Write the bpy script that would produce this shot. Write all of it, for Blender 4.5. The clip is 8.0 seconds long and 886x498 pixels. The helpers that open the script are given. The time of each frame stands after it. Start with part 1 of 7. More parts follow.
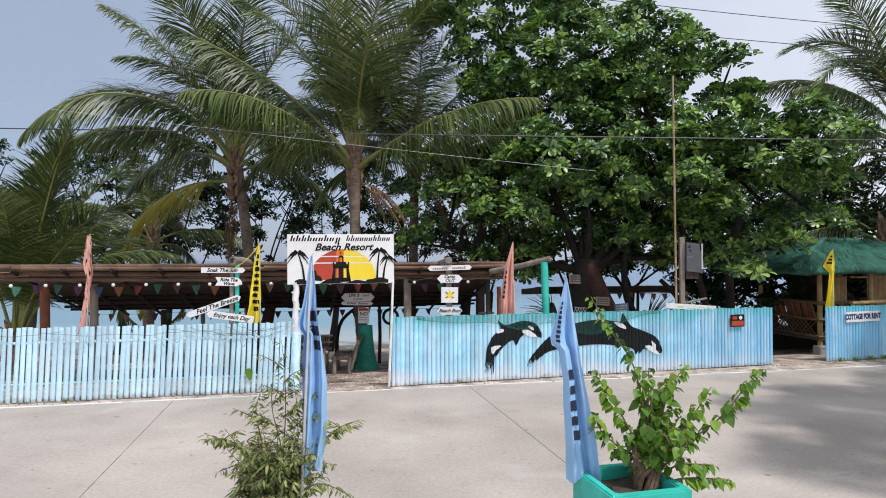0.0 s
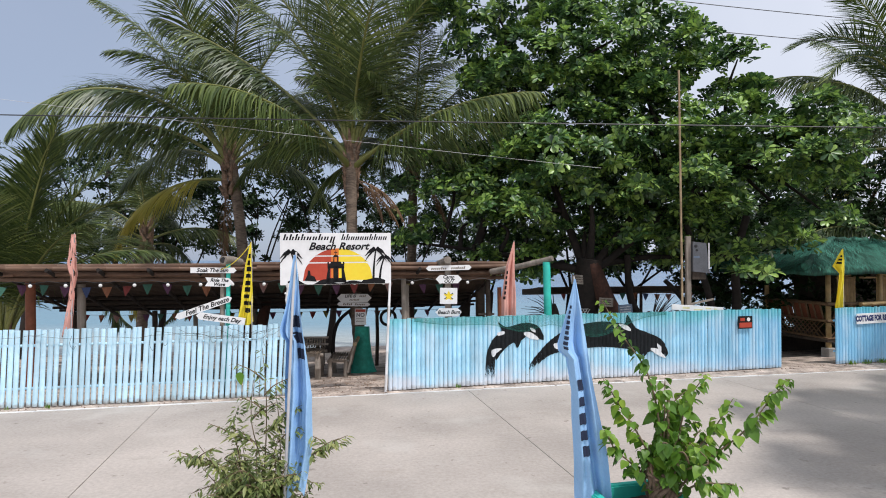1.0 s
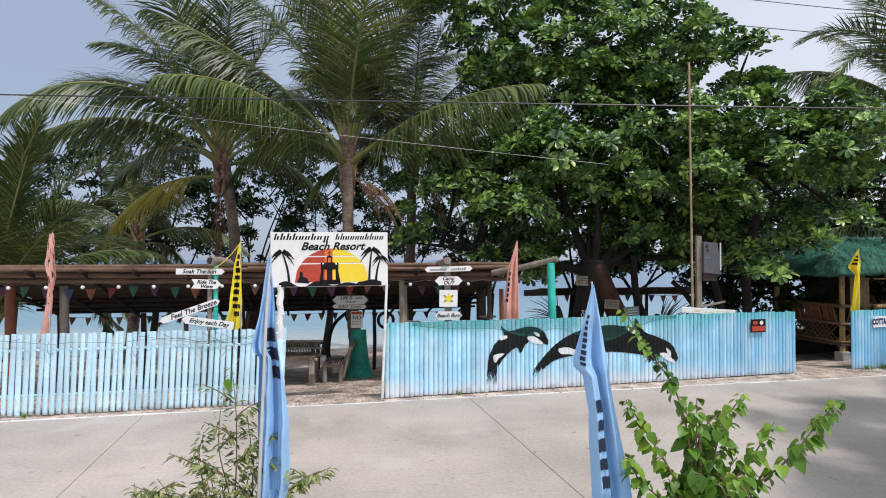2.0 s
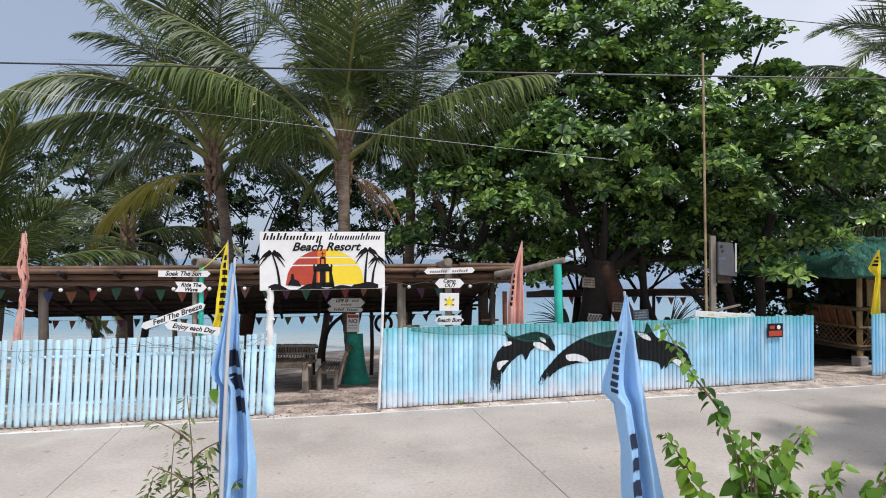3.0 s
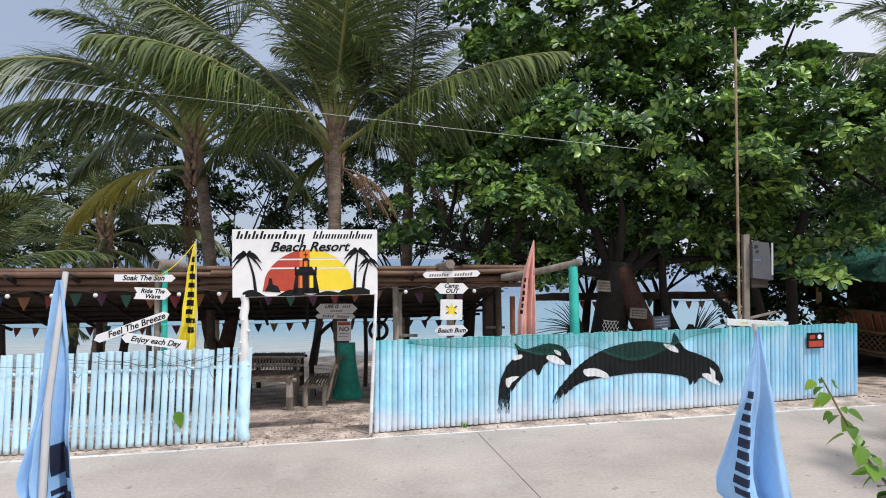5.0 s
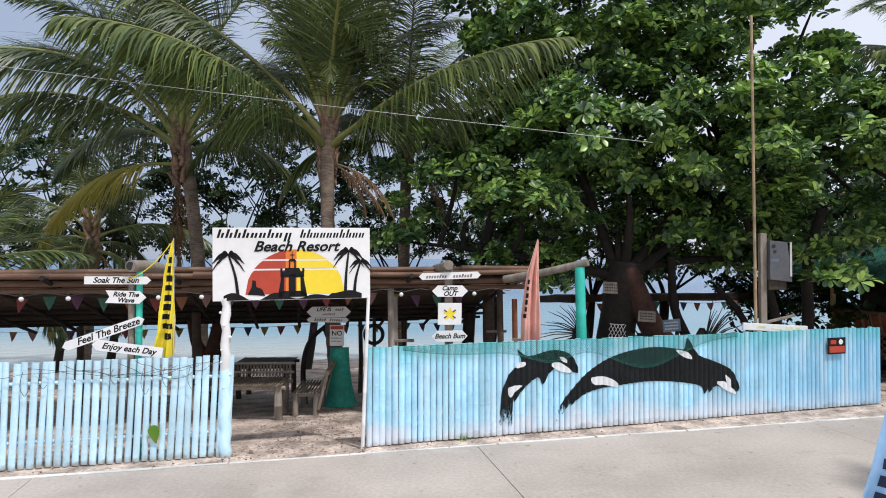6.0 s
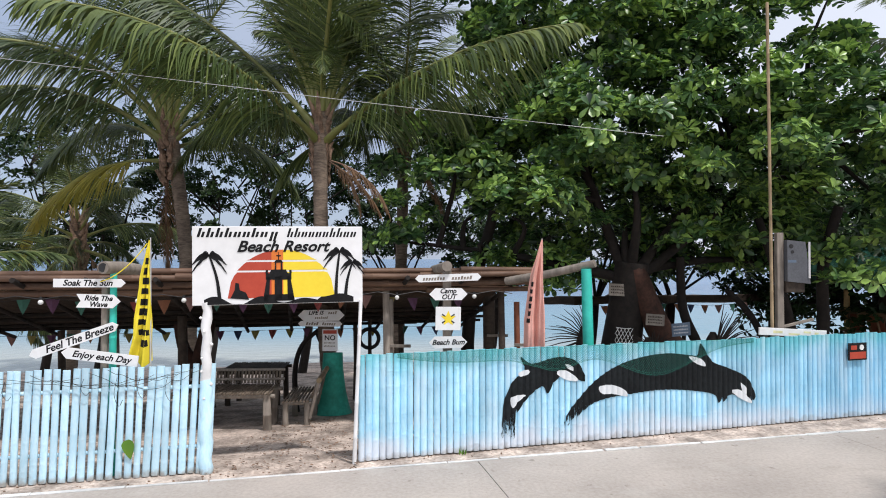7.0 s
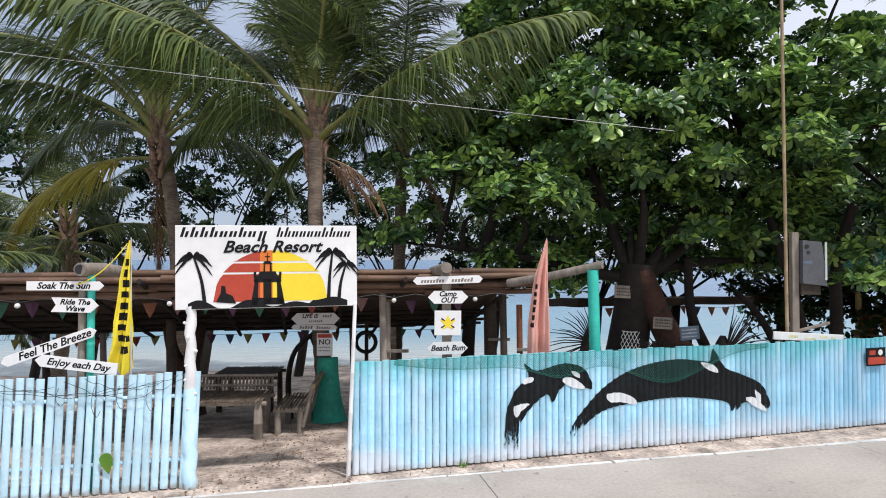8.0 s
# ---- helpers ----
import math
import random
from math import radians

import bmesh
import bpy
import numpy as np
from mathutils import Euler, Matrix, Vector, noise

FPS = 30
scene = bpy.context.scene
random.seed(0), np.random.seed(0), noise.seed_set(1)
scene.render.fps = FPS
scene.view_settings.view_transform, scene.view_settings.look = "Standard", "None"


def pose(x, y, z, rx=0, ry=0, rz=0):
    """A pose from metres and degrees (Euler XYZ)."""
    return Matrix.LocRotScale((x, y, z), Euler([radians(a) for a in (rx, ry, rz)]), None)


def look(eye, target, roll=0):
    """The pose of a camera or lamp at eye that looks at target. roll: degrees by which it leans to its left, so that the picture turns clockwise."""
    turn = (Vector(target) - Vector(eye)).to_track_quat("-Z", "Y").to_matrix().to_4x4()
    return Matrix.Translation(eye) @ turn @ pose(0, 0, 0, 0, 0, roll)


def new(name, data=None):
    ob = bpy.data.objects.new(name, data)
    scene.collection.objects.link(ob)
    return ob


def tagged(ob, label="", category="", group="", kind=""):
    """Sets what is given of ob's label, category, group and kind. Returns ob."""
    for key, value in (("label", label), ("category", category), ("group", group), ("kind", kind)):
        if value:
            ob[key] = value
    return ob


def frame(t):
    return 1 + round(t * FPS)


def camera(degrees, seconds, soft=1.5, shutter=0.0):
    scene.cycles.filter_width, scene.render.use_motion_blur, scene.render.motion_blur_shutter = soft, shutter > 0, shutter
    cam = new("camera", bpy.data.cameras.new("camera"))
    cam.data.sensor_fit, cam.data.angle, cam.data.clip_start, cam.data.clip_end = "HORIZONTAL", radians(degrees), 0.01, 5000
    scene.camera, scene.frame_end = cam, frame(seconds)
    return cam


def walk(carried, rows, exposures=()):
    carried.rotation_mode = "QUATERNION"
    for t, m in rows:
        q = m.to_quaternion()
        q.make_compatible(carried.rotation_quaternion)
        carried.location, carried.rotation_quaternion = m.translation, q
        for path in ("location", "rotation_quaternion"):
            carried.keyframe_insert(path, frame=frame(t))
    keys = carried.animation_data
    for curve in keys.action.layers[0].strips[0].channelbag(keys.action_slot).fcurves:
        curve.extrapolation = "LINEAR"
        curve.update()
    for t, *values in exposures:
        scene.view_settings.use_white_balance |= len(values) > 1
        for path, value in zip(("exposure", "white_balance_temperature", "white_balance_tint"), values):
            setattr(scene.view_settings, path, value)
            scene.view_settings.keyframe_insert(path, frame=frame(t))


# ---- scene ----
import functools

# camera and path
cam = camera(72.7, 8.0, 1.0)
METRES, EYE, TILT, LEAN, TURN = 4.6, 2.48, -5.15, 0.0, 0.0
ROWS = [
    (0.0, 0.0, 0.0, 0.0, 0.01, 6.16, 0.07),
    (0.5, 0.0012, 0.0384, 0.004, -0.01, 6.16, 0.06),
    (1.0, 0.004, 0.0897, 0.0079, -0.02, 6.14, 0.05),
    (1.5, 0.0061, 0.1481, 0.0144, -0.02, 6.13, 0.04),
    (3.0, 0.001, 0.3541, 0.0429, -0.09, 6.05, 0.01),
    (3.5, -0.0016, 0.4262, 0.0511, -0.11, 6.05, 0.0),
    (4.0, -0.0051, 0.4988, 0.06, -0.13, 6.04, 0.01),
    (4.5, -0.0063, 0.5681, 0.0686, -0.17, 6.0, 0.0),
    (6.0, 0.0011, 0.7765, 0.0896, -0.2, 6.01, 0.03),
    (6.5, 0.0059, 0.8397, 0.0965, -0.24, 6.02, 0.03),
    (7.0, 0.0064, 0.8983, 0.1021, -0.24, 6.04, 0.04),
    (7.5, 0.0066, 0.9521, 0.1082, -0.27, 6.04, 0.05),
    (8.0, 0.0069, 0.9928, 0.1121, -0.3, 6.09, 0.05),
]
walk(cam, [(t, pose(0, 0, EYE, TILT, LEAN, TURN) @ pose(METRES * x, METRES * y, METRES * z, 90 + pitch, roll, yaw)) for t, x, y, z, yaw, pitch, roll in ROWS], [(0.0, 0.08, 6350, 13), (3.0, 0.09, 6350, 13), (6.0, 0.16, 6350, 13), (8.0, 0.2, 6350, 13)])

# daylight: hazy sun high over the road, from its right-hand end
SUN_EL, SUN_AZ = 61.0, 135.0  # azimuth clockwise from +y
sky_world = bpy.data.worlds.new("sky")
scene.world = sky_world
sky_world.use_nodes = True
wn = sky_world.node_tree.nodes
wl = sky_world.node_tree.links
wn.clear()
sky = wn.new("ShaderNodeTexSky")
sky.sky_type = "NISHITA"
sky.sun_disc = False
sky.sun_elevation, sky.sun_rotation = radians(SUN_EL), radians(SUN_AZ)
sky.air_density, sky.dust_density, sky.ozone_density = 1.0, 1.2, 1.8
back = wn.new("ShaderNodeBackground")
back.inputs["Strength"].default_value = 0.142
wout = wn.new("ShaderNodeOutputWorld")
# thin high cloud, whiter towards the sun
way = wn.new("ShaderNodeTexCoord")
dot = wn.new("ShaderNodeVectorMath")
dot.operation = "DOT_PRODUCT"
dot.inputs[1].default_value = (math.sin(radians(SUN_AZ)), math.cos(radians(SUN_AZ)), 0.25)
veil = wn.new("ShaderNodeTexNoise")
veil.inputs["Scale"].default_value, veil.inputs["Detail"].default_value = 2.4, 5
wob = wn.new("ShaderNodeMath")
wob.operation = "MULTIPLY_ADD"
wob.inputs[1].default_value = 0.7
rise = wn.new("ShaderNodeMapRange")
rise.interpolation_type = "SMOOTHSTEP"
rise.inputs["From Min"].default_value, rise.inputs["From Max"].default_value = -0.6, 0.45
rise.inputs["To Min"].default_value, rise.inputs["To Max"].default_value = 0.04, 0.95
cloud = wn.new("ShaderNodeMix")
cloud.data_type = "RGBA"
cloud.inputs["B"].default_value = (5.4, 5.7, 6.25, 1)
haze = wn.new("ShaderNodeMix")
haze.data_type = "RGBA"
haze.inputs["Factor"].default_value, haze.inputs["B"].default_value = 0.8, (2.5, 2.98, 3.8, 1)
wl.new(way.outputs["Generated"], dot.inputs[0])
wl.new(way.outputs["Generated"], veil.inputs["Vector"])
wl.new(veil.outputs["Fac"], wob.inputs[0])
wl.new(dot.outputs["Value"], wob.inputs[2])
wl.new(wob.outputs[0], rise.inputs["Value"])
wl.new(rise.outputs[0], cloud.inputs["Factor"])
wl.new(sky.outputs[0], haze.inputs["A"])
wl.new(haze.outputs["Result"], cloud.inputs["A"])
wl.new(cloud.outputs["Result"], back.inputs["Color"])
wl.new(back.outputs[0], wout.inputs["Surface"])

sun_data = bpy.data.lights.new("sun", "SUN")
sun_data.energy, sun_data.angle, sun_data.color = 2.7, radians(3.0), (1.0, 0.965, 0.92)
sun = new("sun", sun_data)
sd = Vector((math.sin(radians(SUN_AZ)) * math.cos(radians(SUN_EL)), math.cos(radians(SUN_AZ)) * math.cos(radians(SUN_EL)), math.sin(radians(SUN_EL))))
sun.matrix_world = look(sd * 60, (0, 0, 0))


# ---- materials ----
def material(name, a, b, rough=0.7, scale=8.0, bump=0.2, big=0.6, big_amount=0.25, stretch=(1, 1, 1), metal=0.0, per_object=0.0, per_island=0.0, glow=None, spec=0.5, space="Object"):
    """Two colours mixed by fine noise, darkened in stains by broad noise, with relief."""
    m = bpy.data.materials.new(name)
    m.use_nodes = True
    n, l = m.node_tree.nodes, m.node_tree.links
    p = n["Principled BSDF"]
    p.inputs["Roughness"].default_value = rough
    p.inputs["Metallic"].default_value = metal
    p.inputs["Specular IOR Level"].default_value = spec
    tc = n.new("ShaderNodeTexCoord")
    geo = n.new("ShaderNodeNewGeometry")
    src = geo.outputs["Position"] if space == "World" else tc.outputs["Object"]
    mp = n.new("ShaderNodeMapping")
    mp.inputs["Scale"].default_value = stretch
    l.new(src, mp.inputs["Vector"])
    fine = n.new("ShaderNodeTexNoise")
    fine.inputs["Scale"].default_value, fine.inputs["Detail"].default_value, fine.inputs["Roughness"].default_value = scale, 6, 0.65
    l.new(mp.outputs[0], fine.inputs["Vector"])
    ramp = n.new("ShaderNodeValToRGB")
    ramp.color_ramp.elements[0].position, ramp.color_ramp.elements[1].position = 0.3, 0.7
    ramp.color_ramp.elements[0].color, ramp.color_ramp.elements[1].color = (*a, 1), (*b, 1)
    l.new(fine.outputs["Fac"], ramp.inputs["Fac"])
    broad = n.new("ShaderNodeTexNoise")
    broad.inputs["Scale"].default_value, broad.inputs["Detail"].default_value = big, 4
    l.new(src, broad.inputs["Vector"])
    rng = n.new("ShaderNodeMapRange")
    rng.inputs["From Min"].default_value, rng.inputs["From Max"].default_value = 0.35, 0.65
    rng.inputs["To Min"].default_value, rng.inputs["To Max"].default_value = 1 - big_amount, 1 + big_amount * 0.4
    l.new(broad.outputs["Fac"], rng.inputs["Value"])
    hsv = n.new("ShaderNodeHueSaturation")
    l.new(ramp.outputs[0], hsv.inputs["Color"])
    value = rng.outputs[0]
    for amount, out in ((per_object, "o"), (per_island, "i")):
        if amount:
            r = n.new("ShaderNodeObjectInfo").outputs["Random"] if out == "o" else geo.outputs["Random Per Island"]
            rr = n.new("ShaderNodeMapRange")
            rr.inputs["To Min"].default_value, rr.inputs["To Max"].default_value = 1 - amount, 1 + amount
            l.new(r, rr.inputs["Value"])
            mul = n.new("ShaderNodeMath")
            mul.operation = "MULTIPLY"
            l.new(value, mul.inputs[0])
            l.new(rr.outputs[0], mul.inputs[1])
            value = mul.outputs[0]
    l.new(value, hsv.inputs["Value"])
    l.new(hsv.outputs[0], p.inputs["Base Color"])
    if bump:
        bp = n.new("ShaderNodeBump")
        bp.inputs["Strength"].default_value, bp.inputs["Distance"].default_value = bump, 0.01
        l.new(fine.outputs["Fac"], bp.inputs["Height"])
        l.new(bp.outputs[0], p.inputs["Normal"])
    if glow:
        p.inputs["Emission Color"].default_value, p.inputs["Emission Strength"].default_value = (*glow[0], 1), glow[1]
    m["colour_socket"] = hsv.name
    return m


def leaf_material(name, a, b, rough=0.45, through_amount=0.3, spread=0.45, spec=0.3, mid=None):
    """Leaves: colour by island, a little light passing through them."""
    m = bpy.data.materials.new(name)
    m.use_nodes = True
    n, l = m.node_tree.nodes, m.node_tree.links
    p = n["Principled BSDF"]
    p.inputs["Roughness"].default_value = rough
    p.inputs["Specular IOR Level"].default_value = spec
    geo = n.new("ShaderNodeNewGeometry")
    ramp = n.new("ShaderNodeValToRGB")
    ramp.color_ramp.elements[0].color, ramp.color_ramp.elements[1].color = (*a, 1), (*b, 1)
    if mid:
        ramp.color_ramp.elements.new(0.62).color = (*mid, 1)
    tc = n.new("ShaderNodeTexCoord")
    noise_n = n.new("ShaderNodeTexNoise")
    noise_n.inputs["Scale"].default_value = 1.3
    l.new(tc.outputs["Object"], noise_n.inputs["Vector"])
    mix = n.new("ShaderNodeMath")
    mix.operation = "MULTIPLY_ADD"
    mix.inputs[1].default_value = spread
    l.new(geo.outputs["Random Per Island"], mix.inputs[0])
    sub = n.new("ShaderNodeMath")
    sub.operation = "MULTIPLY_ADD"
    sub.inputs[1].default_value, sub.inputs[2].default_value = 1.6, -0.55
    l.new(noise_n.outputs["Fac"], sub.inputs[0])
    l.new(sub.outputs[0], mix.inputs[2])
    l.new(mix.outputs[0], ramp.inputs["Fac"])
    l.new(ramp.outputs[0], p.inputs["Base Color"])
    tr = n.new("ShaderNodeBsdfTranslucent")
    bright = n.new("ShaderNodeHueSaturation")
    bright.inputs["Value"].default_value = 1.5
    l.new(ramp.outputs[0], bright.inputs["Color"])
    l.new(bright.outputs[0], tr.inputs["Color"])
    ms = n.new("ShaderNodeMixShader")
    ms.inputs[0].default_value = through_amount
    l.new(p.outputs[0], ms.inputs[1])
    l.new(tr.outputs[0], ms.inputs[2])
    l.new(ms.outputs[0], n["Material Output"].inputs["Surface"])
    return m


def mural_material():
    """Fence paint: sea-green along the top, sky blue, white at the foot, bluer towards the far end."""
    m = material("mural paint", (0.35, 0.69, 0.9), (0.51, 0.82, 0.97), 0.55, 34, 0.3, 2.6, 0.14, per_object=0.2, stretch=(1, 1, 0.2), space="World")
    n, l = m.node_tree.nodes, m.node_tree.links
    hsv = n[m["colour_socket"]]
    p = n["Principled BSDF"]
    geo = n.new("ShaderNodeNewGeometry")
    sep = n.new("ShaderNodeSeparateXYZ")
    l.new(geo.outputs["Position"], sep.inputs[0])
    wob = n.new("ShaderNodeTexNoise")
    wob.inputs["Scale"].default_value, wob.inputs["Detail"].default_value = 2.2, 5
    l.new(geo.outputs["Position"], wob.inputs["Vector"])
    edge = n.new("ShaderNodeMath")
    edge.operation = "MULTIPLY_ADD"
    edge.inputs[1].default_value = 0.5
    l.new(wob.outputs["Fac"], edge.inputs[0])
    l.new(sep.outputs["Z"], edge.inputs[2])

    def blend(lo, hi, top, colour, before, axis):
        r = n.new("ShaderNodeMapRange")
        r.interpolation_type = "SMOOTHSTEP"
        r.inputs["From Min"].default_value, r.inputs["From Max"].default_value = min(lo, hi), max(lo, hi)
        r.inputs["To Min"].default_value, r.inputs["To Max"].default_value = (0, top) if lo < hi else (top, 0)
        l.new(axis, r.inputs["Value"])
        mx = n.new("ShaderNodeMix")
        mx.data_type = "RGBA"
        l.new(r.outputs[0], mx.inputs["Factor"])
        l.new(before, mx.inputs["A"])
        mx.inputs["B"].default_value = (*colour, 1)
        return mx.outputs["Result"]

    worn = n.new("ShaderNodeTexNoise")
    worn.inputs["Scale"].default_value, worn.inputs["Detail"].default_value, worn.inputs["Roughness"].default_value = 1.3, 5, 0.6
    l.new(geo.outputs["Position"], worn.inputs["Vector"])
    low = n.new("ShaderNodeMath")
    low.operation = "MULTIPLY_ADD"
    low.inputs[1].default_value = 0.8
    l.new(worn.outputs["Fac"], low.inputs[0])
    l.new(sep.outputs["Z"], low.inputs[2])
    foot = blend(0.8, 0.42, 0.72, (0.8, 0.79, 0.84), hsv.outputs[0], low.outputs[0])
    far = blend(3.8, 8.5, 0.7, (0.17, 0.52, 0.8), foot, sep.outputs["X"])
    head = blend(1.22, 1.62, 0.7, (0.07, 0.52, 0.55), far, edge.outputs[0])
    mp = n.new("ShaderNodeMapping")
    mp.inputs["Scale"].default_value = (1.6, 1.6, 0.35)
    l.new(geo.outputs["Position"], mp.inputs["Vector"])
    brush = n.new("ShaderNodeTexNoise")
    brush.inputs["Scale"].default_value, brush.inputs["Detail"].default_value, brush.inputs["Roughness"].default_value = 2.2, 4, 0.55
    l.new(mp.outputs[0], brush.inputs["Vector"])
    strokes = blend(0.46, 0.72, 0.42, (0.76, 0.88, 0.95), head, brush.outputs["Fac"])
    l.new(strokes, p.inputs["Base Color"])
    return m


def dirty_foot(m, amount):
    """Splashed grey-brown dirt along the lowest hand's width of a picket."""
    n, l = m.node_tree.nodes, m.node_tree.links
    p = n["Principled BSDF"]
    before = p.inputs["Base Color"].links[0].from_socket
    tc = n.new("ShaderNodeTexCoord")
    sep = n.new("ShaderNodeSeparateXYZ")
    l.new(tc.outputs["Object"], sep.inputs[0])
    geo = n.new("ShaderNodeNewGeometry")
    ns = n.new("ShaderNodeTexNoise")
    ns.inputs["Scale"].default_value, ns.inputs["Detail"].default_value = 9, 5
    l.new(geo.outputs["Position"], ns.inputs["Vector"])
    ad = n.new("ShaderNodeMath")
    ad.operation = "MULTIPLY_ADD"
    ad.inputs[1].default_value = 0.22
    l.new(ns.outputs["Fac"], ad.inputs[0])
    l.new(sep.outputs["Z"], ad.inputs[2])
    r = n.new("ShaderNodeMapRange")
    r.inputs["From Min"].default_value, r.inputs["From Max"].default_value = 0.19, 0.11
    r.inputs["To Min"].default_value, r.inputs["To Max"].default_value = 0, amount
    l.new(ad.outputs[0], r.inputs["Value"])
    mx = n.new("ShaderNodeMix")
    mx.data_type = "RGBA"
    l.new(r.outputs[0], mx.inputs["Factor"])
    l.new(before, mx.inputs["A"])
    mx.inputs["B"].default_value = (0.3, 0.27, 0.23, 1)
    # scuffs and flaked paint
    fl = n.new("ShaderNodeTexNoise")
    fl.inputs["Scale"].default_value, fl.inputs["Detail"].default_value, fl.inputs["Roughness"].default_value = 22, 6, 0.7
    l.new(geo.outputs["Position"], fl.inputs["Vector"])
    fr = n.new("ShaderNodeMapRange")
    fr.inputs["From Min"].default_value, fr.inputs["From Max"].default_value = 0.66, 0.72
    fr.inputs["To Min"].default_value, fr.inputs["To Max"].default_value = 0, 0.55
    l.new(fl.outputs["Fac"], fr.inputs["Value"])
    m2 = n.new("ShaderNodeMix")
    m2.data_type = "RGBA"
    l.new(fr.outputs[0], m2.inputs["Factor"])
    l.new(mx.outputs["Result"], m2.inputs["A"])
    m2.inputs["B"].default_value = (0.66, 0.72, 0.74, 1)
    l.new(m2.outputs["Result"], p.inputs["Base Color"])


def road_material():
    m = material("concrete road", (0.395, 0.348, 0.307), (0.51, 0.456, 0.407), 0.85, 21.0, 0.5, 0.45, 0.22, space="World", spec=0.3)
    n, l = m.node_tree.nodes, m.node_tree.links
    hsv = n[m["colour_socket"]]
    geo = n.new("ShaderNodeNewGeometry")
    mp = n.new("ShaderNodeMapping")
    mp.inputs["Rotation"].default_value = (0, 0, radians(-12))
    mp.inputs["Scale"].default_value = (0.6, 1.2, 1)
    l.new(geo.outputs["Position"], mp.inputs["Vector"])
    st = n.new("ShaderNodeTexNoise")
    st.inputs["Scale"].default_value, st.inputs["Detail"].default_value, st.inputs["Roughness"].default_value = 1.6, 7, 0.6
    l.new(mp.outputs[0], st.inputs["Vector"])
    r = n.new("ShaderNodeMapRange")
    r.inputs["From Min"].default_value, r.inputs["From Max"].default_value = 0.6, 0.74
    r.inputs["To Min"].default_value, r.inputs["To Max"].default_value = 0, 0.35
    l.new(st.outputs["Fac"], r.inputs["Value"])
    mx = n.new("ShaderNodeMix")
    mx.data_type = "RGBA"
    l.new(r.outputs[0], mx.inputs["Factor"])
    l.new(hsv.outputs[0], mx.inputs["A"])
    mx.inputs["B"].default_value = (0.26, 0.22, 0.18, 1)
    # oil drips, trodden dirt and pale scuffs
    last = mx.outputs["Result"]
    for scale, lo, hi, amount, colour in ((5.5, 0.66, 0.72, 0.5, (0.13, 0.11, 0.09)), (0.8, 0.58, 0.75, 0.5, (0.58, 0.55, 0.5)), (24, 0.68, 0.74, 0.5, (0.16, 0.13, 0.1))):
        sp_n = n.new("ShaderNodeTexNoise")
        sp_n.inputs["Scale"].default_value, sp_n.inputs["Detail"].default_value, sp_n.inputs["Roughness"].default_value = scale, 4, 0.55
        l.new(geo.outputs["Position"], sp_n.inputs["Vector"])
        q = n.new("ShaderNodeMapRange")
        q.inputs["From Min"].default_value, q.inputs["From Max"].default_value = lo, hi
        q.inputs["To Min"].default_value, q.inputs["To Max"].default_value = 0, amount
        l.new(sp_n.outputs["Fac"], q.inputs["Value"])
        m3 = n.new("ShaderNodeMix")
        m3.data_type = "RGBA"
        l.new(q.outputs[0], m3.inputs["Factor"])
        l.new(last, m3.inputs["A"])
        m3.inputs["B"].default_value = (*colour, 1)
        last = m3.outputs["Result"]
    l.new(last, n["Principled BSDF"].inputs["Base Color"])
    return m


def sea_material():
    m = material("sea water", (0.08, 0.16, 0.27), (0.12, 0.22, 0.34), 0.25, 0.5, 0.0, 0.03, 0.2, space="World", spec=0.3)
    n, l = m.node_tree.nodes, m.node_tree.links
    geo = n.new("ShaderNodeNewGeometry")
    mp = n.new("ShaderNodeMapping")
    mp.inputs["Scale"].default_value = (0.6, 2.4, 1)
    l.new(geo.outputs["Position"], mp.inputs["Vector"])
    w = n.new("ShaderNodeTexNoise")
    w.inputs["Scale"].default_value, w.inputs["Detail"].default_value = 1.2, 5
    l.new(mp.outputs[0], w.inputs["Vector"])
    # sandy shallows along the shore, then a greener strip
    sep = n.new("ShaderNodeSeparateXYZ")
    l.new(geo.outputs["Position"], sep.inputs[0])
    last = n[m["colour_socket"]].outputs[0]
    for far, near, colour in ((80, 40, (0.17, 0.31, 0.37)), (38, 28, (0.42, 0.44, 0.4))):
        r = n.new("ShaderNodeMapRange")
        r.interpolation_type = "SMOOTHSTEP"
        r.inputs["From Min"].default_value, r.inputs["From Max"].default_value = near, far
        r.inputs["To Min"].default_value, r.inputs["To Max"].default_value = 0.9, 0.0
        l.new(sep.outputs["Y"], r.inputs["Value"])
        mx = n.new("ShaderNodeMix")
        mx.data_type = "RGBA"
        mx.inputs["B"].default_value = (*colour, 1)
        l.new(r.outputs[0], mx.inputs["Factor"])
        l.new(last, mx.inputs["A"])
        last = mx.outputs["Result"]
    l.new(last, n["Principled BSDF"].inputs["Base Color"])
    bp = n.new("ShaderNodeBump")
    bp.inputs["Strength"].default_value, bp.inputs["Distance"].default_value = 0.9, 0.2
    l.new(w.outputs["Fac"], bp.inputs["Height"])
    l.new(bp.outputs[0], n["Principled BSDF"].inputs["Normal"])
    return m


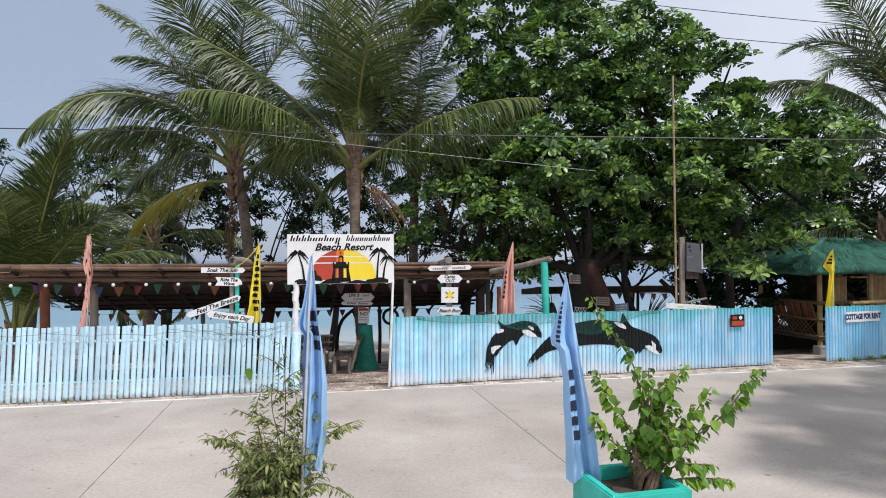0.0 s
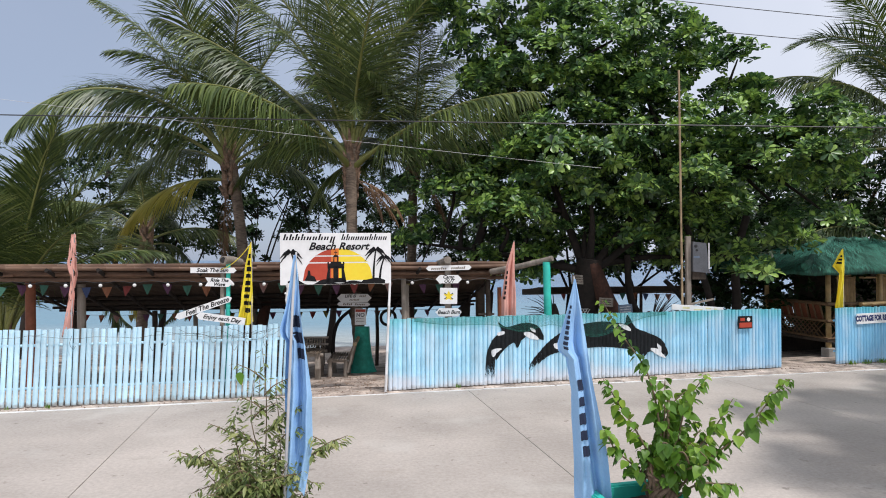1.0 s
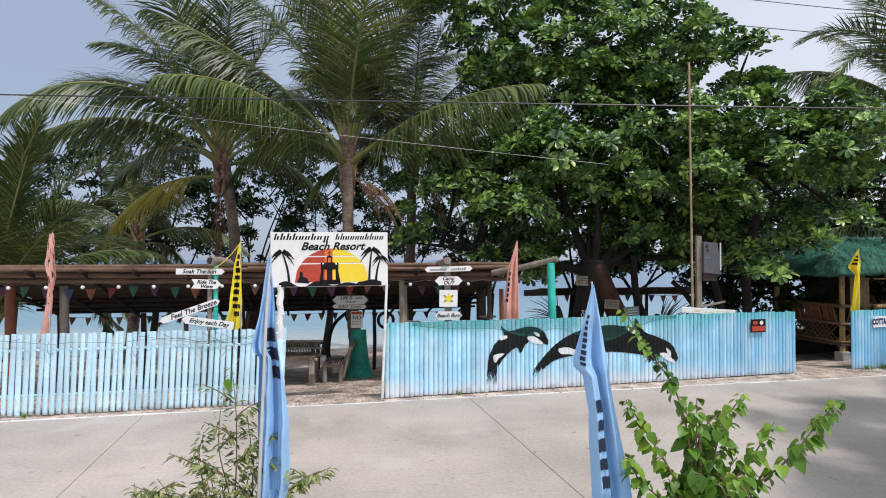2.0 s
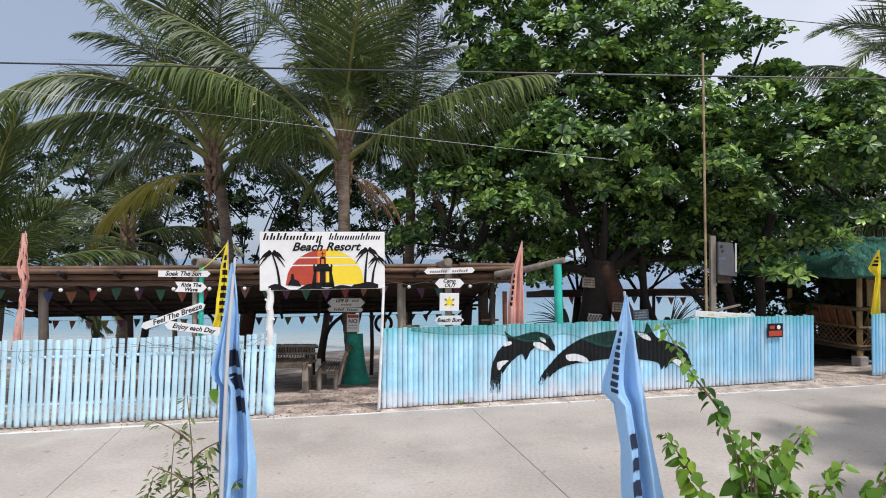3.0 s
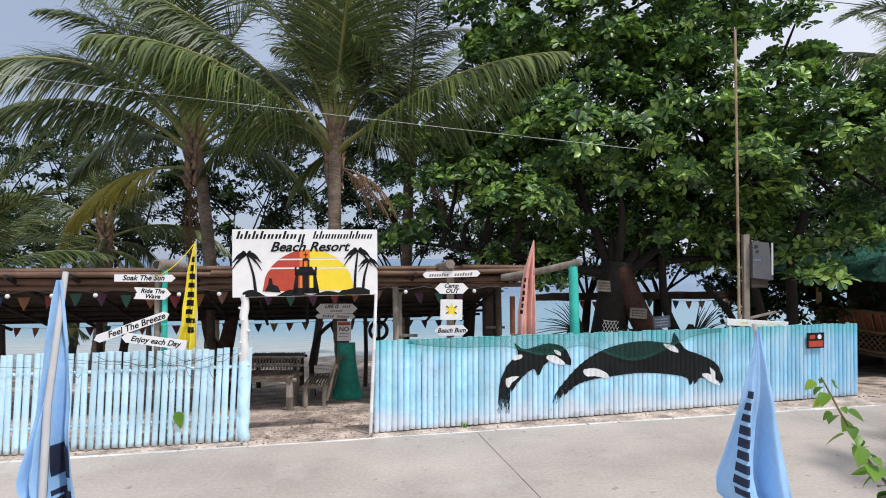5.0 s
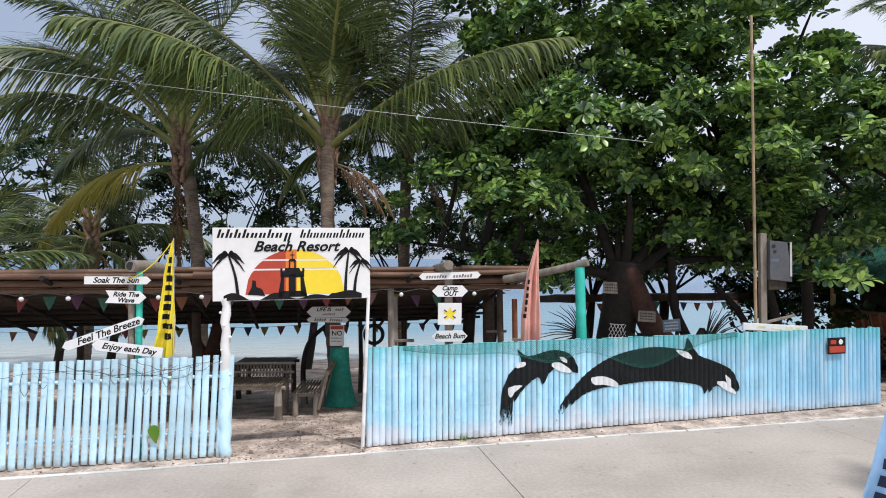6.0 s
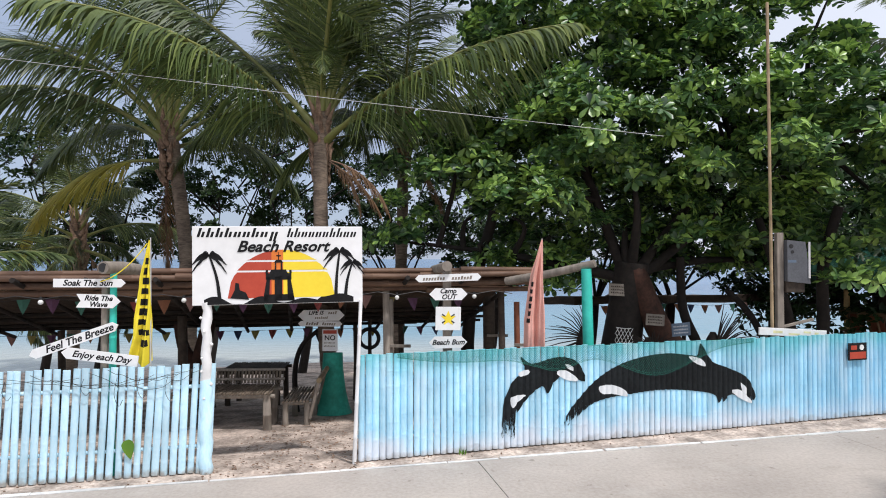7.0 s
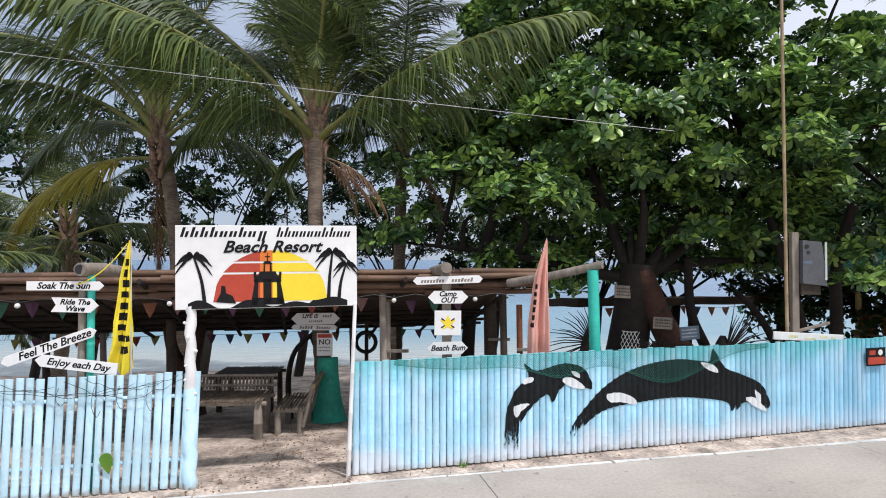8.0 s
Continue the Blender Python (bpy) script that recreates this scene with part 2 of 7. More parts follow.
M_ROAD = road_material()
M_SAND = material("beach sand", (0.32, 0.25, 0.205), (0.72, 0.605, 0.515), 0.95, 19, 1.0, 2.6, 0.5, space="World", spec=0.2)
M_EDGE = material("pale road edge", (0.64, 0.63, 0.61), (0.8, 0.79, 0.76), 0.8, 12, 0.4, 1.5, 0.3, space="World")
M_SEA = sea_material()
M_PICKET = material("pale blue paint", (0.5, 0.79, 0.94), (0.66, 0.88, 0.98), 0.55, 34, 0.25, 1.6, 0.16, per_object=0.11, stretch=(1, 1, 0.3), space="World")
M_MURAL = mural_material()
dirty_foot(M_PICKET, 0.85)
dirty_foot(M_MURAL, 0.5)
M_BLACK = material("black mural paint", (0.006, 0.007, 0.008), (0.016, 0.02, 0.022), 0.7, 18, 0.2, 2, 0.3, space="World", spec=0.2)


def dry_brush(m):
    """Brush strokes that run dry towards the foot of the painted shape."""
    n, l = m.node_tree.nodes, m.node_tree.links
    geo = n.new("ShaderNodeNewGeometry")
    sep = n.new("ShaderNodeSeparateXYZ")
    l.new(geo.outputs["Position"], sep.inputs[0])
    mp = n.new("ShaderNodeMapping")
    mp.inputs["Scale"].default_value = (1, 1, 0.22)
    l.new(geo.outputs["Position"], mp.inputs["Vector"])
    ns = n.new("ShaderNodeTexNoise")
    ns.inputs["Scale"].default_value, ns.inputs["Detail"].default_value, ns.inputs["Roughness"].default_value = 38, 6, 0.75
    l.new(mp.outputs[0], ns.inputs["Vector"])
    dry = n.new("ShaderNodeMapRange")
    dry.inputs["From Min"].default_value, dry.inputs["From Max"].default_value = 0.75, 0.06
    dry.inputs["To Min"].default_value, dry.inputs["To Max"].default_value = -0.3, 0.14
    l.new(sep.outputs["Z"], dry.inputs["Value"])
    ad = n.new("ShaderNodeMath")
    l.new(ns.outputs["Fac"], ad.inputs[0])
    l.new(dry.outputs[0], ad.inputs[1])
    cut = n.new("ShaderNodeMapRange")
    cut.inputs["From Min"].default_value, cut.inputs["From Max"].default_value = 0.47, 0.52
    l.new(ad.outputs[0], cut.inputs["Value"])
    bare = n.new("ShaderNodeBsdfTransparent")
    ms = n.new("ShaderNodeMixShader")
    l.new(cut.outputs[0], ms.inputs[0])
    l.new(n["Principled BSDF"].outputs[0], ms.inputs[1])
    l.new(bare.outputs[0], ms.inputs[2])
    l.new(ms.outputs[0], n["Material Output"].inputs["Surface"])


dry_brush(M_BLACK)
M_NET = material("green net cord", (0.012, 0.16, 0.12), (0.03, 0.25, 0.2), 0.7, 20, 0.1, 3, 0.2)
M_WHITE = material("white paint", (0.8, 0.8, 0.79), (0.87, 0.87, 0.86), 0.6, 9, 0.15, 1.2, 0.1)
M_MWHITE = material("white mural paint", (0.7, 0.74, 0.76), (0.8, 0.82, 0.83), 0.6, 18, 0.2, 2, 0.1)
M_INK = material("black lettering paint", (0.006, 0.006, 0.007), (0.016, 0.016, 0.017), 0.7, 30, 0.1, 2, 0.1, spec=0.2)
M_RED = material("red sign paint", (0.42, 0.045, 0.02), (0.5, 0.065, 0.03), 0.55, 10, 0.1, 1, 0.1)
M_ORANGE = material("orange sign paint", (0.72, 0.17, 0.02), (0.78, 0.22, 0.03), 0.55, 10, 0.1, 1, 0.1)
M_YELLOW = material("yellow sign paint", (0.9, 0.66, 0.03), (0.93, 0.72, 0.04), 0.55, 10, 0.1, 1, 0.1)
M_TEAL = material("teal paint", (0.03, 0.52, 0.42), (0.05, 0.62, 0.5), 0.5, 9, 0.3, 2, 0.2)
M_GREENP = material("green trunk paint", (0.015, 0.29, 0.21), (0.03, 0.4, 0.3), 0.65, 12, 0.6, 3, 0.25)
M_FLAGBLUE = material("blue flag cloth", (0.29, 0.52, 0.81), (0.36, 0.59, 0.87), 0.8, 60, 0.08, 2, 0.1)
M_FLAGPINK = material("faded pink flag cloth", (0.68, 0.33, 0.27), (0.76, 0.42, 0.35), 0.85, 60, 0.08, 3, 0.15)
M_FLAGYEL = material("yellow flag cloth", (0.85, 0.68, 0.03), (0.9, 0.75, 0.05), 0.8, 60, 0.08, 2, 0.1)
M_OLDYEL = material("faded yellow paint", (0.72, 0.7, 0.45), (0.8, 0.74, 0.35), 0.7, 24, 0.1, 6, 0.2)
M_BAMBOO = material("weathered bamboo", (0.3, 0.21, 0.12), (0.45, 0.34, 0.2), 0.6, 10, 0.35, 2, 0.3, stretch=(1, 1, 0.2), per_object=0.2)
M_BAMBOOY = material("golden bamboo", (0.42, 0.27, 0.11), (0.58, 0.4, 0.18), 0.5, 10, 0.3, 2, 0.25, per_object=0.15)
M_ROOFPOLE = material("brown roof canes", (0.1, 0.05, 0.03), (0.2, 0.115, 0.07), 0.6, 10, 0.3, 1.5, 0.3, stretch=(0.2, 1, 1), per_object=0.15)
# darker than the golden bamboo: the cottage's shade is put into this colour
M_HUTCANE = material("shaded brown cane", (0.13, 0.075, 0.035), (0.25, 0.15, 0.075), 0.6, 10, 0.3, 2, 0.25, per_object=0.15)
M_GREYWOOD = material("grey weathered wood", (0.2, 0.17, 0.14), (0.36, 0.31, 0.26), 0.85, 14, 0.6, 3, 0.3, stretch=(1, 1, 0.15), per_object=0.15)
M_OLDCANE = material("old brown cane", (0.1, 0.078, 0.058), (0.27, 0.21, 0.155), 0.75, 14, 0.5, 5, 0.35, stretch=(1, 1, 1), per_object=0.25)
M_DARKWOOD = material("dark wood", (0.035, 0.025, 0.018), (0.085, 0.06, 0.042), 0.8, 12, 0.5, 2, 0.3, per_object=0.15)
M_REDWOOD = material("red-brown post wood", (0.2, 0.065, 0.03), (0.3, 0.1, 0.05), 0.75, 12, 0.4, 2, 0.25)
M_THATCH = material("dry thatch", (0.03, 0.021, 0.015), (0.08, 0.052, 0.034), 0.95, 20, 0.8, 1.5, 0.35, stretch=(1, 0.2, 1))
M_GTHATCH = material("green netted thatch", (0.022, 0.05, 0.036), (0.045, 0.21, 0.145), 0.9, 22, 1.0, 1.6, 0.5, stretch=(1, 0.25, 0.25))
M_STRAND = leaf_material("loose green thatch straw", (0.03, 0.085, 0.065), (0.08, 0.3, 0.22), 0.8, 0.0, 0.7, 0.2)
M_TAR = material("joint filler", (0.17, 0.15, 0.13), (0.27, 0.25, 0.22), 0.9, 20, 0.3, 2, 0.3)
M_PALMTRUNK = material("palm trunk bark", (0.09, 0.065, 0.048), (0.3, 0.23, 0.17), 0.9, 7, 0.9, 2.5, 0.35, stretch=(1, 1, 4))
M_TRUNK = material("red-brown bark", (0.032, 0.016, 0.011), (0.09, 0.038, 0.024), 0.9, 9, 0.9, 2, 0.35)
# also on the shelter's inner canes, where its near-black stands for roof shade
M_BARKSHADE = material("dark bark and shaded cane", (0.012, 0.009, 0.0075), (0.03, 0.022, 0.017), 0.9, 9, 0.9, 2, 0.35)
M_DRYFROND = material("dry palm sheath", (0.13, 0.08, 0.05), (0.38, 0.25, 0.17), 0.9, 14, 0.8, 5, 0.45)
M_FROND = leaf_material("palm leaflets", (0.022, 0.045, 0.014), (0.25, 0.3, 0.082), 0.38, 0.16, 0.6, 0.45, (0.08, 0.117, 0.033))
M_FRONDY = leaf_material("ageing palm leaflets", (0.25, 0.26, 0.045), (0.56, 0.46, 0.1), 0.5, 0.3)
M_FRONDDRY = leaf_material("dead palm leaflets", (0.14, 0.08, 0.045), (0.26, 0.16, 0.09), 0.8, 0.15)
M_RACHIS = material("palm rachis", (0.14, 0.16, 0.04), (0.24, 0.24, 0.07), 0.5, 8, 0.1, 1, 0.1)
M_ALMOND = leaf_material("broad tree leaves", (0.009, 0.026, 0.013), (0.3, 0.46, 0.1), 0.36, 0.18, 0.78, 0.5, (0.07, 0.152, 0.047))
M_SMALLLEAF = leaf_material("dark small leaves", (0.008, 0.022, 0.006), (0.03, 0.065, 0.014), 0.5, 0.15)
M_HEART = leaf_material("heart-shaped leaves", (0.025, 0.085, 0.012), (0.3, 0.42, 0.05), 0.4, 0.28, 0.6, 0.35, (0.13, 0.26, 0.03))
M_FINELEAF = leaf_material("narrow shrub leaves", (0.04, 0.07, 0.02), (0.45, 0.45, 0.19), 0.48, 0.28, 0.7, 0.35, (0.18, 0.225, 0.07))
M_STEM = material("shrub stem", (0.14, 0.1, 0.06), (0.24, 0.18, 0.1), 0.8, 20, 0.3, 3, 0.2)
M_SOIL = material("potting soil", (0.05, 0.04, 0.03), (0.1, 0.08, 0.06), 0.95, 20, 0.9, 3, 0.3)
M_BLOCK = material("concrete block", (0.32, 0.31, 0.29), (0.44, 0.42, 0.4), 0.9, 14, 0.5, 3, 0.25)
M_RUBBER = material("black rubber", (0.012, 0.012, 0.013), (0.03, 0.03, 0.032), 0.7, 14, 0.3, 3, 0.2)
M_WIRE = material("black cable", (0.015, 0.015, 0.016), (0.03, 0.03, 0.03), 0.5, 10, 0, 1, 0.1)
M_GREYP = material("pale wire sheath", (0.5, 0.5, 0.5), (0.62, 0.62, 0.62), 0.5, 10, 0, 1, 0.1)
M_SPEAKER = material("grey speaker casing", (0.085, 0.09, 0.1), (0.125, 0.13, 0.145), 0.6, 30, 0.15, 2, 0.15)
M_BULB = material("milky glass bulb", (0.78, 0.78, 0.74), (0.85, 0.85, 0.82), 0.15, 5, 0, 1, 0.05)
M_PLASTIC = material("old tarpaulin", (0.1, 0.14, 0.2), (0.16, 0.22, 0.3), 0.6, 12, 0.3, 2, 0.2)
BUNT = [material("bunting " + nm, tuple(v * 0.5 + 0.02 for v in c), tuple(v * 0.65 + 0.03 for v in c), 0.8, 30, 0.1, 3, 0.1) for nm, c in
        (("red", (0.45, 0.06, 0.05)), ("blue", (0.05, 0.1, 0.28)), ("green", (0.05, 0.25, 0.17)), ("yellow", (0.5, 0.42, 0.1)), ("orange", (0.5, 0.18, 0.07)), ("plum", (0.2, 0.06, 0.16)), ("pink", (0.55, 0.3, 0.26)))]


# ---- building helpers ----
def mesh_of(name, bm, mat, smooth=False):
    me = bpy.data.meshes.new(name)
    bm.normal_update()
    bm.to_mesh(me)
    bm.free()
    me.materials.append(mat)
    if smooth:
        me.polygons.foreach_set("use_smooth", [True] * len(me.polygons))
    return me


def part(name, bm, mat, parent, label="", smooth=False):
    ob = new(name, mesh_of(name, bm, mat, smooth))
    ob.parent = parent
    if label:
        tagged(ob, label)
    return ob


def shared(name, me, parent, m):
    ob = new(name, me)
    ob.parent = parent
    ob.matrix_basis = m
    return ob


def thing(name, m, label, category, group="", kind=""):
    ob = new(name)
    ob.empty_display_size = 0.1
    ob.matrix_basis = m
    return tagged(ob, label, category, group, kind)


def box(bm, x0, x1, y0, y1, z0, z1, bevel=0.0, m=None):
    r = bmesh.ops.create_cube(bm, size=1)
    vs = r["verts"]
    for v in vs:
        v.co = Vector((x0 + (v.co.x + 0.5) * (x1 - x0), y0 + (v.co.y + 0.5) * (y1 - y0), z0 + (v.co.z + 0.5) * (z1 - z0)))
    if bevel:
        es = list({e for v in vs for e in v.link_edges})
        r2 = bmesh.ops.bevel(bm, geom=es, offset=bevel, segments=1, affect="EDGES")
        vs = list({v for f in r2["faces"] for v in f.verts} | {v for v in vs if v.is_valid})
    if m is not None:
        bmesh.ops.transform(bm, matrix=m, verts=[v for v in vs if v.is_valid])
    return bm


def new_box(*a, **k):
    return box(bmesh.new(), *a, **k)


def tube(bm, pts, radii, seg=8, cap=True):
    """A round limb along points, one radius a point."""
    pts = [Vector(p) for p in pts]
    rings = []
    side = None
    for i, p in enumerate(pts):
        d = (pts[min(i + 1, len(pts) - 1)] - pts[max(i - 1, 0)]).normalized()
        if side is None:
            side = d.orthogonal().normalized()
        side = (side - d * side.dot(d)).normalized()
        up = d.cross(side)
        r = radii[i] if isinstance(radii, (list, tuple)) else radii
        rings.append([bm.verts.new(p + (side * math.cos(a) + up * math.sin(a)) * r) for a in (2 * math.pi * k / seg for k in range(seg))])
    for a, b in zip(rings, rings[1:]):
        for k in range(seg):
            bm.faces.new((a[k], a[(k + 1) % seg], b[(k + 1) % seg], b[k]))
    if cap:
        bm.faces.new([bm.verts.new(v.co) for v in rings[0]][::-1])
        bm.faces.new([bm.verts.new(v.co) for v in rings[-1]])
    return bm


def new_tube(pts, radii, seg=8):
    return tube(bmesh.new(), pts, radii, seg)


def bamboo(bm, p, q, r, seg=8, node=0.35, rng=random):
    """A bamboo cane with swollen nodes."""
    p, q = Vector(p), Vector(q)
    L = (q - p).length
    n = max(1, int(L / node))
    pts, rad = [p], [r]
    for i in range(1, n):
        t = (i + rng.uniform(-0.15, 0.15)) / n
        for dt, k in ((-0.012 / L, 1.0), (0, 1.14), (0.012 / L, 1.0)):
            pts.append(p.lerp(q, t + dt))
            rad.append(r * k * (1 - 0.12 * t))
    pts.append(q)
    rad.append(r * 0.88)
    return tube(bm, pts, rad, seg)


def curve_pts(ctrl, n=10, closed=False):
    """Catmull-Rom through control points."""
    c = [Vector(p) for p in ctrl]
    out = []
    m = len(c)
    for i in range(m if closed else m - 1):
        g = (lambda k: c[k % m]) if closed else (lambda k: c[max(0, min(m - 1, k))])
        a, b, d, e = g(i - 1), g(i), g(i + 1), g(i + 2)
        for k in range(n):
            t = k / n
            out.append(0.5 * ((2 * b) + (d - a) * t + (2 * a - 5 * b + 4 * d - e) * t * t + (3 * b - a - 3 * d + e) * t ** 3))
    if not closed:
        out.append(c[-1])
    return out


def plate(bm, outline, y, thick=0.0):
    """A flat shape in the x-z plane facing -y."""
    f = bm.faces.new([bm.verts.new((p[0], y, p[1])) for p in outline])
    f.normal_update()
    if f.normal.y > 0:
        f.normal_flip()
    if thick:
        r = bmesh.ops.extrude_face_region(bm, geom=[f])
        bmesh.ops.translate(bm, vec=(0, thick, 0), verts=[v for v in r["geom"] if isinstance(v, bmesh.types.BMVert)])
        bmesh.ops.recalc_face_normals(bm, faces=bm.faces)
    return bm


def lettering(name, words, size, mat, parent, m, shear=0.0, squeeze=1.0, bold=0.0):
    """Painted letters, standing in the x-z plane of m, centred."""
    cu = bpy.data.curves.new(name, "FONT")
    cu.body, cu.size, cu.align_x, cu.align_y, cu.shear, cu.extrude, cu.offset, cu.resolution_u = words, size, "CENTER", "CENTER", shear, 0.0008, bold, 3
    tmp = bpy.data.objects.new(name, cu)
    scene.collection.objects.link(tmp)
    me = bpy.data.meshes.new_from_object(tmp.evaluated_get(bpy.context.evaluated_depsgraph_get()))
    bpy.data.objects.remove(tmp)
    me.name = name
    me.materials.clear()
    me.materials.append(mat)
    ob = tagged(new(name, me), kind="stuff")
    ob.parent = parent
    ob.matrix_basis = m @ pose(0, 0, 0, 90) @ Matrix.Diagonal((squeeze, 1, 1, 1))
    return ob


def bars(bm, x0, x1, z0, z1, y, n, slant=0.25, rng=random, gap=0.3):
    """Writing that stands as plain slanted bars."""
    w = (x1 - x0) / n
    h = z1 - z0
    for i in range(n):
        a = x0 + i * w
        k = rng.choice((0.75, 0.75, 1.0))
        plate(bm, [(a, z0), (a + w * (1 - gap), z0), (a + w * (1 - gap) + slant * h * k, z0 + h * k), (a + slant * h * k, z0 + h * k)], y)
    return bm


def quads_mesh(name, verts, faces, mat, smooth=False):
    me = bpy.data.meshes.new(name)
    me.from_pydata(verts, [], faces)
    me.materials.append(mat)
    if smooth:
        me.polygons.foreach_set("use_smooth", [True] * len(me.polygons))
    me.update()
    return me


RIGHT_A, LEFT_A = math.degrees(math.atan(0.275)), math.degrees(math.atan(0.215))


def fence_y(x):
    return 11.86 + (0.275 if x > -1 else 0.215) * (x + 1)


def smooth_step(a, b, v):
    t = max(0.0, min(1.0, (v - a) / (b - a)))
    return t * t * (3 - 2 * t)


def ground_z(x, y):
    """Level road, the beach falling away behind the fence."""
    s = y - fence_y(max(-14.0, min(16.0, x)))
    z = -0.012
    if s > 0.2:
        z -= 0.088 * (s - 0.2)
    if s > 17:
        z += 0.06 * (s - 17)
    return max(z, -3.0)


# ---- ground, road, sea ----
def spread(lo, hi, step, far):
    mid = list(np.arange(lo, hi + 1e-6, step))
    out, d = [], step
    v = hi
    while v < far:
        d *= 1.45
        v += d
        out.append(v)
    neg, d, v = [], step, lo
    while v > -far:
        d *= 1.45
        v -= d
        neg.append(v)
    return neg[::-1] + mid + out


gx, gy = spread(-16, 18, 0.4, 2600), spread(-4, 32, 0.4, 2600)
gv, gf = [], []
for yy in gy:
    for xx in gx:
        hump = 0.03 * noise.noise((xx * 1.3, yy * 1.3, 2.0)) if yy > fence_y(max(-14.0, min(16.0, xx))) + 0.1 and yy < 40 else 0.0
        gv.append((xx, yy, ground_z(xx, yy) + hump))
W = len(gx)
for j in range(len(gy) - 1):
    for i in range(W - 1):
        gf.append((j * W + i, j * W + i + 1, (j + 1) * W + i + 1, (j + 1) * W + i))
ground = new("ground", quads_mesh("ground", gv, gf, M_SAND, True))
tagged(ground, "pale sandy beach ground sloping down to the sea", "ground", kind="structure")
sea = new("water", quads_mesh("water", [(-2600, 14, -1.42), (2600, 14, -1.42), (2600, 2600, -1.42), (-2600, 2600, -1.42)], [(0, 1, 2, 3)], M_SEA))
tagged(sea, "calm pale blue sea beyond the beach", "sea", kind="structure")

ROAD_A = 12.5
road = thing("road", pose(-1, 11.52, 0, 0, 0, ROAD_A), "pale worn concrete road of cast slabs", "road", kind="structure")
for row, (v0, v1) in enumerate(((-6.4, 0.0), (-14.5, -6.412))):
    for k in range(-4, 5):
        u0 = 1.54 + 5.4 * k
        bm = new_box(0.004, 5.396, v0, v1, -0.14, 0.0, 0.004)
        ob = part("slab", bm, M_ROAD, road)
        ob.location = (u0, 0, 0)
part("joint_filler", new_box(-21, 24, -14.4, -0.05, -0.13, -0.012), M_TAR, road, "dark joint filler")
edge_bm = bmesh.new()
rng = random.Random(4)
u = -18.0
while u < 22:
    n = rng.uniform(0.5, 1.6)
    a, b = rng.uniform(0.005, 0.02), rng.uniform(0.05, 0.085)
    box(edge_bm, u, u + n - rng.uniform(0, 0.04), a, b, -0.05, 0.006, 0.004)
    u += n
part("trim", edge_bm, M_EDGE, road, "whitish broken edge strip")
# leaf litter and pebbles between road and fence
lit = bmesh.new()
for i in range(800):
    x = rng.uniform(-9, 12) if i % 3 else rng.uniform(-2.8, -1.0)
    y = fence_y(x) + rng.uniform(-0.26, 3.0 if -2.7 < x < -1.1 else 0.1)
    s = 0.004 + 0.014 * rng.random() ** 2.5
    bmesh.ops.create_cube(lit, size=s, matrix=Matrix.Translation((x, y, ground_z(x, y) + 0.008)) @ pose(0, 0, 0, rng.uniform(0, 90), 20, rng.uniform(0, 180)) @ Matrix.Diagonal((1.6, 1, 0.5, 1)))
litter = new("litter", mesh_of("litter", lit, M_DRYFROND))
tagged(litter, "scattered brown leaf litter and pebbles", "litter", kind="stuff")


deb_v, deb_f = [], []
for i in range(420):
    x = rng.uniform(-2.9, -0.9)
    y = fence_y(x) + rng.uniform(-0.15, 3.2)
    a = rng.uniform(0, 6.28)
    s = rng.uniform(0.012, 0.04)
    z = ground_z(x, y) + 0.022
    c, d = Vector((x, y, z)), Vector((math.cos(a), math.sin(a), 0)) * s
    e = Vector((-d.y, d.x, rng.uniform(-0.01, 0.01))) * rng.uniform(0.25, 0.5)
    k = len(deb_v)
    deb_v += [tuple(c - d), tuple(c - e + Vector((0, 0, 0.008))), tuple(c + d), tuple(c + e + Vector((0, 0, 0.006)))]
    deb_f.append((k, k + 1, k + 2, k + 3))
debris = new("dry_leaves", quads_mesh("dry_leaves", deb_v, deb_f, M_DRYFROND))
tagged(debris, "dry brown leaves strewn over the sand inside the gate", "dry leaves", kind="stuff")


# ---- fences ----
def picket_mesh(name, width, height, nodes, mat, depth=0.035, swell=1.2):
    """Split bamboo: rounded front with nodes, flat back."""
    zs = [(0.0, 1.0)]
    for zn in nodes:
        zs += [(zn - 0.035, 1.0), (zn - 0.012, 1.0), (zn, swell), (zn + 0.01, 1.0), (zn + 0.03, 1.0)]
    zs.append((height, 1.0))
    angs = [-80, -40, 0, 40, 80]
    vs, fs = [], []
    for z, k in zs:
        for a in angs:
            vs.append((width / 2 * math.sin(radians(a)) / 0.985, -depth * math.cos(radians(a)) * k, z))
        vs += [(width / 2, 0.008, z), (-width / 2, 0.008, z)]
    n = 7
    for j in range(len(zs) - 1):
        for i in range(n):
            fs.append((j * n + i, j * n + (i + 1) % n, (j + 1) * n + (i + 1) % n, (j + 1) * n + i))
    last = (len(zs) - 1) * n
    k = len(vs)
    vs += vs[:n] + vs[last:last + n]
    fs.append(tuple(k + i for i in range(n))[::-1])
    fs.append(tuple(k + n + i for i in range(n)))
    return quads_mesh(name, vs, fs, mat, True)


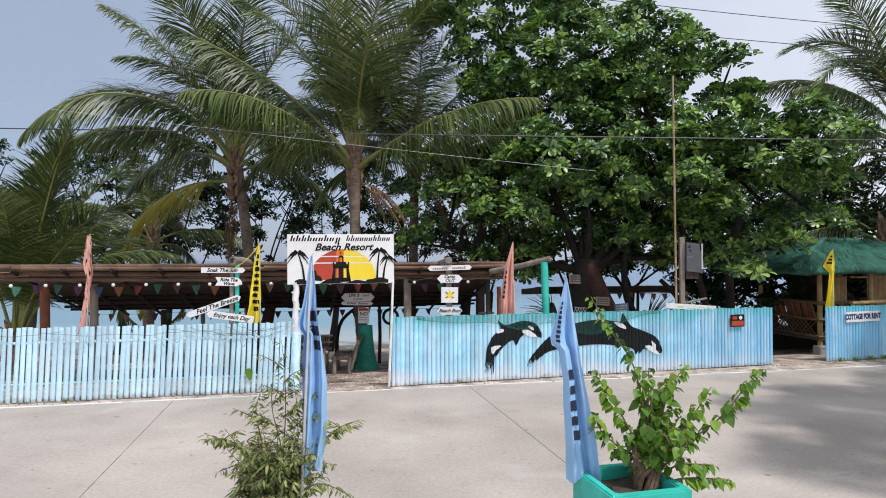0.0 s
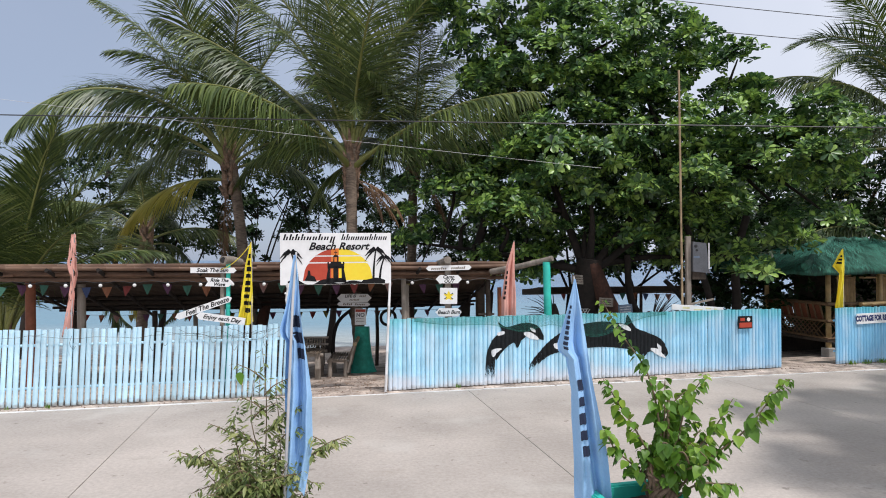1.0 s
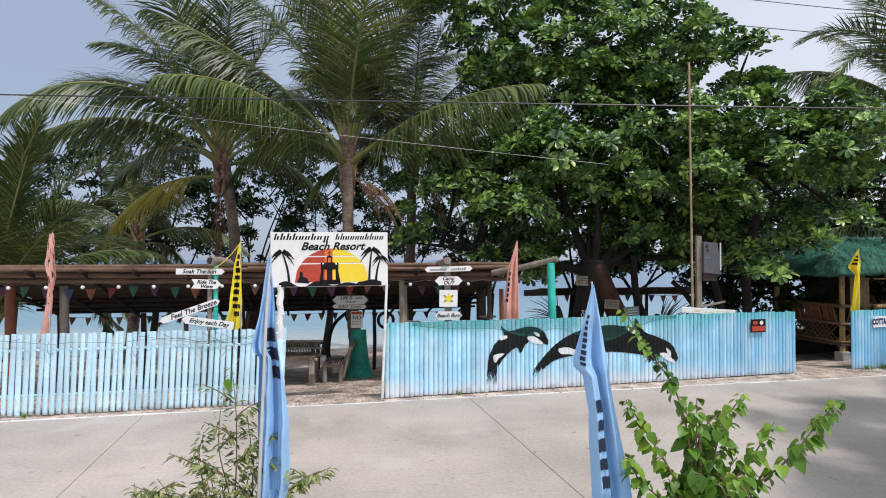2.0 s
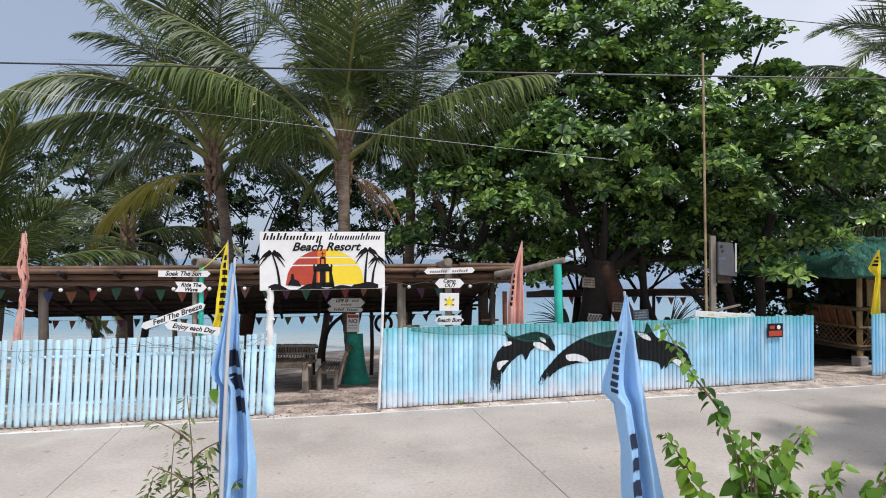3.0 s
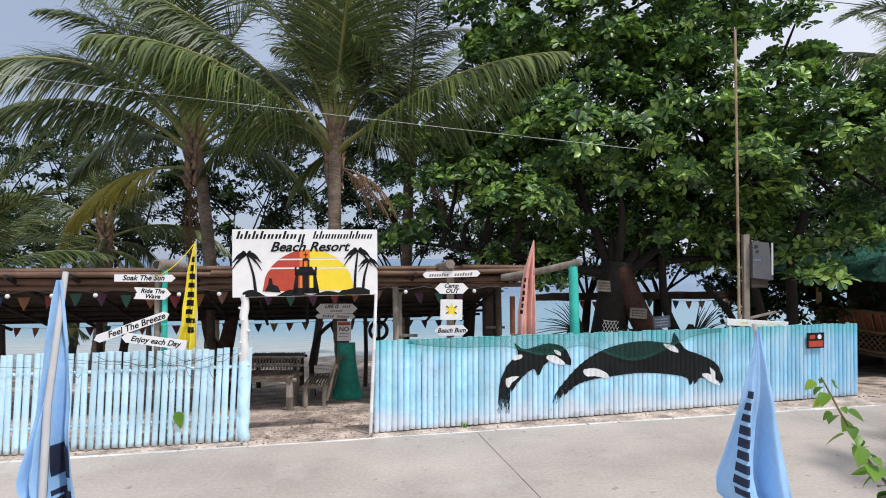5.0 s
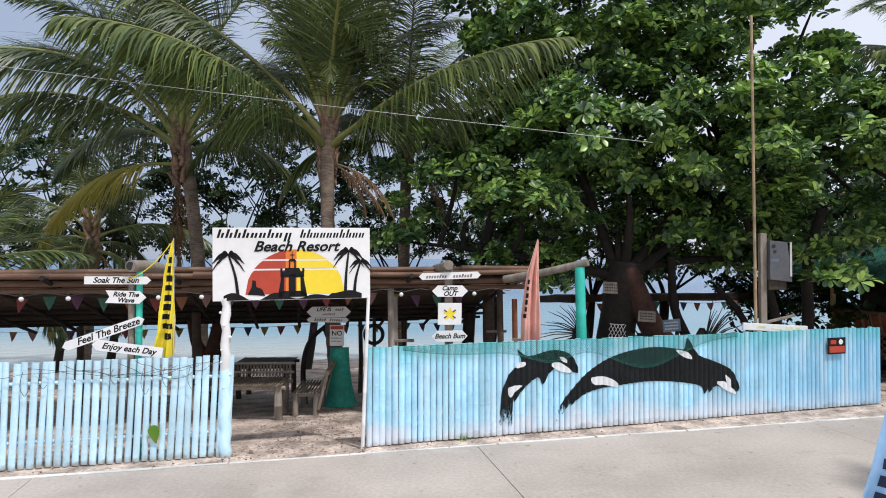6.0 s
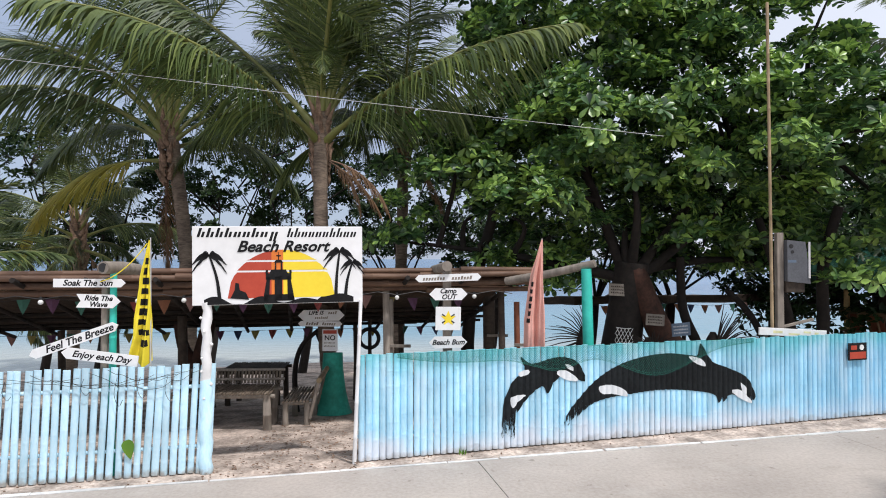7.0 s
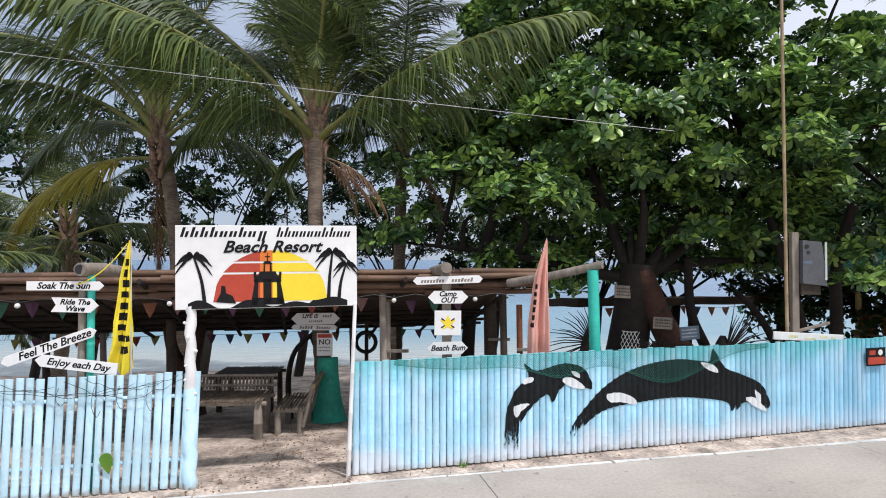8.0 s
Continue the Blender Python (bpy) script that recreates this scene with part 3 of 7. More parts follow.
def picket_fence(name, m, label, x0, x1, pitch, width, mat, lean, seed, height=1.31, tight=False):
    rng = random.Random(seed)
    f = thing(name, m, label, "fence")
    meshes = [picket_mesh("picket", width, height, [rng.uniform(0.1, 0.3) + 0.33 * i for i in range(4)], mat, 0.03 if tight else 0.02, 1.12 if tight else 1.15) for _ in range(6)]
    n = int(round((x1 - x0) / pitch))
    for i in range(n):
        s = x0 + (i + 0.5) * (x1 - x0) / n
        h = 1 + rng.uniform(-0.007, 0.007)
        low = rng.uniform(0.0, 0.012) if tight else rng.uniform(-0.006, 0.008)
        w = 1 + rng.uniform(-0.13, 0.0) if tight else 1 + rng.uniform(-0.17, 0.05)
        shared("picket", rng.choice(meshes), f, pose(s, rng.uniform(-0.003, 0.0015) if tight else rng.uniform(-0.008, 0.008), low, 0, lean + rng.gauss(0, 0.1 if tight else 0.55), 0) @ Matrix.Diagonal((w, 1, h, 1)))
    for z in (0.3, 1.02):
        bm = bmesh.new()
        bamboo(bm, (x0, 0.04, z), (x1, 0.04, z + 0.01), 0.028, 6, 0.5, rng)
        part("rail", bm, mat, f, smooth=True)
    return f


picket_fence("picket_fence", pose(-2.76, 11.48, 0, 0, 0, LEFT_A), "pale blue painted split-bamboo picket fence with gaps", -9.4, 0.03, 0.099, 0.081, M_PICKET, 2.2, 3, 1.295)
mural_fence = picket_fence("mural_fence", pose(-1.02, 11.85, 0, 0, 0, RIGHT_A), "tight bamboo fence painted blue with two leaping orcas", 0, 9.13, 0.0904, 0.0904, M_MURAL, 0.0, 5, 1.34, True)
picket_fence("side_fence", pose(9.3, 14.68, 0, 0, 0, RIGHT_A), "tight sky-blue bamboo fence beside the cottage entrance", 0, 4.2, 0.0904, 0.0904, M_MURAL, 0.0, 7, 1.32, True)


def inside_spans(poly, x):
    """Heights at which the upright line at x crosses an outline, in pairs."""
    zs = []
    for (x0, z0), (x1, z1) in zip(poly, poly[1:] + poly[:1]):
        if (x0 <= x) != (x1 <= x):
            zs.append(z0 + (x - x0) / (x1 - x0) * (z1 - z0))
    zs.sort()
    return list(zip(zs[::2], zs[1::2]))


def painted(name, ctrl, mat, parent, lift, label="", pitch=9.13 / 101, ragged=0.0):
    """A painted shape that follows the round pickets."""
    poly = [(p.x, p.y) for p in curve_pts([(a, b, 0) for a, b in ctrl], 5, True)]
    lo, hi = min(p[0] for p in poly), max(p[0] for p in poly)
    rng = random.Random(len(name))
    vs, fs, cols = [], [], []
    k = int(lo / pitch)
    while k * pitch < hi:
        cut = rng.uniform(0, ragged)
        for a in (-72, -48, -24, 0, 24, 48, 72):
            x = (k + 0.5) * pitch + pitch / 2 * math.sin(radians(a)) * 0.97
            spans = []
            for z0, z1 in inside_spans(poly, x + 0.00013):
                if ragged and z0 < 0.45:
                    z0 = min(z0 + cut, z1 - 0.001)
                spans.append((len(vs), z0, z1))
                vs += [(x, -0.03 * math.cos(radians(a)) - lift, z0), (x, -0.03 * math.cos(radians(a)) - lift, z1)]
            cols.append(spans)
        k += 1
    for one, two in zip(cols, cols[1:]):
        for i, a0, a1 in one:
            for j, b0, b1 in two:
                if min(a1, b1) > max(a0, b0):
                    fs.append((i, j, j + 1, i + 1))
    ob = new(name, quads_mesh(name, vs, fs, mat, True))
    ob.parent = parent
    if label:
        tagged(ob, label)
    return ob


orca_small = painted("painted_orca", [(3.19, .84), (3.16, 1.0), (3.05, 1.14), (2.85, 1.2), (2.68, 1.19), (2.38, 1.13), (2.2, 1.24), (2.28, 1.05), (2.1, .9), (1.97, .62), (1.94, .3), (1.93, .03), (2.12, .02), (2.13, .35), (2.2, .52), (2.36, .7), (2.54, .81), (2.62, .7), (2.72, .86), (2.89, .94)], M_BLACK, mural_fence, 0.009, "small black orca painted leaping", ragged=0.12)
orca_large = painted("painted_orca", [(2.84, .08), (2.9, .37), (3.09, .6), (3.35, .84), (3.69, 1.03), (4.09, 1.14), (4.55, 1.18), (4.97, 1.13), (5.07, 1.13), (5.12, 1.31), (5.32, 1.03), (5.59, .92), (5.94, .76), (6.09, .52), (6.11, .31), (5.93, .39), (5.67, .51), (5.54, .41), (5.4, .25), (5.39, .5), (5.01, .6), (4.45, .65), (3.91, .62), (3.47, .57), (3.18, .44)], M_BLACK, mural_fence, 0.009, "large black orca painted leaping", ragged=0.12)
for patch in ([(2.74, .99), (2.9, 1.01), (3.1, .86), (2.9, .88)], [(2.9, 1.1), (3.0, 1.06), (3.01, 1.0), (2.92, 1.04)], [(2.07, .67), (2.18, .71), (2.29, .7), (2.19, .63), (2.1, .54)], [(2.19, 1.02), (2.32, 1.05), (2.35, 1.0), (2.21, .96)],
              [(3.41, .75), (3.61, .77), (3.82, .69), (3.87, .59), (3.63, .64), (3.47, .65)], [(4.9, 1.12), (5.13, 1.07), (5.2, .96), (5.03, 1.01)], [(5.67, .56), (5.84, .56), (6.06, .35), (5.84, .43)], [(5.83, .68), (5.94, .59), (5.94, .49), (5.86, .56)]):
    painted("white_patch", patch, M_MWHITE, orca_small if patch[0][0] < 3.3 else orca_large, 0.012)

# old fishing net draped over the top of the painted fence
def net_drop(s):
    return 0.05 + 0.1 * math.sin(math.pi * min(1, max(0, (s - 0.5) / 2.0))) + 0.42 * math.exp(-((s - 4.35) / 0.85) ** 2) + 0.26 * math.exp(-((s - 2.7) / 0.5) ** 2)


net = thing("fishing_net", pose(-1.02, 11.85, 0, 0, 0, RIGHT_A), "thin green fishing net draped over the painted fence", "net")
nv, nf = [], []
cell = 0.035


def strand(p, q, w=0.001):
    d = (q - p).normalized()
    o = Vector((d.z, 0, -d.x)) * w
    k = len(nv)
    nv.extend([tuple(p - o), tuple(p + o), tuple(q + o), tuple(q - o)])
    nf.append((k, k + 1, k + 2, k + 3))


def net_point(s, i):
    z = 1.345 - net_drop(s) * i / 6
    return Vector((s, -0.055 - 0.006 * math.sin(9 * s + i), z))


for k in range(int(5.6 / cell)):
    s = 0.5 + k * cell
    for i in range(9):
        strand(net_point(s, i / 1.5), net_point(s + cell, (i + 1) / 1.5))
        strand(net_point(s + cell, i / 1.5), net_point(s, (i + 1) / 1.5))
    for i in (5.6, 6):
        strand(net_point(s, i), net_point(s + cell, i), 0.0016)
    strand(net_point(s, 0), net_point(s + cell, 0), 0.002)
part_me = quads_mesh("mesh", nv, nf, M_NET)
net_cloth = new("netting", part_me)
net_cloth.parent = net
tagged(net_cloth, kind="stuff")

# ---- gate: posts and painted board ----
lp = thing("gate_post", pose(-2.82, 11.47, 0), "knobbly white-painted tree trunk gate post", "post", "gate posts")
r6 = random.Random(6)
part("trunk", new_tube([(0.02 + 0.012 * math.sin(i * 2.1), 0.01 * math.cos(i * 1.7), -0.05 + i * 0.105) for i in range(21)], [0.068 + r6.uniform(-0.008, 0.008) - i * 0.0006 for i in range(21)], 10), M_WHITE, lp, smooth=True)
part("painted_foot", new_tube([(0.02 + 0.012 * math.sin(i * 2.1), 0.01 * math.cos(i * 1.7), -0.05 + i * 0.105) for i in range(12)], [0.078 - 0.0006 * i + 0.002 * math.sin(i * 2.7) for i in range(12)], 10), M_PICKET, lp, "pale blue lower half", True)
for i in range(7):
    kb = bmesh.new()
    bmesh.ops.create_icosphere(kb, subdivisions=1, radius=r6.uniform(0.015, 0.026), matrix=Matrix.Translation((0.02 + 0.068 * math.sin(i * 1.9), -0.066 * abs(math.cos(i * 1.9)), 0.9 + i * 0.16)))
    part("knot", kb, M_WHITE, lp, smooth=True)
rp = thing("gate_post", pose(-1.03, 11.8, 0), "slender white-painted gate post", "post", "gate posts")
bm = bmesh.new()
bamboo(bm, (-0.03, 0, -0.05), (0.05, 0, 2.05), 0.026, 8, 0.4, r6)
part("pole", bm, M_WHITE, rp, smooth=True)

SIGN_W, SIGN_H = 2.03, 0.955
board = thing("resort_sign", pose(-1.955, 11.6, 2.495, 0, -0.5, 12.2), "white painted board with sunset, castle and palm silhouettes over the gate", "sign")
part("panel", new_box(-SIGN_W / 2, SIGN_W / 2, 0, 0.025, -SIGN_H / 2, SIGN_H / 2, 0.004), M_WHITE, board)
for z in (-0.3, 0.3):
    part("batten", new_box(-SIGN_W / 2 + 0.03, SIGN_W / 2 - 0.03, 0.0255, 0.06, z - 0.025, z + 0.025, 0.004), M_GREYWOOD, board)


def sunset():
    """Half disc in three colours, with pale gaps across it."""
    cx, cz, rx, rz = 0.03, -0.4, 0.64, 0.59
    cuts = [(-0.4, -0.085), (-0.062, 0.04), (0.063, 0.26)]
    bands = ((-1, -0.2, M_RED, "red_band"), (-0.2, 0.02, M_ORANGE, "orange_band"), (0.02, 1, M_YELLOW, "yellow_band"))
    for u0, u1, mat, nm in bands:
        bm = bmesh.new()
        for z0, z1 in cuts:
            n = 14
            cols = [u0 + (u1 - u0) * i / n for i in range(n + 1)]
            def top(u):
                return min(z1, cz + rz * math.sqrt(max(0, 1 - u * u)))
            for a, b in zip(cols, cols[1:]):
                ta, tb = top(a), top(b)
                if ta > z0 + 0.001 or tb > z0 + 0.001:
                    plate(bm, [(cx + rx * a, z0), (cx + rx * b, z0), (cx + rx * b, max(tb, z0 + 0.0005)), (cx + rx * a, max(ta, z0 + 0.0005))], -0.0025)
        part(nm, bm, mat, board)


sunset()
hill = bmesh.new()
hp = [(-0.88 + 1.78 * i / 40, -0.4 - 0.05 + 0.035 * math.sin(i * 0.55) + 0.045 * math.sin(i * 0.21 + 1.2) ** 2 + (0.04 if i > 30 else 0)) for i in range(41)]
for a, b in zip(hp, hp[1:]):
    plate(hill, [(a[0], -0.472), (b[0], -0.472), b, a], -0.005)
part("painted_hill", hill, M_INK, board)
cas = bmesh.new()
for pts in ([(-0.2, -0.44), (-0.125, -0.44), (-0.115, -0.14), (-0.15, -0.14)], [(-0.06, -0.44), (0.03, -0.44), (0.03, -0.14), (-0.06, -0.14)], [(0.095, -0.44), (0.18, -0.44), (0.125, -0.14), (0.09, -0.14)],
            [(-0.19, -0.44), (0.17, -0.44), (0.165, -0.36), (-0.18, -0.36)], [(-0.165, -0.18), (0.14, -0.18), (0.14, -0.1), (-0.165, -0.1)], [(-0.17, -0.1), (-0.14, -0.1), (-0.14, -0.06), (-0.165, -0.06)], [(0.115, -0.1), (0.145, -0.1), (0.14, -0.06), (0.115, -0.06)],
            [(-0.12, -0.1), (0.095, -0.1), (0.075, -0.055), (-0.1, -0.055)], [(-0.06, -0.055), (-0.04, -0.055), (-0.04, 0.03), (-0.055, 0.03)], [(0.012, -0.055), (0.034, -0.055), (0.03, 0.03), (0.012, 0.03)], [(-0.068, 0.03), (0.042, 0.03), (0.018, 0.065), (-0.044, 0.065)], [(-0.019, 0.065), (-0.007, 0.065), (-0.01, 0.16), (-0.016, 0.16)], [(-0.042, 0.11), (0.016, 0.11), (0.016, 0.122), (-0.042, 0.122)]):
    plate(cas, pts, -0.007)
part("painted_castle", cas, M_INK, board)
# plain shape in place of a painted human figure
figure = bmesh.new()
plate(figure, [(-0.58, -0.4), (-0.36, -0.42), (-0.4, -0.33), (-0.47, -0.3), (-0.48, -0.22), (-0.52, -0.21), (-0.53, -0.3)], -0.0065)
part("painted_rock", figure, M_INK, board)


def painted_palm(x, z0, x1, z1, size):
    bm = bmesh.new()
    tr = curve_pts([(x, 0, z0), (x + (x1 - x) * 0.3, 0, z0 + (z1 - z0) * 0.5), (x1, 0, z1)], 6)
    for a, b in zip(tr, tr[1:]):
        wa = 0.022 - 0.01 * (a.z - z0) / (z1 - z0)
        plate(bm, [(a.x - wa, a.z), (a.x + wa, a.z), (b.x + wa * 0.9, b.z), (b.x - wa * 0.9, b.z)], -0.0075)
    for ang, drop in ((165, 0.85), (142, 0.95), (115, 0.95), (68, 0.95), (40, 0.95), (14, 0.85), (190, 0.9), (-12, 0.9)):
        ps = []
        for i in range(7):
            t = i / 6
            px = x1 + size * t * math.cos(radians(ang))
            pz = z1 + size * (t * math.sin(radians(ang)) - drop * t * t)
            ps.append((px, pz, (0.034 * math.sin(math.pi * (0.12 + 0.85 * t)) + (0.008 if i % 2 else 0)) * size / 0.2))
        for a, b in zip(ps, ps[1:]):
            plate(bm, [(a[0], a[1] - a[2]), (b[0], b[1] - b[2]), (b[0], b[1] + 0.004), (a[0], a[1] + 0.004)], -0.008)
    part("painted_palm", bm, M_INK, board)


painted_palm(-0.7, -0.42, -0.82, 0.13, 0.21)
painted_palm(0.68, -0.42, 0.73, 0.17, 0.21)
painted_palm(0.8, -0.4, 0.89, 0.03, 0.16)
rb = random.Random(11)
nb = bmesh.new()
for x0, x1, n in ((-0.97, -0.03, 9), (0.08, 0.94, 10)):
    w = (x1 - x0) / n
    for i in range(n):
        a, tall = x0 + i * w, 0.11 if i == 0 else rb.choice((0.066, 0.066, 0.066, 0.112))
        low = 0.345 - (0.05 if i == n - 1 and n == 9 else 0)
        for u, v, top in ((0.06, 0.36, 0.345 + tall), (0.52, 0.8, 0.345 + 0.066)):
            plate(nb, [(a + w * u, low), (a + w * v, low), (a + w * v + 0.3 * (top - low), top), (a + w * u + 0.3 * (top - low), top)], -0.003)
tagged(part("painted_name", nb, M_INK, board, "black slanted brush writing"), kind="stuff")
lettering("lettering", "Beach Resort", 0.19, M_INK, board, pose(0.04, -0.006, 0.225), 0.35, 1.06, 0.005)


# ---- sign posts ----
def arrow(l, h, left, right):
    """Outline of a plank with pointed or notched ends."""
    x0, x1, z = -l / 2, l / 2, h / 2
    pts = [(x0 + (h * 0.5 if left == "point" else 0), -z)]
    pts += [(x1 - (h * 0.5 if right == "point" else 0), -z)]
    if right == "point":
        pts += [(x1, 0)]
    pts += [(x1 - (h * 0.5 if right == "point" else 0), z), (x0 + (h * 0.5 if left == "point" else 0), z)]
    if left == "point":
        pts += [(x0, 0)]
    if left == "notch":
        pts += [(x0 + h * 0.3, 0)]
    return pts


def plank_sign(m, l, h, left, right, words, label, size=0.09, extra_bars=None, group="direction boards"):
    s = thing("plank_sign", m, label, "sign", group)
    bm = bmesh.new()
    plate(bm, arrow(l, h, left, right), -0.009, 0.018)
    part("plank", bm, M_WHITE, s)
    for w, dx, dz in words:
        lettering("lettering", w, size, M_INK, s, pose(dx, -0.0105, dz), 0.3, 1.0, 0.0025)
    if extra_bars:
        bm = bmesh.new()
        for x0, x1, z0, z1, n in extra_bars:
            bars(bm, x0, x1, z0, z1, -0.0105, n, 0.3, random.Random(n))
        tagged(part("faded_writing", bm, M_GREYWOOD if "faded" in label else M_INK, s), kind="stuff")
    return s


sp = thing("sign_post", pose(-3.95, 11.4, 0), "signpost of teal-painted and bare poles with a log on top", "signpost", "sign posts")
bm = bmesh.new()
bamboo(bm, (0.05, 0.0, -0.05), (0.05, 0.02, 2.44), 0.045, 8, 0.4, r6)
part("teal_pole", bm, M_TEAL, sp, smooth=True)
part("pole", new_tube([(-0.05, 0.03, -0.05), (-0.06, 0.03, 1.2), (-0.05, 0.03, 2.35)], [0.05, 0.045, 0.045], 8), M_GREYWOOD, sp, smooth=True)
part("log", new_tube([(0.02, -0.16, 2.47), (0.06, 0.2, 2.46), (0.09, 0.55, 2.43)], [0.075, 0.08, 0.07], 10), M_GREYWOOD, sp, smooth=True)
# no hollow is cut; its darkness is put into the disc's colour
part("log_end", new_tube([(0.02, -0.163, 2.47), (0.02, -0.15, 2.47)], 0.055, 10), M_RUBBER, sp, "flat dark disc standing in for the shaded hollow of the log")
FA = LEFT_A * 0.6
plank_sign(pose(-4.13, 11.32, 2.285, 0, 0.5, FA), 0.8, 0.1, "flat", "point", [("Soak The Sun", -0.02, 0)], "white arrow plank lettered in black on the signpost", 0.1)
plank_sign(pose(-4.03, 11.33, 2.07, 0, 2, FA), 0.49, 0.16, "notch", "point", [("Ride The", 0.0, 0.033), ("Wave", 0.0, -0.04)], "short white arrow plank lettered in black on the signpost", 0.085)
plank_sign(pose(-4.3, 11.31, 1.61, 0, -19.5, FA), 1.04, 0.115, "point", "point", [("Feel The Breeze", 0.06, 0)], "slanting white plank lettered in black on the signpost", 0.12)
plank_sign(pose(-3.99, 11.30, 1.415, 0, 8.5, FA), 0.86, 0.13, "point", "flat", [("Enjoy each Day", 0.02, 0)], "white plank lettered in black near the fence top", 0.105)

sp2 = thing("sign_post", pose(0.12, 12.52, 0), "weathered grey signpost with a log across its top", "signpost", "sign posts")
part("pole", new_box(-0.06, 0.06, -0.03, 0.03, -0.1, 2.42, 0.008), M_GREYWOOD, sp2)
part("log", new_tube([(0.0, -0.15, 2.47), (-0.1, 0.9, 2.42), (-0.2, 2.0, 2.38)], [0.072, 0.075, 0.078], 10), M_GREYWOOD, sp2, smooth=True)
plank_sign(pose(0.14, 12.44, 2.31, 0, -1.5, 8), 0.92, 0.1, "point", "point", [], "white double-pointed plank with faded writing", 0.1, [(-0.36, -0.05, -0.03, 0.02, 8), (0.04, 0.33, -0.03, 0.02, 7)])
plank_sign(pose(0.14, 12.44, 2.085, 0, 0, 8), 0.53, 0.165, "point", "point", [("Camp", -0.01, 0.042), ("OUT", 0.0, -0.04)], "white six-sided board lettered in black", 0.095)
st = thing("star_board", pose(0.135, 12.44, 1.75, 0, 1, 8), "square white board with a painted yellow star", "sign")
part("panel", new_box(-0.175, 0.175, -0.008, 0.012, -0.16, 0.16, 0.003), M_WHITE, st)
bm = bmesh.new()
for i in range(5):
    a0 = radians(90 + 72 * i)
    plate(bm, [(0, 0), (0.05 * math.cos(a0 - 0.63), 0.05 * math.sin(a0 - 0.63)), (0.11 * math.cos(a0), 0.11 * math.sin(a0)), (0.05 * math.cos(a0 + 0.63), 0.05 * math.sin(a0 + 0.63))], -0.0105)
part("painted_star", bm, M_YELLOW, st)
bm = bmesh.new()
for a0 in (35, 145, 215, 325):
    c, s_ = math.cos(radians(a0)), math.sin(radians(a0))
    plate(bm, [(0.05 * c - 0.006 * s_, 0.05 * s_ + 0.006 * c), (0.05 * c + 0.006 * s_, 0.05 * s_ - 0.006 * c), (0.105 * c + 0.01 * s_, 0.105 * s_ - 0.01 * c), (0.105 * c - 0.01 * s_, 0.105 * s_ + 0.01 * c)], -0.012)
part("painted_rays", bm, M_INK, st)
plank_sign(pose(0.135, 12.44, 1.425, 0, 0, 8), 0.53, 0.16, "point", "point", [("Beach Bum", 0.0, 0)], "white six-sided board lettered in black", 0.1)

tp = thing("teal_post", pose(2.22, 13.2, 0), "teal-painted post carrying a leaning log", "post")
part("pole", new_tube([(0.05, 0, -0.15), (0.03, 0, 1.2), (0.0, 0, 2.42)], [0.085, 0.08, 0.078], 12), M_TEAL, tp, smooth=True)
part("log", new_tube([(0.12, -0.05, 2.5), (-0.5, 0.4, 2.33), (-1.1, 0.9, 2.2)], [0.06, 0.065, 0.07], 10), M_GREYWOOD, tp, smooth=True)


# ---- flags ----
def profile(rows, v):
    for (v0, w0), (v1, w1) in zip(rows, rows[1:]):
        if v <= v1:
            return w0 + (w1 - w0) * (v - v0) / (v1 - v0)
    return rows[-1][1]


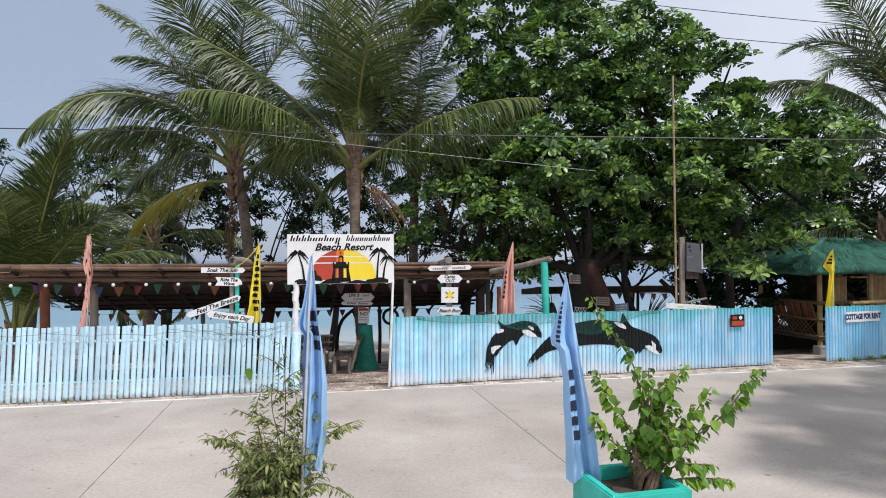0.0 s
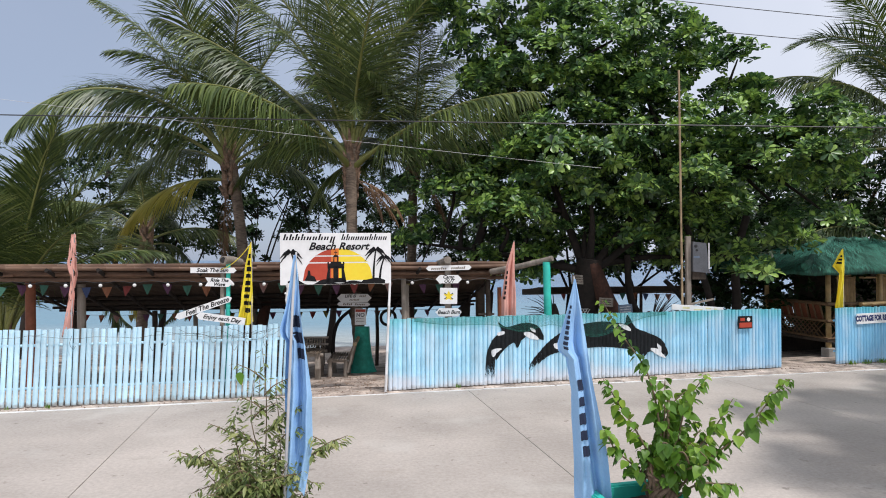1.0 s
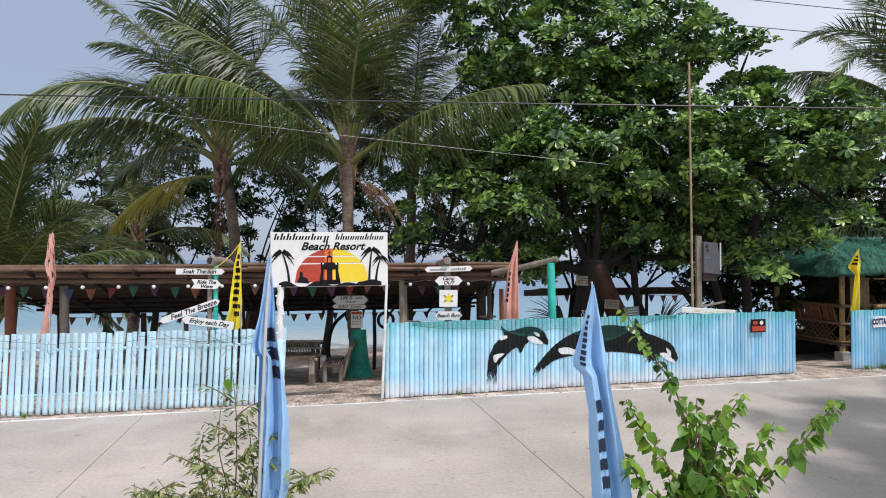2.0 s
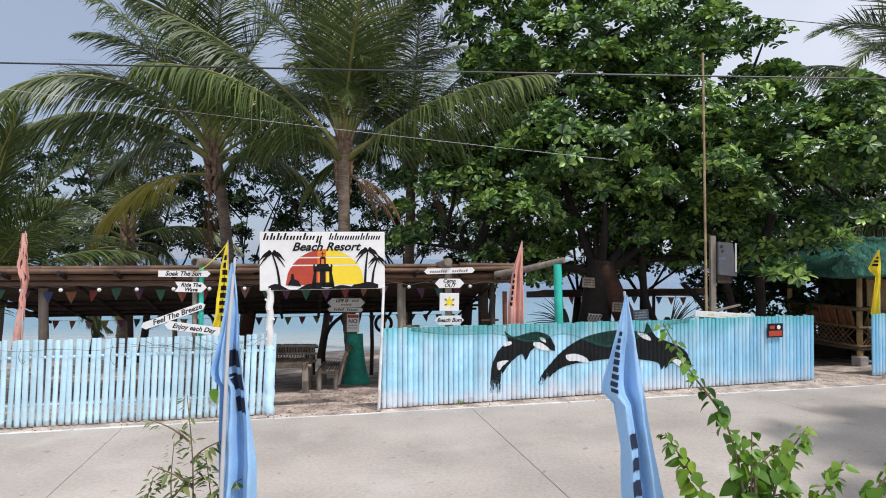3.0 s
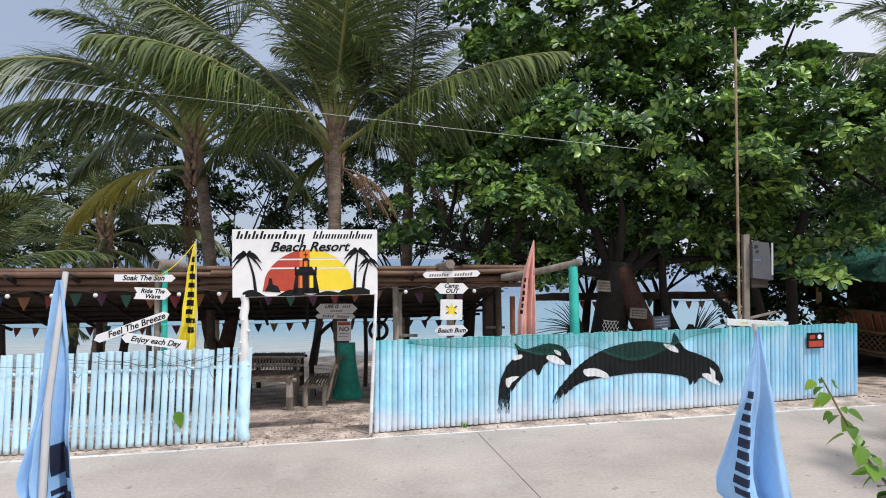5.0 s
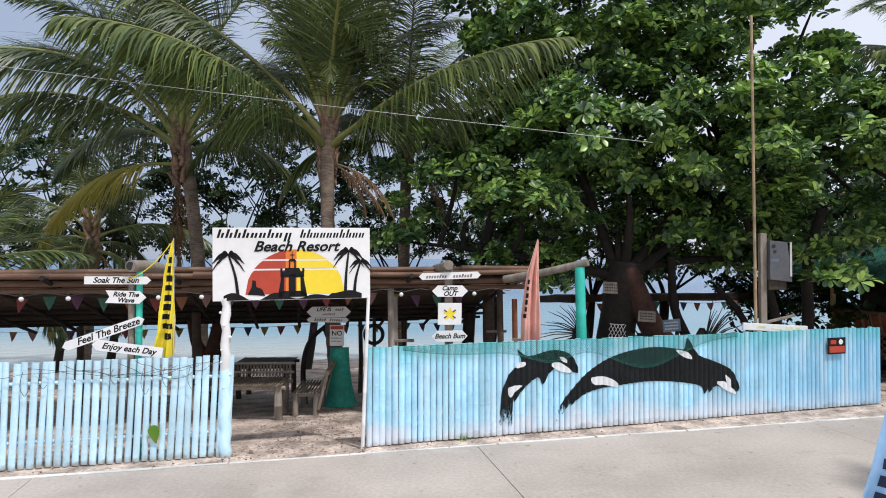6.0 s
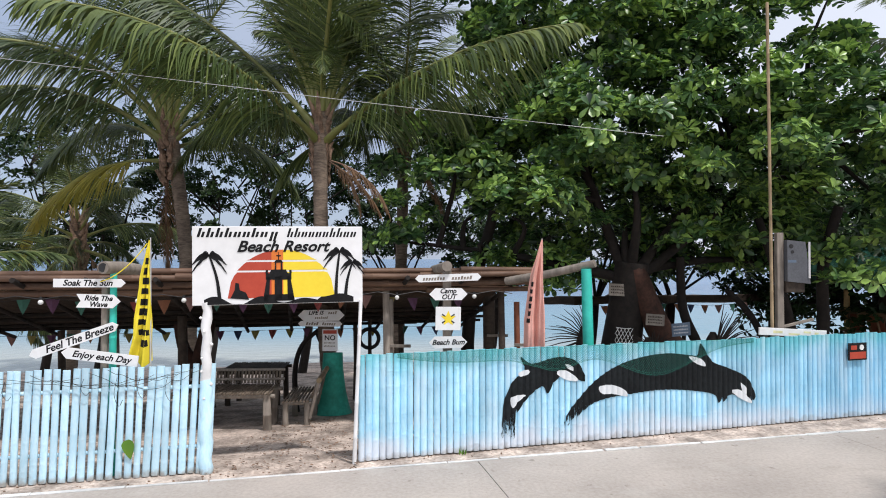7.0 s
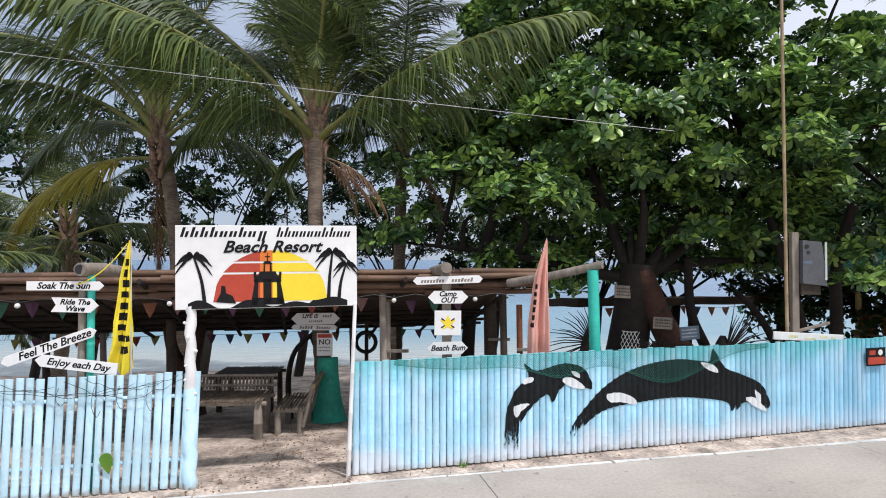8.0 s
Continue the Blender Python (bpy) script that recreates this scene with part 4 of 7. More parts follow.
def banner(m, label, mat, pole_h, lean, top, bottom, left, right, folds, seed, tear=0.0, text_mat=None, glyphs=0, band=(0.14, 0.84, 0.25, 0.75), small=0, small_band=(0.1, 0.36, 0.1, 0.32), front=0.0):
    """A feather banner hanging limp and folded about its pole; left and right are its drape widths down the cloth."""
    rng = random.Random(seed)
    f = thing("feather_flag", m, label, "flag", "feather flags")
    tip = Vector((lean, 0, pole_h))
    part("pole", new_tube([(0, 0, 0), (0, -front, 0.06), (lean * 0.5, -front, pole_h * 0.5), (lean * 0.85, -front * 0.8, pole_h * 0.85), tip], [0.013, 0.013, 0.011, 0.009, 0.007], 6), M_GREYP, f, smooth=True)
    nu, nv = 34, 60
    ph = rng.uniform(0, 6)

    def pt(u, v):
        z = top + (bottom - top) * v
        px = lean * z / pole_h
        a, b = profile(left, v), profile(right, v)
        x = -a + (a + b) * u
        amp = min(0.045, 0.22 * (a + b)) * smooth_step(0.0, 0.3, v)
        s = u * folds * 6.28 + ph + 1.3 * v + 0.8 * math.sin(3.1 * v + ph)
        wave = amp * math.sin(s) + amp * 0.45 * math.sin(2.3 * s + 4 * v) + 0.012 * noise.noise((u * 3, v * 7, seed)) + 0.007 * noise.noise((u * 6 + v * 5, v * 19, seed))
        hem = (0.05 * math.sin(u * 7 + ph) + 0.04 * u) * smooth_step(0.8, 1.0, v)
        return Vector((px + x + 0.012 * math.sin(v * 9 + ph) * abs(u - 0.5), wave - 0.018, z - hem))

    vs = [tuple(pt(i / nu, j / nv)) for j in range(nv + 1) for i in range(nu + 1)]
    fs = []
    for j in range(nv):
        for i in range(nu):
            if tear and noise.noise((i * 0.25 + seed, j * 0.2, seed)) > 1 - tear:
                continue
            k = j * (nu + 1) + i
            fs.append((k, k + 1, k + nu + 2, k + nu + 1))
    cloth = new("cloth", quads_mesh("cloth", vs, fs, mat, True))
    cloth.parent = f
    for g, count, spot in [(g, glyphs, band) for g in range(glyphs)] + [(g, small, small_band) for g in range(small)]:
        gvs, gfs = [], []
        v0 = spot[0] + (spot[1] - spot[0]) * g / count
        v1 = v0 + (spot[1] - spot[0]) / count * 0.74
        shapes = [(rng.uniform(0.0, 0.15), rng.uniform(0.8, 1.0), rng.uniform(0.0, 0.12), rng.uniform(0.82, 1.0))]
        for ua, ub, va, vb in shapes:
            for q in range(8):
                a, b = (spot[2] + (spot[3] - spot[2]) * (ua + (ub - ua) * (q + k) / 8) for k in (0, 1))
                for r_ in range(4):
                    c, d = (v0 + (v1 - v0) * (va + (vb - va) * (r_ + k) / 4) for k in (0, 1))
                    i0 = len(gvs)
                    gvs += [tuple(pt(uu, vv) + Vector((0, -0.006, 0))) for uu, vv in ((a, c), (b, c), (b, d), (a, d))]
                    gfs.append((i0, i0 + 1, i0 + 2, i0 + 3))
        wr = new("printed_bar", quads_mesh("printed_bar", gvs, gfs, text_mat or M_INK, True))
        wr.parent = f
        bm = bmesh.new()
        bm.from_mesh(wr.data)
        bmesh.ops.remove_doubles(bm, verts=bm.verts, dist=0.0008)
        bm.to_mesh(wr.data)
        bm.free()
    return f


M_SIGNBLUE = material("dark blue sign paint", (0.012, 0.025, 0.11), (0.02, 0.035, 0.14), 0.6, 30, 0.05, 2, 0.1)
M_FLAGINK = material("dark blue flag print", (0.012, 0.02, 0.05), (0.02, 0.03, 0.07), 0.8, 50, 0.05, 2, 0.1)
THIN = [(0, 0.004), (1, 0.02)]
banner(pose(1.26, 4.93, 0.72), "blue feather flag hanging folded in the planter", M_FLAGBLUE, 1.63, -0.26, 1.61, 0.0, [(0, 0.01), (0.3, 0.2), (0.335, 0.2), (0.365, 0.15), (0.52, 0.15), (0.64, 0.185), (1, 0.25)], [(0, 0.004), (1, 0.012)], 1.5, 1, glyphs=5, text_mat=M_FLAGINK, band=(0.46, 0.84, 0.2, 0.55), small=9, small_band=(0.12, 0.33, 0.14, 0.3))
banner(pose(-1.04, 4.47, 0.4), "blue feather flag hanging folded beside the shrub", M_FLAGBLUE, 2.13, 0.072, 2.11, 0.55, [(0, 0.008), (0.2, 0.055), (0.31, 0.09), (0.345, 0.085), (0.37, 0.04), (1, 0.04)], [(0, 0.004), (0.25, 0.048), (0.45, 0.112), (0.6, 0.15), (0.82, 0.155), (1, 0.11)], 1.8, 2, glyphs=3, text_mat=M_FLAGINK, band=(0.26, 0.47, 0.5, 0.97), front=0.06)
banner(pose(1.5, 12.75, 0), "faded pink feather flag behind the mural fence", M_FLAGPINK, 2.86, -0.02, 2.84, 1.2, [(0, 0.02), (0.3, 0.16), (0.7, 0.27), (1, 0.27)], THIN, 1.6, 3, glyphs=6, band=(0.36, 0.74, 0.1, 0.28))
banner(pose(-6.47, 10.9, 0), "torn pink feather flag behind the picket fence", M_FLAGPINK, 2.95, 0.07, 2.92, 1.18, [(0, 0.05), (0.3, 0.11), (0.45, 0.03), (1, 0.16)], [(0, 0.03), (0.4, 0.1), (0.55, 0.06), (1, 0.02)], 1.2, 4, tear=0.72)
banner(pose(-3.48, 11.5, 0), "yellow feather flag with black print behind the picket fence", M_FLAGYEL, 2.83, -0.02, 2.8, 1.33, [(0, 0.01), (0.3, 0.12), (0.8, 0.19), (1, 0.24)], THIN, 1.4, 5, glyphs=9, band=(0.14, 0.9, 0.22, 0.9))
banner(pose(9.72, 15.0, 0), "yellow flag drooping by the cottage entrance", M_FLAGYEL, 2.74, 0.0, 2.72, 1.25, [(0, 0.03), (0.28, 0.32), (0.4, 0.12), (1, 0.2)], THIN, 1.3, 6, glyphs=3, band=(0.1, 0.26, 0.4, 0.75))


# ---- planters and shrubs ----
def planter(m, size, h):
    p = thing("planter", m, "square teal-painted concrete planter holding a shrub", "planter", "planters")
    bm = bmesh.new()
    o, i = size / 2, size / 2 - 0.07
    rings = [[(-o, -o), (o, -o), (o, o), (-o, o)], [(-i, -i), (i, -i), (i, i), (-i, i)]]
    zs = ((0, 0.0), (0, h), (1, h), (1, h - 0.12))
    vr = [[bm.verts.new((x, y, z)) for x, y in rings[k]] for k, z in zs]
    for a, b in zip(vr, vr[1:]):
        for k in range(4):
            bm.faces.new((a[k], a[(k + 1) % 4], b[(k + 1) % 4], b[k]))
    bmesh.ops.recalc_face_normals(bm, faces=bm.faces)
    bmesh.ops.bevel(bm, geom=[e for e in bm.edges if not e.is_boundary], offset=0.012, segments=2, affect="EDGES")
    part("wall", bm, M_TEAL, p)
    soil = bmesh.new()
    bmesh.ops.create_grid(soil, x_segments=8, y_segments=8, size=i)
    for v in soil.verts:
        v.co.z = h - 0.1 + 0.03 * noise.noise((v.co.x * 7, v.co.y * 7, 1))
    part("soil", soil, M_SOIL, p)
    return p


planter(pose(1.47, 4.78, 0, 0, 0, 14), 0.66, 0.76)
planter(pose(-1.25, 4.6, 0, 0, 0, 12), 0.66, 0.5)


def leaf_quads(vs, fs, base, d, n, length, width, shape="heart", fold=0.25):
    """One leaf, folded along its rib and curling down."""
    d = d.normalized()
    s = d.cross(n)
    if s.length < 1e-4:
        s = d.orthogonal()
    s.normalize()
    n = s.cross(d).normalized()
    prof = ((0.0, 0.2), (0.07, 0.72), (0.24, 1.0), (0.5, 0.84), (0.78, 0.42), (1.0, 0.0)) if shape == "heart" else ((0.0, 0.15), (0.62, 1.0), (1.0, 0.3)) if shape == "obovate" else ((0.0, 0.12), (0.35, 0.58), (0.74, 1.0), (1.0, 0.42)) if shape == "spoon" else ((0.0, 0.2), (0.35, 1.0), (0.7, 0.7), (1.0, 0.0))
    i0 = len(vs)
    for t, w in prof:
        c = base + d * (t * length) - n * (0.18 * length * t * t)
        vs.append(tuple(c + s * (w * width / 2) + n * (fold * w * width / 2)))
        vs.append(tuple(c))
        vs.append(tuple(c - s * (w * width / 2) + n * (fold * w * width / 2)))
    for k in range(len(prof) - 1):
        a = i0 + 3 * k
        fs.append((a, a + 1, a + 4, a + 3))
        fs.append((a + 1, a + 2, a + 5, a + 4))


def shrub(name, m, label, stems, leaf_mat, leaf_len, leaf_w, per_m, shape, seed, droop=0.8, stem_r=0.008, bare=0.12):
    """Arching stems set with leaves along them."""
    rng = random.Random(seed)
    root = thing(name, m, label, "shrub")
    vs, fs = [], []
    for ctrl in stems:
        pts = curve_pts(ctrl, 8)
        part("stem", new_tube(pts, [stem_r * (1.3 - 1.0 * i / len(pts)) for i in range(len(pts))], 5), M_STEM, root, smooth=True)
        L = sum((b - a).length for a, b in zip(pts, pts[1:]))
        tall = ctrl[-1][2] > 1.2
        n = int(L * per_m * (0.62 if tall else 1))
        for k in range(n):
            t = bare + (1 - bare) * (k + rng.random()) / n
            i = min(int(t * (len(pts) - 1)), len(pts) - 2)
            p = pts[i].lerp(pts[i + 1], t * (len(pts) - 1) - i)
            tang = (pts[i + 1] - pts[i]).normalized()
            az = rng.uniform(0, 6.28)
            out = Vector((math.cos(az), math.sin(az), 0))
            d = (out + tang * 0.5 + Vector((0, 0, -droop * rng.uniform(0.4, 1.3)))).normalized()
            s = rng.uniform(0.45, 1.15) * (1.0 - (0.62 * max(0, t - 0.5) / 0.5 if tall else 0.45 * max(0, t - 0.7) / 0.3))
            stalk = p + out * leaf_len * 0.25
            leaf_quads(vs, fs, stalk, d, Vector((rng.uniform(-0.4, 0.4), rng.uniform(-0.6, 0.2), 1)), leaf_len * s, leaf_w * s, shape)
    crown = new("leaves", quads_mesh("leaves", vs, fs, leaf_mat, True))
    crown.parent = root
    return root


def sprout_stems(seed, n, spread_x, spread_y, low, high, fork=2):
    rng = random.Random(seed)
    out = []
    for i in range(n):
        a = rng.uniform(0, 6.28)
        x, y, z = spread_x * math.cos(a) * rng.uniform(0.3, 1), spread_y * math.sin(a) * rng.uniform(0.3, 1), rng.uniform(low, high)
        out.append([(rng.uniform(-0.06, 0.06), rng.uniform(-0.06, 0.06), 0), (x * 0.35, y * 0.35, z * 0.55), (x, y, z)])
        for _ in range(fork):
            t = rng.uniform(0.35, 0.8)
            bx, by, bz = x * t, y * t, z * t
            out.append([(bx, by, bz), (bx + rng.uniform(-0.12, 0.12), by + rng.uniform(-0.12, 0.12), bz + 0.08), (bx + rng.uniform(-0.28, 0.28), by + rng.uniform(-0.25, 0.25), bz + rng.uniform(-0.05, 0.2))])
    return out


heart_stems = [
    [(0, 0, 0), (0.0, 0, 0.5), (-0.09, 0.02, 0.97), (-0.28, 0.05, 1.27), (-0.42, 0.05, 1.52)],
    [(0, 0, 0), (0.28, 0, 0.3), (0.6, 0, 0.55), (0.78, -0.02, 0.78), (0.91, -0.05, 0.95)],
    [(0, 0, 0), (0.1, 0, 0.42), (0.2, 0.02, 0.76), (0.34, 0.02, 0.97)],
    [(0, 0, 0), (0.2, 0, 0.35), (0.42, 0.05, 0.58), (0.55, 0.05, 0.78)],
    [(0, 0, 0), (-0.1, 0, 0.4), (-0.28, 0.05, 0.72), (-0.4, 0.08, 0.92)],
    [(0, 0, 0), (0.05, 0.1, 0.4), (0.1, 0.1, 0.7), (0.25, 0.1, 0.85)],
    [(0, 0, 0), (-0.2, -0.05, 0.3), (-0.36, -0.05, 0.45), (-0.42, -0.05, 0.6)],
    [(0, 0, 0), (0.25, -0.1, 0.1), (0.45, -0.15, 0.12), (0.62, -0.15, 0.1)],
    [(0, 0, 0), (0.2, -0.1, 0.2), (0.38, -0.12, 0.22), (0.5, -0.1, 0.2)],
    [(0, 0, 0), (0.02, 0, 0.5), (0.03, 0, 0.95)],
]
heart_shrub = shrub("heart_leaf_shrub", pose(1.62, 4.85, 0.66), "straggling green shrub with heart-shaped leaves in the planter", heart_stems + sprout_stems(21, 8, 0.4, 0.3, 0.3, 0.66, 3), M_HEART, 0.1, 0.082, 56, "heart", 31, 1.5, bare=0.3)
stump = bmesh.new()
rk = random.Random(77)
for i in range(15):
    a = i * 2.4
    o, e = Vector((math.cos(a), math.sin(a), 0)), Vector((math.cos(a + 1.4), math.sin(a + 1.4), 0))
    tube(stump, curve_pts([o * 0.07 + Vector((0, 0, -0.05)), o * rk.uniform(0.03, 0.1) + e * 0.04 + Vector((0, 0, 0.1)), e * rk.uniform(0.03, 0.11) + Vector((0, 0, 0.2)), (o + e) * rk.uniform(0.02, 0.1) + Vector((0, 0, rk.uniform(0.24, 0.38)))], 3), [0.02 - 0.0011 * k + rk.uniform(0, 0.004) for k in range(10)], 6)
part("stump", stump, M_DRYFROND, heart_shrub, "tangle of old brown woody stems", True)
part("stake", new_tube([(0.05, 0.02, 0), (0.06, 0.02, 0.78)], 0.011, 6), M_BAMBOO, heart_shrub, "thin upright cane")


def raised(stems, dz):
    return [[(x, y, z + dz if i or z else z) for i, (x, y, z) in enumerate(st_)] for st_ in stems]


fine_stems = [
    [(0, 0, 0), (0.06, 0, 0.5), (0.07, 0, 0.95), (0.04, 0, 1.3)],
    [(0, 0, 0), (0.05, 0, 0.4), (-0.03, 0, 0.8), (-0.02, 0, 1.08)],
    [(0, 0, 0), (0.15, 0, 0.4), (0.16, 0, 0.75), (0.13, 0, 1.02)],
    [(0, 0, 0), (-0.15, 0, 0.4), (-0.35, 0, 0.55), (-0.55, 0, 0.56)],
    [(0, 0, 0), (0.2, 0, 0.4), (0.42, 0, 0.6), (0.6, 0, 0.66)],
    [(0, 0, 0), (0.25, 0, 0.2), (0.45, -0.05, 0.22), (0.6, -0.05, 0.12)],
    [(0, 0, 0), (-0.1, 0, 0.5), (-0.15, 0, 0.75), (-0.12, 0, 0.9)],
]
for x, z, d in ((0.06, 0.6, -1), (0.06, 0.72, 1), (0.07, 0.86, -1), (0.06, 0.98, 1), (0.05, 1.08, -1), (-0.01, 0.66, -1), (-0.02, 0.82, 1), (0.15, 0.66, 1), (0.15, 0.8, 1), (-0.25, 0.46, -1), (0.33, 0.52, 1), (-0.13, 0.68, -1), (0.4, 0.58, 1), (0.46, 0.6, 1), (0.5, 0.62, -1), (-0.35, 0.5, -1), (-0.42, 0.52, 1)):
    fine_stems.append([(x, 0, z), (x + 0.07 * d, -0.03, z + 0.07), (x + 0.17 * d, -0.05, z + 0.12)])
shrub("narrow_leaf_shrub", pose(-1.25, 4.52, 0.42), "bushy olive-green shrub with small narrow leaves", raised(fine_stems, 0.16) + sprout_stems(22, 31, 0.44, 0.35, 0.4, 0.88, 3), M_FINELEAF, 0.08, 0.024, 92, "lance", 32, 0.8, 0.005)


# ---- palms ----
def frond_mesh(name, mat, el, droop, seed, pairs=84, hang=1.6, spread_out=1.0):
    """A feather palm leaf, one unit long, leaving along +x at a slope and arching over; leaflets hang by their weight."""
    rng = random.Random(seed)
    pts = [Vector((0, 0, 0))]
    n = 24
    wave = rng.uniform(-0.12, 0.12)
    for i in range(n):
        s = (i + 0.5) / n
        a = radians(el - droop * s ** 1.15)
        b = wave * s
        pts.append(pts[-1] + Vector((math.cos(a) * math.cos(b), math.cos(a) * math.sin(b), math.sin(a))) / n)
    vs, fs = [], []
    down = Vector((0, 0, -1))
    for k in range(pairs):
        t = 0.17 + 0.83 * (k + 0.5) / pairs
        i = min(int(t * n), n - 1)
        p = pts[i].lerp(pts[i + 1], t * n - i)
        tan = (pts[i + 1] - pts[i]).normalized()
        side = Vector((0, 0, 1)).cross(tan)
        side = side.normalized() if side.length > 0.05 else Vector((0, 1, 0))
        up = tan.cross(side)
        ll = 0.245 * math.sin(math.pi * min(1, 0.2 + 0.78 * t)) ** 0.75 + 0.02
        for sgn in (-1, 1):
            if rng.random() < 0.03:
                continue
            lean = radians(rng.uniform(47, 61) - 28 * t * t)
            d = (tan * math.cos(lean) + side * sgn * math.sin(lean) * spread_out + up * rng.uniform(0.05, 0.55) * spread_out).normalized()
            w = 0.0029 * rng.uniform(0.7, 1.2)
            g = hang * rng.uniform(0.7, 1.3)
            step = ll * rng.uniform(0.75, 1.15) / 4
            c, i0 = p, len(vs)
            for q, ww in enumerate((0.6, 1.0, 0.95, 0.7, 0.08)):
                e = (d + down * g * (0.3 + 0.8 * q / 4)).normalized()
                flat = (tan - e * tan.dot(e)).normalized()
                vs.append(tuple(c + flat * w * ww))
                vs.append(tuple(c - flat * w * ww))
                c = c + e * step
            for q in range(4):
                b = i0 + 2 * q
                fs.append((b, b + 1, b + 3, b + 2))
    rib = new_tube(pts, [0.0095 * (1.15 - i / n) + (0.004 if i < 2 else 0) for i in range(n + 1)], 6)
    return quads_mesh(name, vs, fs, mat), mesh_of("rachis", rib, M_DRYFROND if mat is M_FRONDDRY else M_RACHIS, True)


@functools.lru_cache(maxsize=None)
def frond_of(kind, el, droop):
    """One leaf shape for each slope and arch, in steps of three degrees."""
    mat = {"g": M_FROND, "y": M_FRONDY, "d": M_FRONDDRY}[kind]
    return frond_mesh("frond", mat, el * 3, droop * 3, 41 + 7 * el + droop, 70 if kind == "d" else 150, 0.5 if el > 25 else 1.1 if el > 19 else 2.2, 1.0 if el > 19 else 0.62)


def palm(base, top, r0, r1, label, seed, n, size, special=(), dead=2, bend=0.3, lo=-25, hi=82):
    rng = random.Random(seed)
    b, t = Vector(base), Vector(top)
    root = thing("coconut_palm", Matrix.Translation(b), label, "palm tree", "coconut palms")
    pts, rad = [], []
    k = 46
    for i in range(k + 1):
        s = i / k
        p = (t - b) * s + Vector((bend * math.sin(math.pi * s) * 0.5, 0.1 * math.sin(math.pi * s), 0))
        pts.append(p)
        rad.append((r0 + (r1 - r0) * min(1, s * 1.6)) * (0.98 if i % 2 else 1.05) + (0.06 * (1 - s * 8) if s < 0.125 else 0))
    part("trunk", new_tube(pts, rad, 12), M_PALMTRUNK, root, smooth=True)
    c = pts[-1]
    sheath = bmesh.new()
    for i in range(52):
        a = i * 2.4 + rng.uniform(-0.3, 0.3)
        o = Vector((math.cos(a), math.sin(a), 0))
        q = Vector((-o.y, o.x, 0)) * rng.uniform(-0.12, 0.12)
        low = c - Vector((0, 0, 1.5 - 0.03 * i))
        reach = rng.uniform(0.03, 0.13)
        tube(sheath, [low + o * r1 * 0.8, low + o * (r1 + 0.015) + q * 0.5 + Vector((0, 0, 0.13)), low + o * (r1 + reach) + q + Vector((0, 0, rng.uniform(0.24, 0.4)))], [0.075, 0.06, 0.008], 5)
    part("crown_shaft", sheath, M_DRYFROND, root, "brown fibrous leaf bases", smooth=True)
    spec = []
    for i in range(n):
        el = hi - (hi - lo) * (i / n) ** 0.85 + rng.uniform(-6, 6)
        spec.append((i * 137.5 + rng.uniform(-12, 12), el, 28 + 1.0 * max(0, 84 - el), "y" if el < -5 and rng.random() < 0.4 else "g", size * rng.uniform(0.88, 1.1)))
    for i in range(dead):
        spec.append((rng.uniform(0, 360), -40, 45, "d", size * 0.5))
    for az, el, droop, kind, long in spec + list(special):
        o = Vector((math.cos(radians(az)), math.sin(radians(az)), 0)) * r1
        blades, rib = frond_of(kind, round(el / 3), round(droop / 3))
        leaf = shared("dead_frond" if kind == "d" else "frond", blades, root, Matrix.Translation(c + o * 0.7 + Vector((0, 0, -1.0 * (1 - min(80, max(el, 0)) / 80)))) @ pose(0, 0, 0, rng.uniform(-9, 9), 0, az) @ Matrix.Diagonal((long,) * 3 + (1,)))
        shared("rachis", rib, leaf, Matrix.Identity(4))
    return root


def gz(x, y):
    return ground_z(x, y)


palm((-5.75, 18.0, gz(-5.75, 18) - 0.1), (-6.27, 18.1, 5.75), 0.19, 0.15, "coconut palm with grey ringed trunk and arching fronds behind the shelter", 1, 0, 5.9,
     [(214, 57, 120, "g", 6.3), (202, 43, 103, "g", 6.0), (180, 6, 94, "y", 4.2), (193, 73, 49, "g", 5.5), (263, 86, 81, "g", 5.5), (310, 87, 50, "g", 5.6), (169, 80, 99, "g", 3.5), (188, 62, 96, "g", 5.6),
      (90, 70, 60, "g", 5.2), (60, 52, 90, "g", 5.0), (30, 66, 74, "g", 5.0), (340, 58, 100, "g", 4.6), (120, 60, 74, "g", 5.2), (0, 42, 96, "g", 4.4), (140, 80, 40, "g", 5.6), (20, 80, 44, "g", 5.4), (160, 36, 96, "g", 4.6), (230, 76, 96, "g", 4.4), (300, 66, 110, "g", 4.0), (45, 30, 96, "g", 4.0)], 1, 0.3)
gate_palm = palm((-1.98, 15.55, gz(-2, 15.5) - 0.1), (-2.42, 16.5, 5.6), 0.17, 0.14, "coconut palm with green-painted trunk foot beside the gate", 2, 0, 5.4,
     [(243, 29, 52, "g", 6.0), (185, 51, 33, "g", 6.2), (172, 75, 47, "g", 5.5), (289, 79, 92, "g", 5.4), (129, 86, 26, "g", 5.5), (281, 74, 144, "g", 2.6), (42, 68, 16, "g", 5.2), (39, 65, 54, "g", 5.0), (318, 27, 38, "g", 6.0),
      (60, 58, 74, "g", 5.0), (100, 76, 40, "g", 5.4), (142, 60, 80, "g", 5.0), (36, 40, 92, "g", 4.4), (160, 40, 100, "g", 4.4), (330, 80, 56, "g", 5.0), (250, 84, 44, "g", 5.3), (80, 44, 92, "g", 4.6), (10, 76, 40, "g", 5.2), (205, 80, 44, "g", 5.4), (352, -12, 62, "d", 1.9), (12, -26, 42, "d", 1.7), (335, -24, 60, "d", 1.6)], 0, -0.25)
